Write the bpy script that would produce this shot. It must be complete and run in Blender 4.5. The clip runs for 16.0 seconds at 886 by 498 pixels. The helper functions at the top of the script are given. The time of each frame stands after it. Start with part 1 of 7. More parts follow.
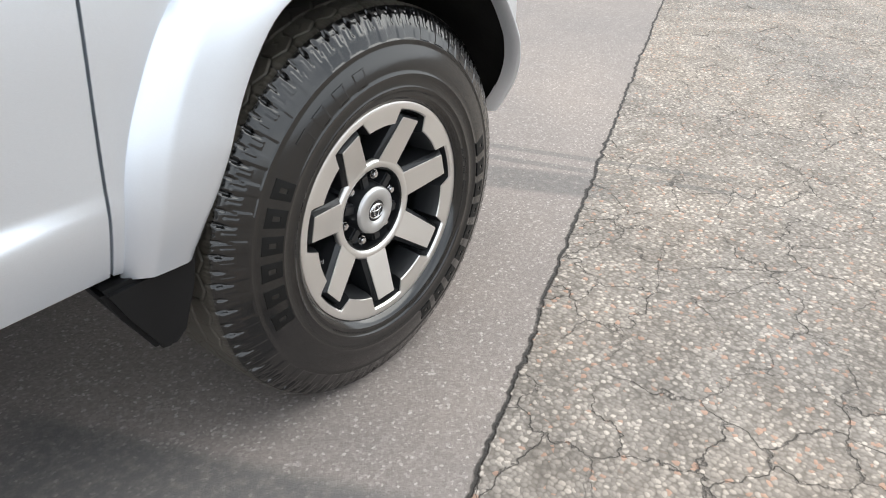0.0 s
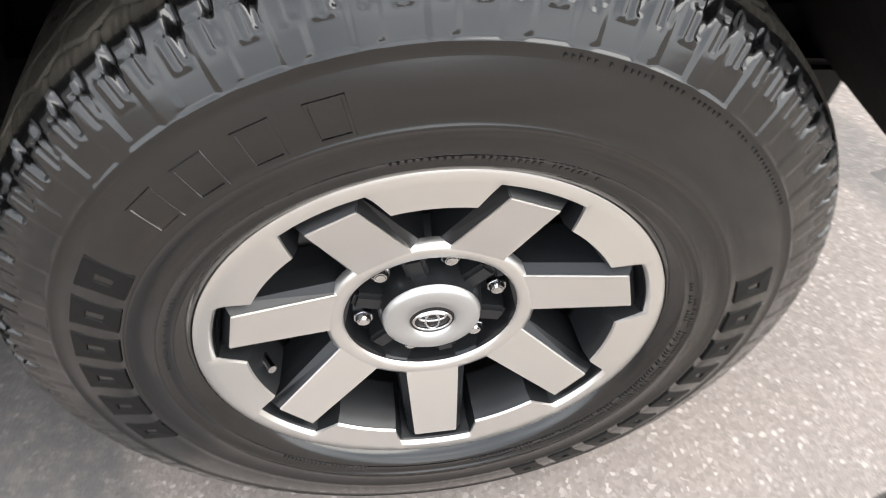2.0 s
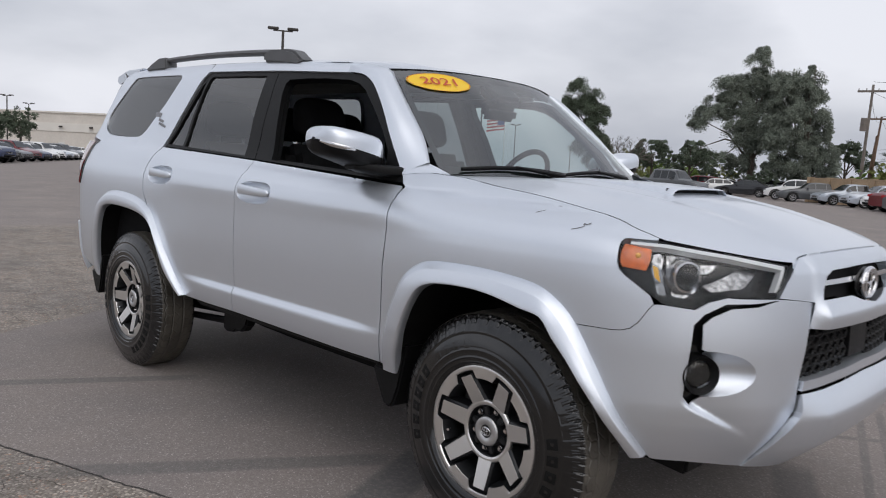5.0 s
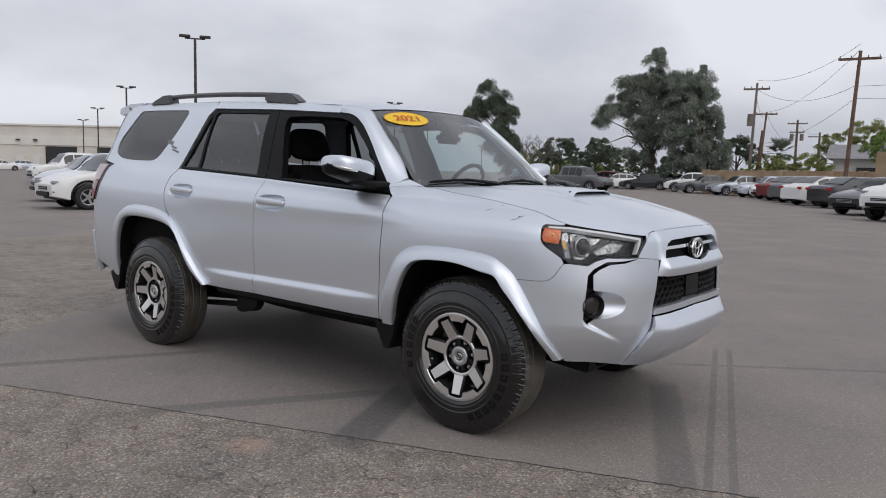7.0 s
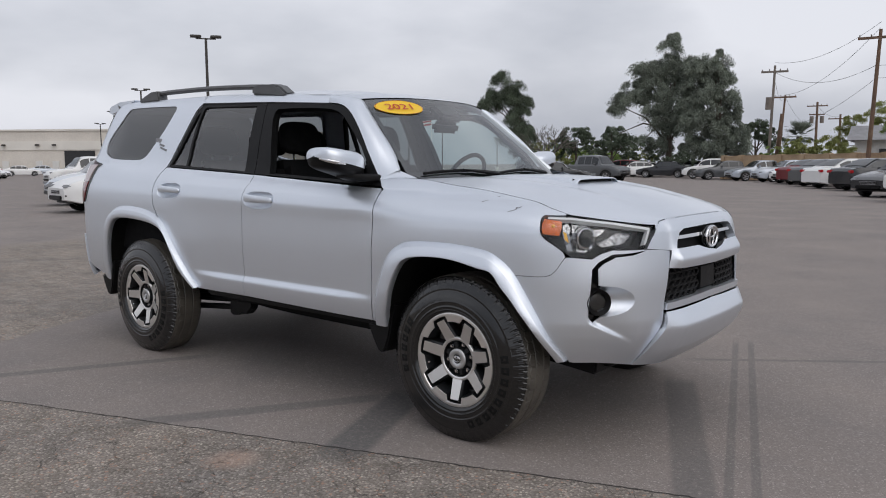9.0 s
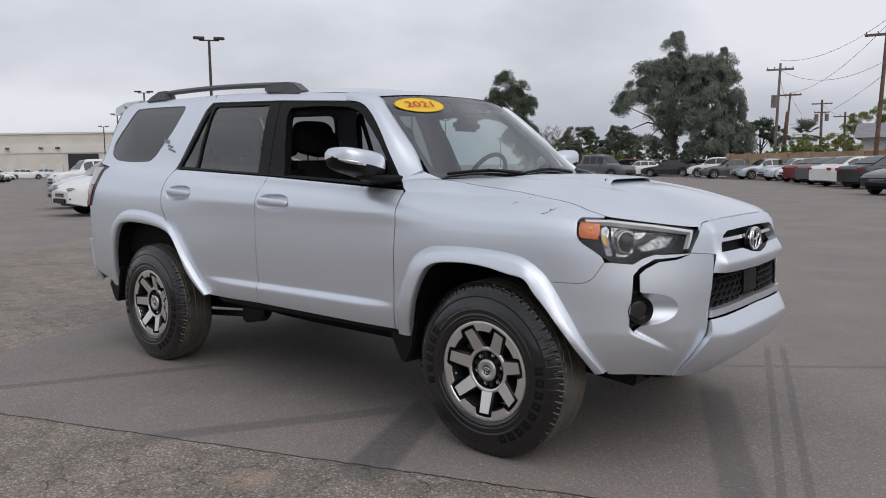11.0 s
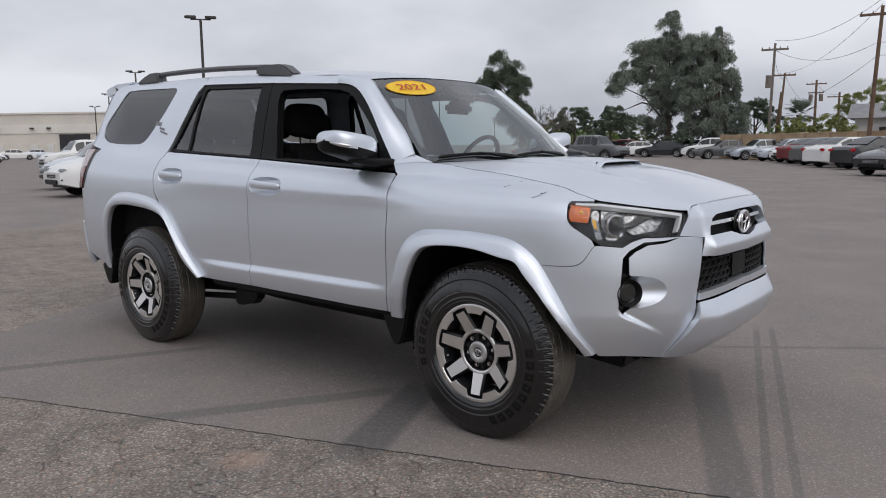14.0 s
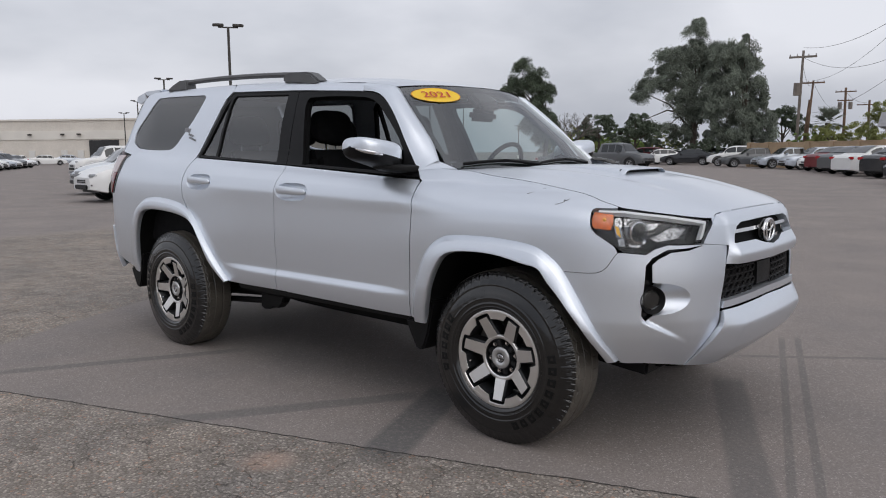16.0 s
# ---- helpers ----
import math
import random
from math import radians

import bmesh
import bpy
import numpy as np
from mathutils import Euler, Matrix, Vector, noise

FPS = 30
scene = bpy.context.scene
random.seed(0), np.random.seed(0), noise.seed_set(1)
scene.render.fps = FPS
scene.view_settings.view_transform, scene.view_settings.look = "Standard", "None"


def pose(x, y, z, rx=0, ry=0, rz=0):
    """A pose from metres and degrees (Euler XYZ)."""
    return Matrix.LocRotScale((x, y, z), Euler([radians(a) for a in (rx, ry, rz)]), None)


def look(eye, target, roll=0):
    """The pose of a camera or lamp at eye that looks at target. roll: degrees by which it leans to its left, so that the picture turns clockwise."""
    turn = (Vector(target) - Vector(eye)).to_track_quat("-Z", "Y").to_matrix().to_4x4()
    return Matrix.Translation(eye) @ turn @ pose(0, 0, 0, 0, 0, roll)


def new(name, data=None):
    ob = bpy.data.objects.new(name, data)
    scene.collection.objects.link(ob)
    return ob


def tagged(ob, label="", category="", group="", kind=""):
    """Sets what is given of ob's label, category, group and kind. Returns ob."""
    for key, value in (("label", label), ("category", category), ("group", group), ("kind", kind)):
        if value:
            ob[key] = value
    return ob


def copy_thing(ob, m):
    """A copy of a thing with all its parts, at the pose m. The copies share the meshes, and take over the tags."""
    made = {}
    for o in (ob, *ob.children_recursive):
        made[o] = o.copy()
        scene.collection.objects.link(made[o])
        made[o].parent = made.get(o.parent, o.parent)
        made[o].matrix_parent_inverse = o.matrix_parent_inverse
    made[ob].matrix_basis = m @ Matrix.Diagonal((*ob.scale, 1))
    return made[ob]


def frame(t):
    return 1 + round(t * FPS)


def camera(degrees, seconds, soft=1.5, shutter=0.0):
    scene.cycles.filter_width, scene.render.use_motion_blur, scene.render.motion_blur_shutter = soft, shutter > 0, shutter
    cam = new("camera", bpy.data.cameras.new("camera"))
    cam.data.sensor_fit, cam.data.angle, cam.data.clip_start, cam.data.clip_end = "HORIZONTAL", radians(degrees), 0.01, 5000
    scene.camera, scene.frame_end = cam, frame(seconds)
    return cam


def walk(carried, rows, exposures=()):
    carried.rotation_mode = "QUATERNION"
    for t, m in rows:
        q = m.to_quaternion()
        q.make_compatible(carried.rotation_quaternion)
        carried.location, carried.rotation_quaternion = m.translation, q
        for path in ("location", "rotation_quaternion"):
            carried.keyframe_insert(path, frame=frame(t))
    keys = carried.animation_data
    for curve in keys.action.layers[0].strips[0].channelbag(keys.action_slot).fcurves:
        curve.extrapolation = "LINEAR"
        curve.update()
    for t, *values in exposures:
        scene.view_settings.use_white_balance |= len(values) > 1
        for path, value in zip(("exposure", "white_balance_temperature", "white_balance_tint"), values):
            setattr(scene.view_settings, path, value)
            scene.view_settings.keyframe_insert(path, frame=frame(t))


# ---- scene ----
cam = camera(60.7, 16.0, soft=1.0, shutter=0.25)
PATH = [
    (0, (-0.973, -1.805, 1.075), (0.4, -0.76, 0.065), 1.0),
    (0.5, (-0.773, -1.651, 1.034), (0.586, -0.668, -0.055), 4.1),
    (1, (-0.531, -1.591, 1.022), (0.68, -0.503, -0.139), 3.9),
    (1.5, (-0.288, -1.508, 1.017), (0.555, -0.218, -0.258), 3.8),
    (2, (-0.05, -1.33, 0.99), (0.131, -0.028, -0.517), 0.4),
    (2.5, (0.226, -1.356, 0.955), (-0.441, -0.084, -0.437), -4.9),
    (3, (0.404, -1.58, 1.01), (-0.711, -0.289, -0.034), 2.4),
    (3.5, (0.667, -1.839, 1.179), (-0.725, -0.59, 0.47), 2.6),
    (4, (1.008, -2.129, 1.202), (-0.445, -0.823, 0.776), 2.7),
    (4.5, (1.244, -2.465, 1.231), (-0.19, -1.098, 0.964), 4.3),
    (5, (1.583, -2.744, 1.248), (0.186, -1.33, 1.032), 2.9),
    (7.5, (2.24, -3.95, 1.31), (1.026, -2.375, 1.101), 1.2),
    (8, (2.221, -3.871, 1.286), (1.006, -2.295, 1.08), 0.8),
    (8.5, (2.201, -3.675, 1.289), (0.938, -2.14, 1.067), -0.1),
    (11, (1.947, -3.514, 1.287), (0.672, -1.989, 1.066), -0.7),
    (11.5, (1.948, -3.521, 1.292), (0.64, -2.022, 1.089), -1.1),
    (12, (1.955, -3.518, 1.291), (0.652, -2.021, 1.052), -0.9),
    (12.5, (1.952, -3.507, 1.29), (0.702, -1.974, 0.995), -0.4),
    (13, (1.956, -3.508, 1.292), (0.729, -1.958, 0.99), -0.2),
    (13.5, (1.962, -3.513, 1.296), (0.719, -1.974, 1.007), -0.4),
    (14, (1.969, -3.522, 1.301), (0.709, -1.992, 1.029), -0.7),
    (14.5, (1.966, -3.52, 1.306), (0.693, -1.997, 1.057), -1.0),
    (15, (1.972, -3.525, 1.306), (0.678, -2.019, 1.069), -1.0),
    (15.5, (1.984, -3.532, 1.303), (0.673, -2.041, 1.064), -0.9),
    (16, (1.986, -3.546, 1.3), (0.679, -2.054, 1.047), -0.5),
]
EXPOSURES = [(0, 1.25, 6550, 6), (1.0, 1.45, 6550, 6), (2.0, 1.9, 6700, 8), (2.6, 2.05, 6800, 9), (3.0, 1.8, 6800, 9), (3.3, 1.5, 6850, 10), (3.6, 1.08, 6900, 10), (4.0, 0.55, 7150, 11), (4.5, 0.15, 6600, 12), (5.0, -0.07, 6500, 12), (5.5, -0.14, 6500, 12), (16, -0.14, 6500, 12)]
walk(cam, [(t, look(eye, target, roll)) for t, eye, target, roll in PATH], EXPOSURES)

# ---- light: an overcast sky with a veiled sun ----
SUN_ELEVATION, SUN_ROTATION = 50.0, 108.0
world = bpy.data.worlds.new("overcast_sky")
scene.world = world
world.use_nodes = True
wn, wl = world.node_tree.nodes, world.node_tree.links
wn.clear()
w_out = wn.new("ShaderNodeOutputWorld")
w_bg = wn.new("ShaderNodeBackground")
sky = wn.new("ShaderNodeTexSky")
sky.sky_type, sky.sun_disc = "NISHITA", False
sky.sun_elevation, sky.sun_rotation = radians(SUN_ELEVATION), radians(SUN_ROTATION)
sky.air_density, sky.dust_density = 1.5, 4.0
w_co = wn.new("ShaderNodeTexCoord")
w_map = wn.new("ShaderNodeMapping")
w_map.inputs["Scale"].default_value = (1.0, 1.0, 2.6)
w_noise = wn.new("ShaderNodeTexNoise")
w_noise.inputs["Scale"].default_value, w_noise.inputs["Detail"].default_value = 1.9, 6.0
w_noise.inputs["Roughness"].default_value = 0.46
w_ramp = wn.new("ShaderNodeValToRGB")
w_ramp.color_ramp.elements[0].position, w_ramp.color_ramp.elements[0].color = 0.38, (4.3, 4.6, 5.2, 1)
w_ramp.color_ramp.elements[1].position, w_ramp.color_ramp.elements[1].color = 0.64, (7.7, 7.95, 8.5, 1)
w_mix = wn.new("ShaderNodeMix")
w_mix.data_type = "RGBA"
w_mix.inputs["Factor"].default_value = 0.93
wl.new(w_co.outputs["Generated"], w_map.inputs["Vector"])
wl.new(w_map.outputs["Vector"], w_noise.inputs["Vector"])
wl.new(w_noise.outputs["Fac"], w_ramp.inputs["Fac"])
wl.new(sky.outputs["Color"], w_mix.inputs["A"])
wl.new(w_ramp.outputs["Color"], w_mix.inputs["B"])
wl.new(w_mix.outputs["Result"], w_bg.inputs["Color"])
w_bg.inputs["Strength"].default_value = 0.115
wl.new(w_bg.outputs["Background"], w_out.inputs["Surface"])
sun = new("veiled_sun", bpy.data.lights.new("veiled_sun", "SUN"))
sun.data.energy, sun.data.angle, sun.data.color = 1.15, radians(70), (1.0, 0.97, 0.92)
sun.matrix_world = look((0, 0, 30), (0 - 30 * math.sin(radians(SUN_ROTATION)) / math.tan(radians(SUN_ELEVATION)), -30 * math.cos(radians(SUN_ROTATION)) / math.tan(radians(SUN_ELEVATION)), 0))


# ---- materials ----
def mat(name, colour, rough=0.5, metal=0.0, vary=0.12, scale=6.0, fine=0.0, fine_scale=200.0, bump=0.0, bump_scale=120.0, coat=0.0, spec=0.5):
    """A procedural surface: two scales of colour variation and a fine relief, in metres."""
    m = bpy.data.materials.new(name)
    m.use_nodes = True
    n, l = m.node_tree.nodes, m.node_tree.links
    p = n["Principled BSDF"]
    p.inputs["Roughness"].default_value, p.inputs["Metallic"].default_value = rough, metal
    p.inputs["Specular IOR Level"].default_value = spec
    p.inputs["Coat Weight"].default_value, p.inputs["Coat Roughness"].default_value = coat, 0.06
    co = n.new("ShaderNodeTexCoord")
    big = n.new("ShaderNodeTexNoise")
    big.inputs["Scale"].default_value, big.inputs["Detail"].default_value = scale, 5.0
    l.new(co.outputs["Object"], big.inputs["Vector"])
    lo, hi = [c * (1 - vary) for c in colour], [min(1, c * (1 + vary)) for c in colour]
    ramp = n.new("ShaderNodeValToRGB")
    ramp.color_ramp.elements[0].position, ramp.color_ramp.elements[0].color = 0.32, (*lo, 1)
    ramp.color_ramp.elements[1].position, ramp.color_ramp.elements[1].color = 0.68, (*hi, 1)
    l.new(big.outputs["Fac"], ramp.inputs["Fac"])
    last = ramp.outputs["Color"]
    if fine:
        small = n.new("ShaderNodeTexNoise")
        small.inputs["Scale"].default_value, small.inputs["Detail"].default_value = fine_scale, 3.0
        l.new(co.outputs["Object"], small.inputs["Vector"])
        r2 = n.new("ShaderNodeValToRGB")
        r2.color_ramp.elements[0].position, r2.color_ramp.elements[0].color = 0.3, (1 - fine, 1 - fine, 1 - fine, 1)
        r2.color_ramp.elements[1].position, r2.color_ramp.elements[1].color = 0.7, (1 + fine, 1 + fine, 1 + fine, 1)
        mx = n.new("ShaderNodeMix")
        mx.data_type, mx.blend_type = "RGBA", "MULTIPLY"
        mx.inputs["Factor"].default_value = 1.0
        l.new(small.outputs["Fac"], r2.inputs["Fac"])
        l.new(last, mx.inputs["A"])
        l.new(r2.outputs["Color"], mx.inputs["B"])
        last = mx.outputs["Result"]
    l.new(last, p.inputs["Base Color"])
    if bump:
        bn = n.new("ShaderNodeTexNoise")
        bn.inputs["Scale"].default_value, bn.inputs["Detail"].default_value = bump_scale, 4.0
        l.new(co.outputs["Object"], bn.inputs["Vector"])
        bb = n.new("ShaderNodeBump")
        bb.inputs["Strength"].default_value, bb.inputs["Distance"].default_value = bump, 0.002
        l.new(bn.outputs["Fac"], bb.inputs["Height"])
        l.new(bb.outputs["Normal"], p.inputs["Normal"])
    return m


def glass(name, colour, rough=0.0, see=0.8, face=0.07):
    """A thin pane: part see-through tint, part gloss that grows towards grazing angles."""
    m = bpy.data.materials.new(name)
    m.use_nodes = True
    n, l = m.node_tree.nodes, m.node_tree.links
    n.remove(n["Principled BSDF"])
    tr, gl, mx, lw = n.new("ShaderNodeBsdfTransparent"), n.new("ShaderNodeBsdfGlossy"), n.new("ShaderNodeMixShader"), n.new("ShaderNodeLayerWeight")
    tr.inputs["Color"].default_value = (*[c * see for c in colour], 1)
    gl.inputs["Roughness"].default_value = rough
    lw.inputs["Blend"].default_value = 0.5
    pw, sc = n.new("ShaderNodeMath"), n.new("ShaderNodeMath")
    pw.operation, sc.operation = "POWER", "MULTIPLY_ADD"
    pw.inputs[1].default_value = 4.5
    sc.inputs[1].default_value, sc.inputs[2].default_value = 1 - face, face
    l.new(lw.outputs["Facing"], pw.inputs[0])
    l.new(pw.outputs["Value"], sc.inputs[0])
    l.new(sc.outputs["Value"], mx.inputs["Fac"])
    l.new(tr.outputs["BSDF"], mx.inputs[1])
    l.new(gl.outputs["BSDF"], mx.inputs[2])
    l.new(mx.outputs["Shader"], n["Material Output"].inputs["Surface"])
    return m


def paint(name, colour, metal, rough=0.32, flake=0.05):
    m = mat(name, colour, rough, metal, vary=0.015, scale=1.5, fine=flake, fine_scale=1400, coat=0.5)
    return m


SILVER = paint("silver_car_paint", (0.735, 0.775, 0.832), 0.84, 0.40)
BLACK_GAP = mat("dark_gap", (0.008, 0.008, 0.009), 0.8, vary=0.2, spec=0.2)
BLACK_PLASTIC = mat("black_grained_plastic", (0.006, 0.006, 0.0065), 0.45, vary=0.2, scale=9, bump=0.2, bump_scale=600, spec=0.18)
GLOSS_BLACK = mat("gloss_black_trim", (0.012, 0.012, 0.013), 0.18, vary=0.1)
LINER = mat("wheel_well_liner", (0.006, 0.006, 0.006), 0.9, vary=0.4, scale=12, bump=0.4, bump_scale=90, spec=0.15)
RAIL_GREY = mat("grey_roof_rail", (0.09, 0.092, 0.096), 0.45, vary=0.1, scale=8)
BADGE_GREY = mat("grey_badge_print", (0.22, 0.22, 0.23), 0.35, 0.4, vary=0.1)


def rubber():
    """Black rubber, dusty brown-grey on the worn tread."""
    m = mat("tyre_rubber", (0.005, 0.005, 0.0053), 0.15, vary=0.25, scale=9, fine=0.10, fine_scale=260, bump=0.02, bump_scale=300, spec=0.68, coat=0.22)
    n, l = m.node_tree.nodes, m.node_tree.links
    p = n["Principled BSDF"]
    co, ln, ns, sep = n.new("ShaderNodeTexCoord"), n.new("ShaderNodeVectorMath"), n.new("ShaderNodeTexNoise"), n.new("ShaderNodeVectorMath")
    sep.operation, ln.operation = "MULTIPLY", "LENGTH"
    sep.inputs[1].default_value = (1, 0, 1)
    ns.inputs["Scale"].default_value, ns.inputs["Detail"].default_value = 14.0, 6.0
    l.new(co.outputs["Object"], sep.inputs[0])
    l.new(sep.outputs["Vector"], ln.inputs[0])
    l.new(co.outputs["Object"], ns.inputs["Vector"])
    mr, md, mx = n.new("ShaderNodeMapRange"), n.new("ShaderNodeMath"), n.new("ShaderNodeMix")
    mr.inputs["From Min"].default_value, mr.inputs["From Max"].default_value = 0.3885, 0.3935
    md.operation = "MULTIPLY"
    mx.data_type = "RGBA"
    mr.inputs["To Max"].default_value, md.use_clamp = 1.6, True
    mx.inputs["B"].default_value = (0.10, 0.089, 0.072, 1)
    l.new(ln.outputs["Value"], mr.inputs["Value"])
    l.new(mr.outputs["Result"], md.inputs[0])
    l.new(ns.outputs["Fac"], md.inputs[1])
    l.new(md.outputs["Value"], mx.inputs["Factor"])
    l.new(p.inputs["Base Color"].links[0].from_socket, mx.inputs["A"])
    l.new(mx.outputs["Result"], p.inputs["Base Color"])
    dull = n.new("ShaderNodeMath")
    dull.operation = "MULTIPLY_ADD"
    dull.inputs[1].default_value, dull.inputs[2].default_value = 0.5, 0.15
    l.new(md.outputs["Value"], dull.inputs[0])
    l.new(dull.outputs["Value"], p.inputs["Roughness"])
    return m


RUBBER = rubber()
LETTER = mat("raised_tyre_lettering", (0.006, 0.006, 0.006), 0.55, vary=0.1, spec=0.2)
MACHINED = mat("machined_aluminium", (0.76, 0.745, 0.725), 0.28, 0.9, vary=0.05, scale=5, bump=0.08, bump_scale=900)
WHEEL_DARK = mat("dark_grey_wheel_paint", (0.018, 0.019, 0.021), 0.3, 0.3, vary=0.2)
CHROME = mat("chrome", (0.72, 0.72, 0.73), 0.12, 1.0, vary=0.03)
SATIN = mat("satin_silver", (0.55, 0.55, 0.55), 0.35, 0.8, vary=0.04)
STEEL = mat("grey_brake_steel", (0.16, 0.155, 0.15), 0.5, 0.6, vary=0.2)
WINDSHIELD = glass("windscreen_glass", (0.80, 0.90, 0.88), see=0.92, face=0.20)
TINT = glass("dark_tinted_glass", (0.38, 0.40, 0.40), see=0.82, face=0.14)
SIDE_GLASS = glass("clear_side_glass", (0.80, 0.87, 0.85), see=0.97)
LENS = glass("lamp_lens", (0.95, 0.96, 0.96), see=0.98, face=0.04)
# lamp reflectors: colour noise paints the light and dark gleam of facets
LAMP_SMOKE = mat("smoked_lamp_reflector", (0.30, 0.30, 0.31), 0.22, 1.0, vary=0.5, scale=55)
LAMP_CLEAR = mat("painted_facet_lamp_reflector", (0.42, 0.42, 0.43), 0.18, 1.0, vary=0.6, scale=70)
LIGHT_GUIDE = mat("pale_light_guide", (0.75, 0.76, 0.77), 0.25, vary=0.03)
AMBER = mat("amber_lens", (0.68, 0.14, 0.018), 0.2, vary=0.3, scale=60, coat=0.5)
AMBER_LIT = mat("amber_bulb", (0.95, 0.50, 0.08), 0.25, vary=0.1)
PALE_LENS = mat("pale_lamp_lens", (0.50, 0.40, 0.40), 0.12, vary=0.12, scale=30, coat=0.6)
RED_LENS = mat("red_lamp_lens", (0.22, 0.02, 0.02), 0.15, vary=0.1, coat=0.6)
CABIN = mat("black_cabin_fabric", (0.010, 0.010, 0.011), 0.85, vary=0.2, scale=20, spec=0.12)
CABIN_GREY = mat("grey_headliner", (0.30, 0.30, 0.295), 0.9, vary=0.08, scale=15)
YELLOW = mat("yellow_sticker_vinyl", (0.86, 0.56, 0.02), 0.45, vary=0.03)
STICKER_RED = mat("red_sticker_print", (0.50, 0.05, 0.015), 0.5, vary=0.03)


# ---- building helpers ----
def mesh_from(name, verts, faces, smooth=True):
    me = bpy.data.meshes.new(name)
    me.from_pydata([tuple(map(float, v)) for v in verts], [], [tuple(map(int, q)) for q in faces])
    if smooth:
        me.polygons.foreach_set("use_smooth", [True] * len(me.polygons))
    me.update()
    return me


def put(name, me, material, parent=None, label=""):
    me.materials.clear()
    me.materials.append(material)
    ob = new(name, me)
    if parent is not None:
        ob.parent = parent
    return tagged(ob, label)


def part(name, bm, material, parent, label="", smooth=False, bevel=0.0):
    if bevel:
        bmesh.ops.bevel(bm, geom=[e for e in bm.edges if e.is_manifold and e.calc_face_angle(0) > 0.6], offset=bevel, segments=2, affect="EDGES", clamp_overlap=True)
    me = bpy.data.meshes.new(name)
    bm.to_mesh(me)
    bm.free()
    if smooth:
        me.polygons.foreach_set("use_smooth", [True] * len(me.polygons))
        me.set_sharp_from_angle(angle=radians(35))
    return put(name, me, material, parent, label)


def box(bm, c, s, m=None):
    """Adds a box of centre c and size s to bm, turned by m."""
    g = Matrix.Translation(c) @ (m or Matrix()) @ Matrix.Diagonal((*s, 1))
    return bmesh.ops.create_cube(bm, size=1, matrix=g)["verts"]


def tube(bm, a, b, r1, r2=None, n=10, caps=True):
    a, b = Vector(a), Vector(b)
    d = b - a
    g = Matrix.Translation((a + b) / 2) @ d.to_track_quat("Z", "Y").to_matrix().to_4x4()
    bmesh.ops.create_cone(bm, cap_ends=caps, segments=n, radius1=r1, radius2=r1 if r2 is None else r2, depth=d.length, matrix=g)


def prism(outline, y0, y1):
    """A plate of the given side outline (x, z) between two planes across the car."""
    bm = bmesh.new()
    a = [bm.verts.new((x, y0, z)) for x, z in outline]
    b = [bm.verts.new((x, y1, z)) for x, z in outline]
    bm.faces.new(a)
    bm.faces.new(b[::-1])
    for k in range(len(outline)):
        bm.faces.new((a[k], b[k], b[(k + 1) % len(outline)], a[(k + 1) % len(outline)]))
    bmesh.ops.recalc_face_normals(bm, faces=bm.faces)
    return bm


def thing(name, label, category, at=None, group="", kind=""):
    ob = new(name)
    ob.empty_display_size = 0.2
    if at is not None:
        ob.matrix_world = at
    return tagged(ob, label, category, group, kind)


def loft(rows, closed=False):
    """Vertices and faces of a sheet through rows of points."""
    rows = [np.asarray(r, float) for r in rows]
    k = len(rows[0])
    v = np.vstack(rows)
    fs = []
    for i in range(len(rows) - 1):
        for j in range(k if closed else k - 1):
            a, b = i * k + j, i * k + (j + 1) % k
            fs.append((a, b, b + k, a + k))
    return v, fs


def spline(pts, n=24, closed=False):
    """A smooth curve through points."""
    p = np.array(pts, float)
    q = np.vstack([p[-1], p, p[0], p[1]]) if closed else np.vstack([2 * p[0] - p[1], p, 2 * p[-1] - p[-2]])
    out = []
    for i in range(len(p) if closed else len(p) - 1):
        a, b, c, d = q[i:i + 4]
        ab, bc, cd = [max(np.linalg.norm(v), 1e-9) for v in (b - a, c - b, d - c)]
        m0, m1 = (c - a) * bc / (bc + ab), (d - b) * bc / (cd + bc)
        for k in range(n):
            t = k / n
            out.append((2 * t**3 - 3 * t**2 + 1) * b + (t**3 - 2 * t**2 + t) * m0 + (-2 * t**3 + 3 * t**2) * c + (t**3 - t**2) * m1)
    if not closed:
        out.append(p[-1])
    return np.array(out)


def resample(pts, step):
    """A polyline cut into even lengths near step, its corners kept."""
    p = np.array(pts, float)
    out = []
    for a, b in zip(p[:-1], p[1:]):
        n = max(1, int(math.ceil(np.linalg.norm(b - a) / step)))
        out += [a + (b - a) * k / n for k in range(n)]
    return np.array(out + [p[-1]])


def inside(poly, pts):
    p, q = np.asarray(poly, float), np.asarray(pts, float)
    a, b = p, np.roll(p, -1, axis=0)
    x, y = q[:, 0][:, None], q[:, 1][:, None]
    hit = (a[:, 1] > y) != (b[:, 1] > y)
    with np.errstate(divide="ignore", invalid="ignore"):
        cx = a[:, 0] + (y - a[:, 1]) * (b[:, 0] - a[:, 0]) / (b[:, 1] - a[:, 1])
    return (hit & (x < cx)).sum(1) % 2 == 1


def far_from(poly, pts, d):
    p, q = np.asarray(poly, float), np.asarray(pts, float)
    a, b = p, np.roll(p, -1, axis=0)
    ok = np.ones(len(q), bool)
    for s, e in zip(a, b):
        w = e - s
        t = np.clip(((q - s) @ w) / max(w @ w, 1e-12), 0, 1)
        ok &= np.linalg.norm(q - (s + t[:, None] * w), axis=1) > d
    return ok


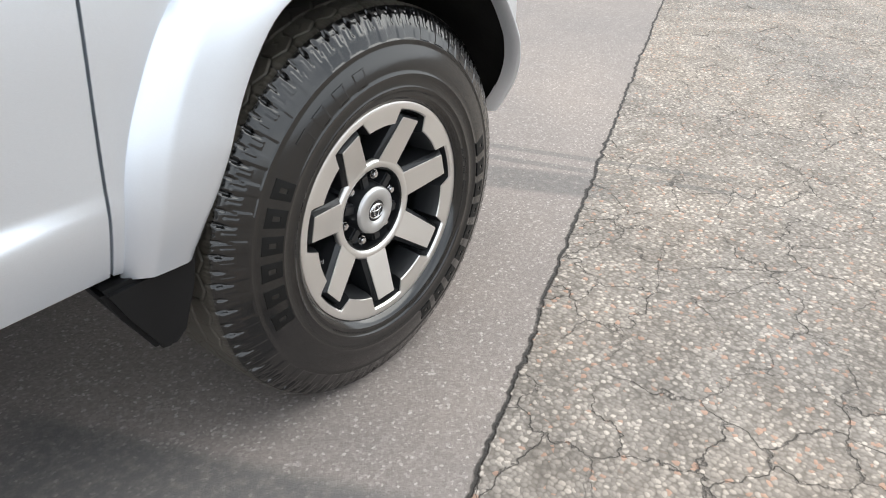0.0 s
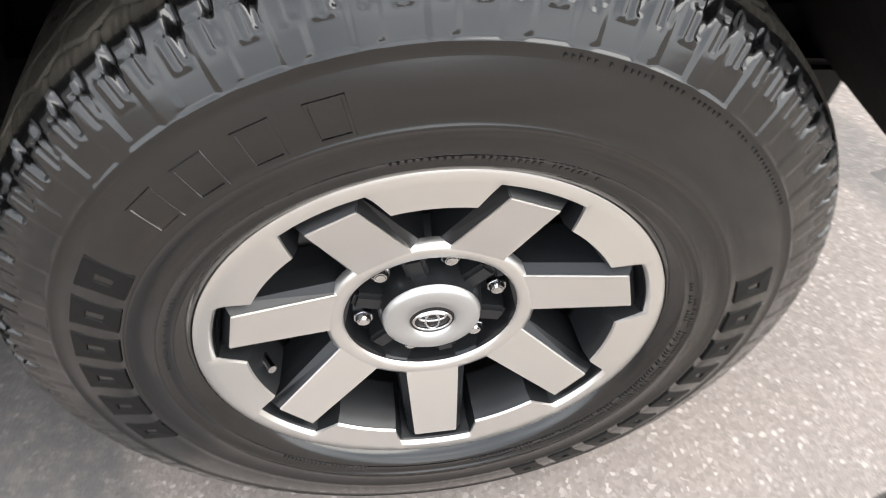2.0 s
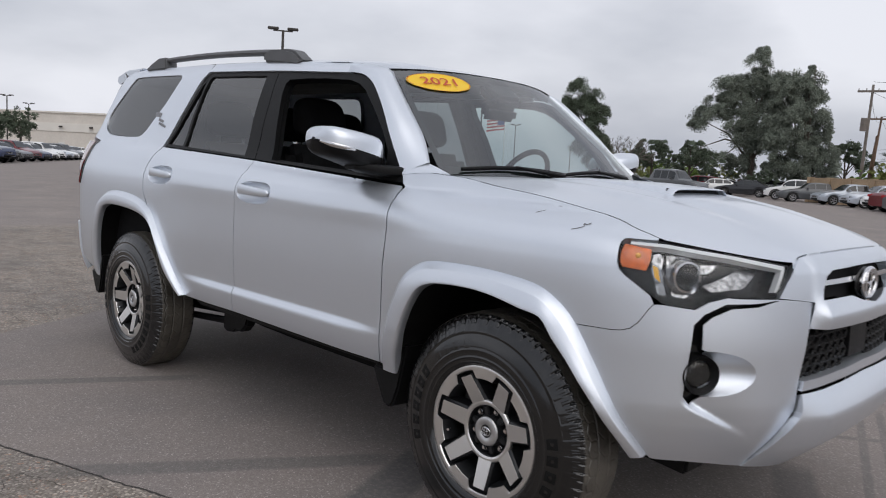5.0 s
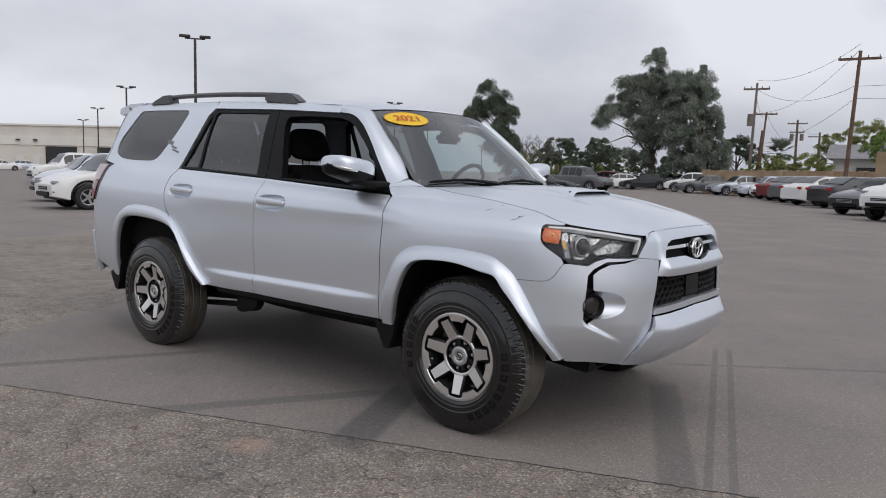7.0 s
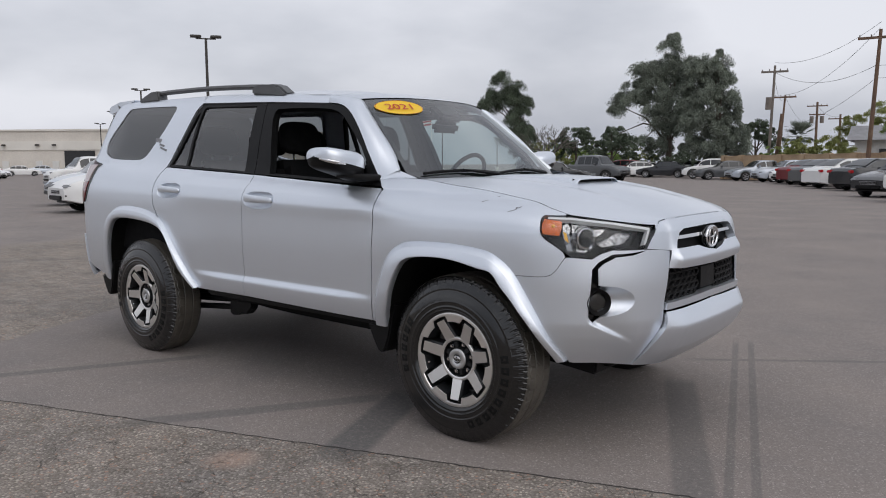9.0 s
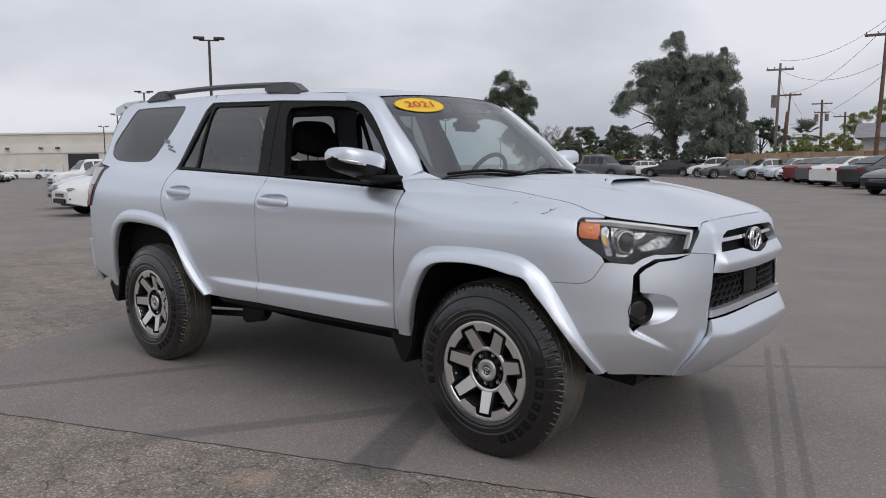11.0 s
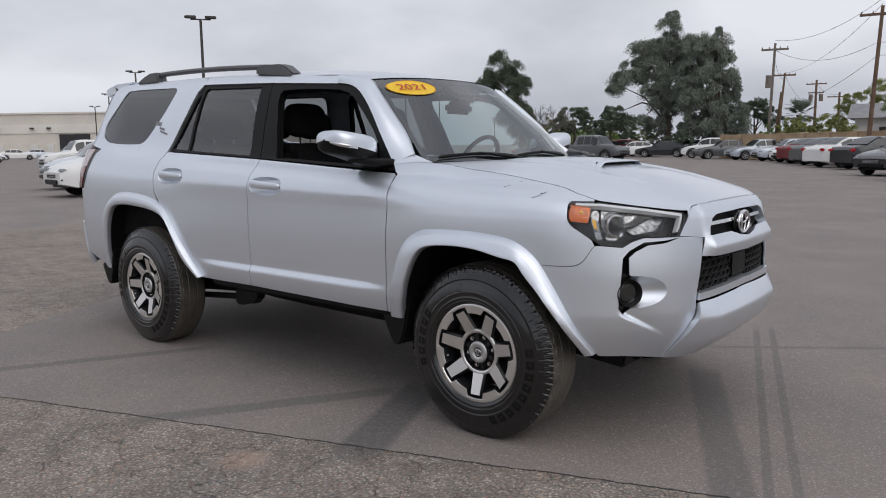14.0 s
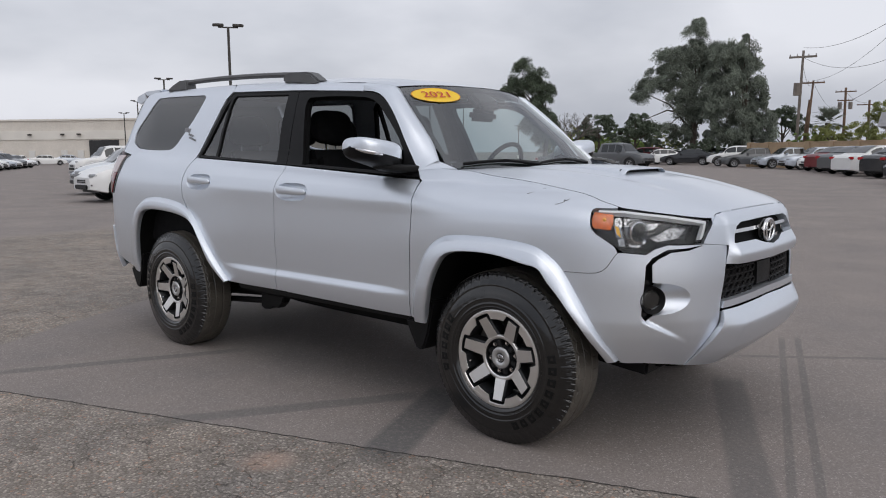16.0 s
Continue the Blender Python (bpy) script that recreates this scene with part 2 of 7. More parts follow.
def sheet(poly, fmap, step=0.03, thick=0.012, holes=(), flip=False):
    """A panel of sheet metal, glass or plastic: an outline in a surface's own two coordinates, meshed, laid on the surface and given a folded edge."""
    from mathutils.geometry import delaunay_2d_cdt
    loops = [resample(np.vstack([q, q[:1]]), step)[:-1] for q in [np.asarray(poly, float), *[np.asarray(h, float) for h in holes]]]
    lo, hi = loops[0].min(0), loops[0].max(0)
    gx, gy = np.meshgrid(np.arange(lo[0] + step / 2, hi[0], step), np.arange(lo[1] + step / 2, hi[1], step))
    grid = np.stack([gx.ravel(), gy.ravel()], 1)
    grid = grid[inside(loops[0], grid)]
    for q in loops:
        if len(grid):
            grid = grid[far_from(q, grid, step * 0.45)]
    for q in loops[1:]:
        if len(grid):
            grid = grid[~inside(q, grid)]
    pts, edges = [], []
    for q in loops:
        k = len(pts)
        pts += [tuple(v) for v in q]
        edges += [(k + i, k + (i + 1) % len(q)) for i in range(len(q))]
    pts += [tuple(v) for v in grid]
    vs, _, fs, *_ = delaunay_2d_cdt([Vector(p) for p in pts], edges, [], 0, 1e-6)
    uv = np.array([(v.x, v.y) for v in vs])
    tri = np.array([f for f in fs if len(f) == 3])
    mid = uv[tri].mean(1)
    keep = inside(loops[0], mid)
    for q in loops[1:]:
        keep &= ~inside(q, mid)
    tri = tri[keep]
    e = 1e-3
    at = fmap(uv[:, 0], uv[:, 1])
    nor = np.cross(fmap(uv[:, 0] + e, uv[:, 1]) - fmap(uv[:, 0] - e, uv[:, 1]), fmap(uv[:, 0], uv[:, 1] + e) - fmap(uv[:, 0], uv[:, 1] - e))
    nor /= np.linalg.norm(nor, axis=1)[:, None] + 1e-12
    if flip:
        nor = -nor
    a, b, c = at[tri[:, 0]], at[tri[:, 1]], at[tri[:, 2]]
    wrong = (np.cross(b - a, c - a) * nor[tri[:, 0]]).sum(1) < 0
    tri[wrong] = tri[wrong][:, ::-1]
    count = {}
    for t in tri:
        for i, j in ((t[0], t[1]), (t[1], t[2]), (t[2], t[0])):
            count[(int(i), int(j))] = 1
    rim = [(i, j) for i, j in count if (j, i) not in count]
    ids = sorted({i for q in rim for i in q})
    n0 = len(at)
    top = {i: n0 + k for k, i in enumerate(ids)}
    low = {i: n0 + len(ids) + k for k, i in enumerate(ids)}
    verts = np.vstack([at, at[ids], at[ids] - nor[ids] * thick])
    faces = [tuple(t) for t in tri] + [(top[j], top[i], low[i], low[j]) for i, j in rim]
    me = mesh_from("sheet", verts, faces)
    nl = []
    for poly_ in me.polygons:
        for v in poly_.vertices:
            nl.append(tuple(nor[v]) if v < n0 else tuple(poly_.normal))
    me.normals_split_custom_set(nl)
    return me


# ---- the main vehicle: surfaces ----
PLAN = [(0.845, 0.0), (0.84, 0.22), (0.815, 0.45), (0.745, 0.64), (0.62, 0.80), (0.46, 0.89), (0.25, 0.925), (0.0, 0.93), (-0.5, 0.93), (-1.0, 0.93), (-2.0, 0.93),
        (-3.0, 0.93), (-3.38, 0.922), (-3.68, 0.875), (-3.84, 0.74), (-3.91, 0.5), (-3.935, 0.25), (-3.94, 0.0)]
plan = spline(PLAN, 20)
plan_arc = np.r_[0, np.cumsum(np.linalg.norm(np.diff(plan, axis=0), axis=1))]
plan_tan = np.gradient(plan, axis=0)
plan_tan /= np.linalg.norm(plan_tan, axis=1)[:, None]
plan_nor = np.stack([plan_tan[:, 1], -plan_tan[:, 0]], 1)
plan_nor[0] = (1.0, 0.0)
U0 = float(np.interp(0, -plan[:, 0], plan_arc))
S_REAR = U0 - float(plan_arc[-1])
BELT = [(-3.9, 1.35), (-3.4, 1.335), (-2.59, 1.281), (-1.645, 1.235), (-0.5, 1.17), (0.3, 1.13), (0.9, 1.10)]
TOP = [(-3.9, 1.72), (-3.18, 1.715), (-2.345, 1.70), (-1.675, 1.672), (-1.06, 1.632), (-0.5, 1.60), (0.9, 1.5)]
DOOR = [(0.30, -0.14), (0.42, -0.085), (0.47, -0.035), (0.515, -0.017), (0.545, -0.009), (0.58, -0.003), (0.598, -0.0015), (0.610, -0.0035), (0.622, -0.0115), (0.636, -0.0175), (0.70, -0.0135), (0.85, -0.0055), (1.00, -0.003), (1.08, 0.0),
        (1.15, -0.02), (1.20, -0.06), (1.24, -0.105), (1.47, -0.18), (1.70, -0.275), (1.76, -0.32)]
FEND = [(0.30, -0.12), (0.42, -0.065), (0.52, -0.028), (0.60, -0.015), (0.70, -0.011), (0.93, 0.0), (1.04, -0.008), (1.12, -0.035), (1.18, -0.085), (1.24, -0.20), (1.70, -0.35), (1.76, -0.4)]
NOSE = [(0.30, -0.18), (0.42, -0.085), (0.50, -0.034), (0.56, -0.010), (0.62, 0.0), (0.75, 0.0), (0.90, -0.012), (1.00, -0.03), (1.08, -0.06), (1.16, -0.12), (1.24, -0.25), (1.70, -0.35), (1.76, -0.4)]
QUAR = [(0.30, -0.14), (0.42, -0.07), (0.52, -0.03), (0.62, -0.012), (0.85, 0.0), (1.00, 0.0), (1.08, -0.004), (1.15, -0.03), (1.20, -0.06), (1.24, -0.095), (1.47, -0.18), (1.70, -0.275), (1.76, -0.32)]
STATIONS = [(0.0, NOSE), (0.75, NOSE), (U0 - 0.15, FEND), (U0 + 0.12, FEND), (U0 + 0.66, DOOR), (U0 + 2.05, DOOR), (U0 + 2.5, QUAR), (9.0, QUAR)]
LOW_STATIONS = [(0.0, NOSE), (0.75, NOSE), (U0 - 0.15, FEND), (U0 + 0.46, FEND), (U0 + 0.82, DOOR), (U0 + 1.80, DOOR), (U0 + 2.25, QUAR), (9.0, QUAR)]


def eased(pts, z):
    """A smooth curve through points that does not overshoot."""
    p = np.array(pts, float)
    x, y = p[:, 0], p[:, 1]
    h = np.diff(x)
    s = np.diff(y) / h
    m = np.r_[s[0], np.where(s[1:] * s[:-1] > 0, 2 * s[1:] * s[:-1] / (s[1:] + s[:-1] + 1e-12), 0), s[-1]]
    i = np.clip(np.searchsorted(x, z) - 1, 0, len(h) - 1)
    t = np.clip((z - x[i]) / h[i], 0, 1)
    return (2 * t**3 - 3 * t**2 + 1) * y[i] + (t**3 - 2 * t**2 + t) * h[i] * m[i] + (-2 * t**3 + 3 * t**2) * y[i + 1] + (t**3 - t**2) * h[i] * m[i + 1]


def roofline(x):
    return np.interp(x, *np.array(TOP).T)


def skin(s, z, out=0.0, right=True):
    """The body's outer skin: s runs along the plan (equal to x on the straight sides, on round the nose and the tail), z is the height."""
    s, z = np.atleast_1d(np.asarray(s, float)), np.atleast_1d(np.asarray(z, float))
    u = U0 - s
    x, h = np.interp(u, plan_arc, plan[:, 0]), np.interp(u, plan_arc, plan[:, 1])
    nx, nh = np.interp(u, plan_arc, plan_nor[:, 0]), np.interp(u, plan_arc, plan_nor[:, 1])
    zb, zt = np.interp(x, *np.array(BELT).T), roofline(x)
    v = np.where(z < 1.0, z, np.where(z < zb, 1 + (z - 1) * 0.24 / (zb - 1), 1.24 + (z - zb) * 0.46 / (zt - zb)))
    both = []
    for stations in (STATIONS, LOW_STATIONS):
        us = np.array([q[0] for q in stations])
        i = np.clip(np.searchsorted(us, u) - 1, 0, len(us) - 2)
        t = np.clip((u - us[i]) / (us[i + 1] - us[i]), 0, 1)
        t = t * t * (3 - 2 * t)
        ds = np.array([eased(q[1], v) for q in stations])
        both.append(np.take_along_axis(ds, i[None], 0)[0] * (1 - t) + np.take_along_axis(ds, i[None] + 1, 0)[0] * t)
    up = np.clip((v - 0.80) / 0.25, 0, 1)
    up = up * up * (3 - 2 * up)
    d = both[0] * up + both[1] * (1 - up) + out
    return np.stack([x + nx * d, (h + nh * d) * (-1 if right else 1), z], -1)


def bumper_skin(s, z, out=0.0, right=True):
    """The bumper's corner: the inner panel is set in above a crease that runs down from the fog lamp."""
    s, z = np.atleast_1d(np.asarray(s, float)), np.atleast_1d(np.asarray(z, float))
    line = 0.600 - (s - 0.688) * 0.489
    up = np.clip((z - line) / 0.026, 0, 1)
    up = up * up * (3 - 2 * up)
    d = -0.026 * up * np.clip((s - 0.655) / 0.03, 0, 1) * np.clip((0.895 - s) / 0.19, 0, 1) ** 1.2 * np.exp(-((np.maximum(z - line, 0) / 0.10) ** 2))
    return skin(s, z, d + out, right)


def bowl_skin(s, z, out=0.0, right=True):
    """The scooped hollow beside the fog lamp."""
    s, z = np.atleast_1d(np.asarray(s, float)), np.atleast_1d(np.asarray(z, float))
    k = np.clip(1 - ((s - 0.715) / 0.157) ** 2 - ((z - 0.708) / 0.067) ** 2, 0, 1)
    return bumper_skin(s, z, -0.055 * k**0.8 + out, right)


def on(surface, right=True, out=0.0):
    return lambda a, b: surface(a, b, out, right)


def even(pts, n):
    p = spline(pts, 12)
    a = np.r_[0, np.cumsum(np.linalg.norm(np.diff(p, axis=0), axis=1))]
    q = np.linspace(0, a[-1], n)
    return np.stack([np.interp(q, a, p[:, k]) for k in range(p.shape[1])], 1)


F_OUT = even([(-0.53, 0.485), (-0.505, 0.652), (-0.46, 0.766), (-0.407, 0.851), (-0.339, 0.90), (-0.271, 0.923), (-0.091, 0.931), (0.061, 0.926), (0.202, 0.907), (0.281, 0.865), (0.33, 0.818),
              (0.392, 0.723), (0.45, 0.625), (0.498, 0.545), (0.575, 0.445)], 80)
F_IN = even([(-0.43, 0.485), (-0.412, 0.55), (-0.390, 0.605), (-0.353, 0.703), (-0.315, 0.773), (-0.268, 0.828), (-0.203, 0.855), (-0.058, 0.866), (0.062, 0.858), (0.177, 0.835), (0.247, 0.82), (0.287, 0.768), (0.342, 0.705),
             (0.405, 0.617), (0.452, 0.54), (0.520, 0.437)], 80)
R_OUT = even([(-2.113, 0.515), (-2.19, 0.591), (-2.314, 0.731), (-2.407, 0.851), (-2.491, 0.936), (-2.619, 0.986), (-2.866, 1.014), (-3.057, 1.001), (-3.168, 0.947), (-3.25, 0.85), (-3.30, 0.72), (-3.33, 0.56), (-3.345, 0.45)], 80)
R_IN = even([(-2.14, 0.505), (-2.20, 0.555), (-2.28, 0.63), (-2.35, 0.75), (-2.42, 0.85), (-2.51, 0.893), (-2.71, 0.922), (-3.0, 0.927), (-3.11, 0.892), (-3.18, 0.775), (-3.22, 0.61), (-3.24, 0.44)], 80)
F_MID, R_MID = (F_OUT + F_IN) / 2, (R_OUT + R_IN) / 2

# ---- the main vehicle: body ----
suv = thing("suv", "silver five-door off-road SUV with black-framed windows parked on asphalt", "car")
G = 0.0018
HEADLAMP = [(0.4405, 1.052), (0.4425, 1.060), (0.448, 1.0665), (0.458, 1.0690), (0.585, 1.064), (0.798, 1.042), (1.005, 1.013), (0.965, 0.961), (0.93, 0.923), (0.77, 0.927), (0.714, 0.913), (0.673, 0.891), (0.583, 0.899), (0.548, 0.921), (0.513, 0.945), (0.469, 0.973), (0.453, 0.988), (0.445, 1.007)]
SEAM_HOOD = [tuple(q) for q in even([(-0.365, 1.2175), (-0.31, 1.2125), (-0.17, 1.190), (0.0, 1.172), (0.15, 1.151), (0.308, 1.127), (0.40, 1.111), (0.47, 1.0965), (0.525, 1.085), (0.559, 1.076)], 40)]
SEAM_BUMPER = [(0.262, 0.812), (0.342, 0.812), (0.44, 0.8125), (0.472, 0.815), (0.497, 0.8235), (0.517, 0.841), (0.530, 0.860), (0.542, 0.879), (0.557, 0.898)]
C_TRIM = [(0.942, 0.9175), (0.864, 0.909), (0.765, 0.907), (0.700, 0.876), (0.672, 0.846), (0.667, 0.779), (0.660, 0.70), (0.657, 0.643), (0.680, 0.617), (0.712, 0.628), (0.742, 0.652), (0.760, 0.69), (0.758, 0.73), (0.738, 0.762), (0.702, 0.779),
          (0.699, 0.848), (0.726, 0.870), (0.784, 0.894), (0.87, 0.899), (0.942, 0.9155)]


def small(poly, k):
    """An outline drawn in or out by k metres."""
    p = np.asarray(poly, float)
    a = np.roll(p, 1, 0)
    b = np.roll(p, -1, 0)
    t = (b - a) / (np.linalg.norm(b - a, axis=1)[:, None] + 1e-9)
    area = (p[:, 0] * b[:, 1] - b[:, 0] * p[:, 1]).sum()
    nrm = np.stack([-t[:, 1], t[:, 0]], 1) * (1 if area > 0 else -1)
    return p + nrm * k


def oval(sc, zc):
    """A rounded outline, fuller than an ellipse."""
    bend = lambda q: math.copysign(abs(q) ** 0.72, q)
    return [(sc + 0.137 * bend(math.cos(t)), zc + 0.050 * bend(math.sin(t))) for t in np.linspace(0, 2 * math.pi, 40, endpoint=False)]


for right in (True, False):
    flip = not right
    # front wing
    wing = [tuple(p) for p in F_MID if p[0] < 0.262] + SEAM_BUMPER + \
        [(0.546, 0.9195), (0.511, 0.9435), (0.467, 0.9715), (0.451, 0.987), (0.443, 1.007), (0.4385, 1.052), (0.4405, 1.061), (0.4465, 1.068), (0.457, 1.0708), (0.555, 1.069)] + [(a, b - 0.0015) for a, b in SEAM_HOOD[::-1]] + \
        [(-0.478, 1.224), (-0.52, 1.219), (-0.574, 1.211), (-0.553, 1.176), (-0.534, 1.165), (-0.510, 1.12), (-0.505, 1.03), (-0.520, 0.868), (-0.535, 0.595), (-0.543, 0.50)]
    put("front_wing", sheet(wing, on(skin, right), 0.017, 0.02, flip=flip), SILVER, suv)
    # front bumper corner with its inner panel and the hollow beside the fog lamp
    corner = [(a + 0.0012, b - 0.0024) for a, b in SEAM_BUMPER] + [(0.583, 0.8965), (0.673, 0.8885), (0.714, 0.9105), (0.77, 0.9245), (0.80, 0.922), (0.944, 0.920), (1.02, 0.914), (1.103, 0.9045), (1.082, 0.826), (1.048, 0.679), (1.042, 0.584), (0.993, 0.491)] + \
        [(0.950, 0.394), (0.82, 0.415), (0.706, 0.428), (0.60, 0.43)] + [tuple(p) for p in F_MID[::-1] if p[0] > 0.27 and p[1] > 0.44]
    arc = [(0.715 + 0.157 * math.cos(t), 0.708 + 0.067 * math.sin(t)) for t in np.linspace(-math.pi / 2, math.pi / 2, 40)]
    opening = C_TRIM[:9] + [(0.697, 0.627)] + arc + [(0.700, 0.779)] + C_TRIM[-5:]
    put("front_bumper_corner", sheet(corner, on(bumper_skin, right), 0.0095, 0.006, holes=[opening], flip=flip), SILVER, suv)
    put("fog_lamp_hollow", sheet(arc, on(bowl_skin, right), 0.009, 0.006, flip=flip), SILVER, suv)
    fog = thing("fog_lamp_surround", "", "")
    fog.parent = suv
    put("trim_backing", sheet(small(C_TRIM, -0.02), on(skin, right, -0.048), 0.03, 0.004, flip=flip), GLOSS_BLACK, fog)
    c = skin(0.704, 0.703, -0.030, right)[0]
    way = (skin(0.700, 0.706, 0.1, right)[0] - c)
    way = Vector(way).normalized()
    aim = Vector((0.8, way.y * 0.75, 0)).normalized()
    bm = bmesh.new()
    for r1, r2, d0, d1 in ((0.060, 0.055, -0.02, 0.024), ):
        tube(bm, Vector(c) + aim * d0, Vector(c) + aim * d1, r1, r2, 28, caps=False)
        tube(bm, Vector(c) + aim * d1, Vector(c) + aim * (d1 - 0.018), r2, 0.040, 28, caps=False)
    part("bezel", bm, BLACK_PLASTIC, fog, smooth=True)
    bm = bmesh.new()
    tube(bm, Vector(c) + aim * -0.03, Vector(c) + aim * 0.004, 0.02, 0.036, 24)
    part("reflector", bm, GLOSS_BLACK, fog, smooth=True)
    bm = bmesh.new()
    tube(bm, Vector(c) + aim * 0.006, Vector(c) + aim * 0.013, 0.040, 0.030, 24)
    part("lens", bm, LENS, fog, smooth=True)
    # doors
    f_door = thing("front_door", "", "")
    f_door.parent = suv
    seam_f = [(-0.552, 1.168), (-0.538, 1.158), (-0.515, 1.12), (-0.510, 1.03), (-0.525, 0.868), (-0.540, 0.595), (-0.548, 0.50)]
    seam_b = [(-1.607, 0.515), (-1.602, 0.57), (-1.602, 0.80), (-1.587, 1.11), (-1.572, 1.19), (-1.597, 1.232)]
    put("door_panel", sheet(seam_f + seam_b, on(skin, right), 0.012, 0.03, holes=[oval(-1.433, 1.089)], flip=flip), SILVER, f_door)
    r_door = thing("rear_door", "", "")
    r_door.parent = suv
    rear_edge = [tuple(p) for p in R_MID if p[0] > -2.50] + [(-2.575, 1.03), (-2.59, 1.15), (-2.575, 1.22), (-2.54, 1.278)]
    put("door_panel", sheet([(a - 2 * G, b) for a, b in seam_b[::-1]] + rear_edge, on(skin, right), 0.012, 0.03, holes=[oval(-2.393, 1.128)], flip=flip), SILVER, r_door)
    win_f = [(-0.566, 1.180), (-0.68, 1.33), (-0.791, 1.458), (-0.87, 1.535), (-0.944, 1.590), (-1.0, 1.615), (-1.065, 1.630), (-1.35, 1.650), (-1.676, 1.668), (-1.645, 1.50), (-1.612, 1.239)]
    open_f = [(-1.475, 1.239), (-1.535, 1.45), (-1.572, 1.56), (-1.575, 1.605), (-1.555, 1.625), (-1.409, 1.625), (-1.25, 1.618), (-1.09, 1.604), (-1.02, 1.585), (-0.965, 1.556), (-0.86, 1.470), (-0.761, 1.379), (-0.70, 1.30), (-0.68, 1.195)]
    put("window_frame", sheet(win_f, on(skin, right, -0.010), 0.03, 0.04, holes=[open_f], flip=flip), BLACK_PLASTIC, f_door, "black window frame")
    run = small(open_f, -0.002)
    put("window_channel", sheet(run, on(skin, right, -0.035), 0.03, 0.02, holes=[small(open_f, 0.004)], flip=flip), BLACK_PLASTIC, f_door)
    if not right:
        put("glass", sheet(small(open_f, -0.006), on(skin, right, -0.026), 0.06, 0.004, flip=flip), SIDE_GLASS, f_door)
    win_r = [(-1.617, 1.239), (-1.650, 1.50), (-1.681, 1.668), (-2.0, 1.688), (-2.30, 1.702), (-2.353, 1.698), (-2.396, 1.655), (-2.458, 1.482), (-2.532, 1.284)]
    main_r = [(-1.715, 1.254), (-1.75, 1.50), (-1.770, 1.655), (-2.31, 1.674), (-2.330, 1.66), (-2.338, 1.60), (-2.335, 1.40), (-2.325, 1.286)]
    tri_r = [(-2.348, 1.290), (-2.356, 1.45), (-2.358, 1.648), (-2.384, 1.62), (-2.442, 1.455), (-2.512, 1.296)]
    put("window_frame", sheet(win_r, on(skin, right, -0.010), 0.03, 0.03, holes=[main_r, tri_r], flip=flip), BLACK_PLASTIC, r_door, "black window frame")
    put("glass", sheet(small(main_r, -0.006), on(skin, right, -0.020), 0.06, 0.004, flip=flip), TINT, r_door, "dark tinted glass")
    put("quarter_glass", sheet(small(tri_r, -0.006), on(skin, right, -0.020), 0.06, 0.004, flip=flip), TINT, r_door, "dark tinted glass")
    # rear quarter with its own window
    q_win = [(-3.30, 1.712), (-2.72, 1.702), (-2.672, 1.694), (-2.660, 1.668), (-2.72, 1.53), (-2.80, 1.42), (-2.86, 1.352), (-2.93, 1.332), (-3.30, 1.345), (-3.43, 1.38), (-3.478, 1.42), (-3.478, 1.48), (-3.40, 1.60), (-3.34, 1.69)]
    q_win = [tuple(q) for q in spline(q_win, 4, closed=True)]
    quarter = [tuple(p) for p in R_MID if p[0] < -2.505] + [(-3.40, 0.49), (-3.55, 0.53), (-3.66, 0.56), (-3.66, 1.02), (-3.595, 1.022), (-3.530, 1.113), (-3.460, 1.274), (-3.410, 1.305), (-3.60, 1.33), (-3.60, 1.76)] + \
        [(x, float(roofline(x)) + 0.05) for x in (-3.3, -2.9, -2.6, -2.42)] + [(-2.37, 1.748), (-2.36, 1.706), (-2.405, 1.657), (-2.466, 1.482), (-2.545, 1.285), (-2.582, 1.22), (-2.597, 1.15), (-2.582, 1.03)]
    quarter = np.array(quarter)
    put("rear_quarter_panel", sheet(quarter, on(skin, right), 0.03, 0.03, holes=[q_win], flip=flip), SILVER, suv)
    put("quarter_window", sheet(small(q_win, 0.002), on(skin, right, -0.006), 0.05, 0.004, flip=flip), TINT, suv, "dark tinted rear quarter glass")
    tail = thing("tail_lamp", "", "")
    tail.parent = suv
    put("lamp_edge", sheet([(-3.413, 1.303), (-3.463, 1.274), (-3.533, 1.113), (-3.598, 1.025), (-3.635, 1.025), (-3.567, 1.113), (-3.498, 1.27), (-3.475, 1.303)], on(skin, right, 0.003), 0.03, 0.03, flip=flip), GLOSS_BLACK, tail, "gloss black lamp edge")
    put("clear_lens", sheet([(-3.478, 1.302), (-3.501, 1.27), (-3.541, 1.180), (-3.80, 1.175), (-3.80, 1.302)], on(skin, right, 0.008), 0.03, 0.03, flip=flip), PALE_LENS, tail, "pale clear lens")
    put("red_lens", sheet([(-3.543, 1.176), (-3.570, 1.113), (-3.638, 1.025), (-3.80, 1.02), (-3.80, 1.171)], on(skin, right, 0.008), 0.03, 0.03, flip=flip), RED_LENS, tail, "red lens")
    # side rail of the roof
    xs = np.linspace(-2.362, -1.115, 20)
    strip = [(x, float(roofline(x)) + 0.004) for x in xs] + [(x, float(roofline(x)) + 0.05) for x in xs[::-1]]
    put("roof_side_panel", sheet(strip, on(skin, right), 0.03, 0.02, flip=flip), SILVER, suv)
    # windscreen pillar
    sg = -1 if right else 1
    outer = [skin(a, b, 0.0, right)[0] for a, b in even([(-0.577, 1.213), (-0.68, 1.337), (-0.791, 1.465), (-0.87, 1.542), (-0.944, 1.597), (-1.02, 1.628), (-1.12, float(roofline(-1.12)) + 0.006)], 28)]
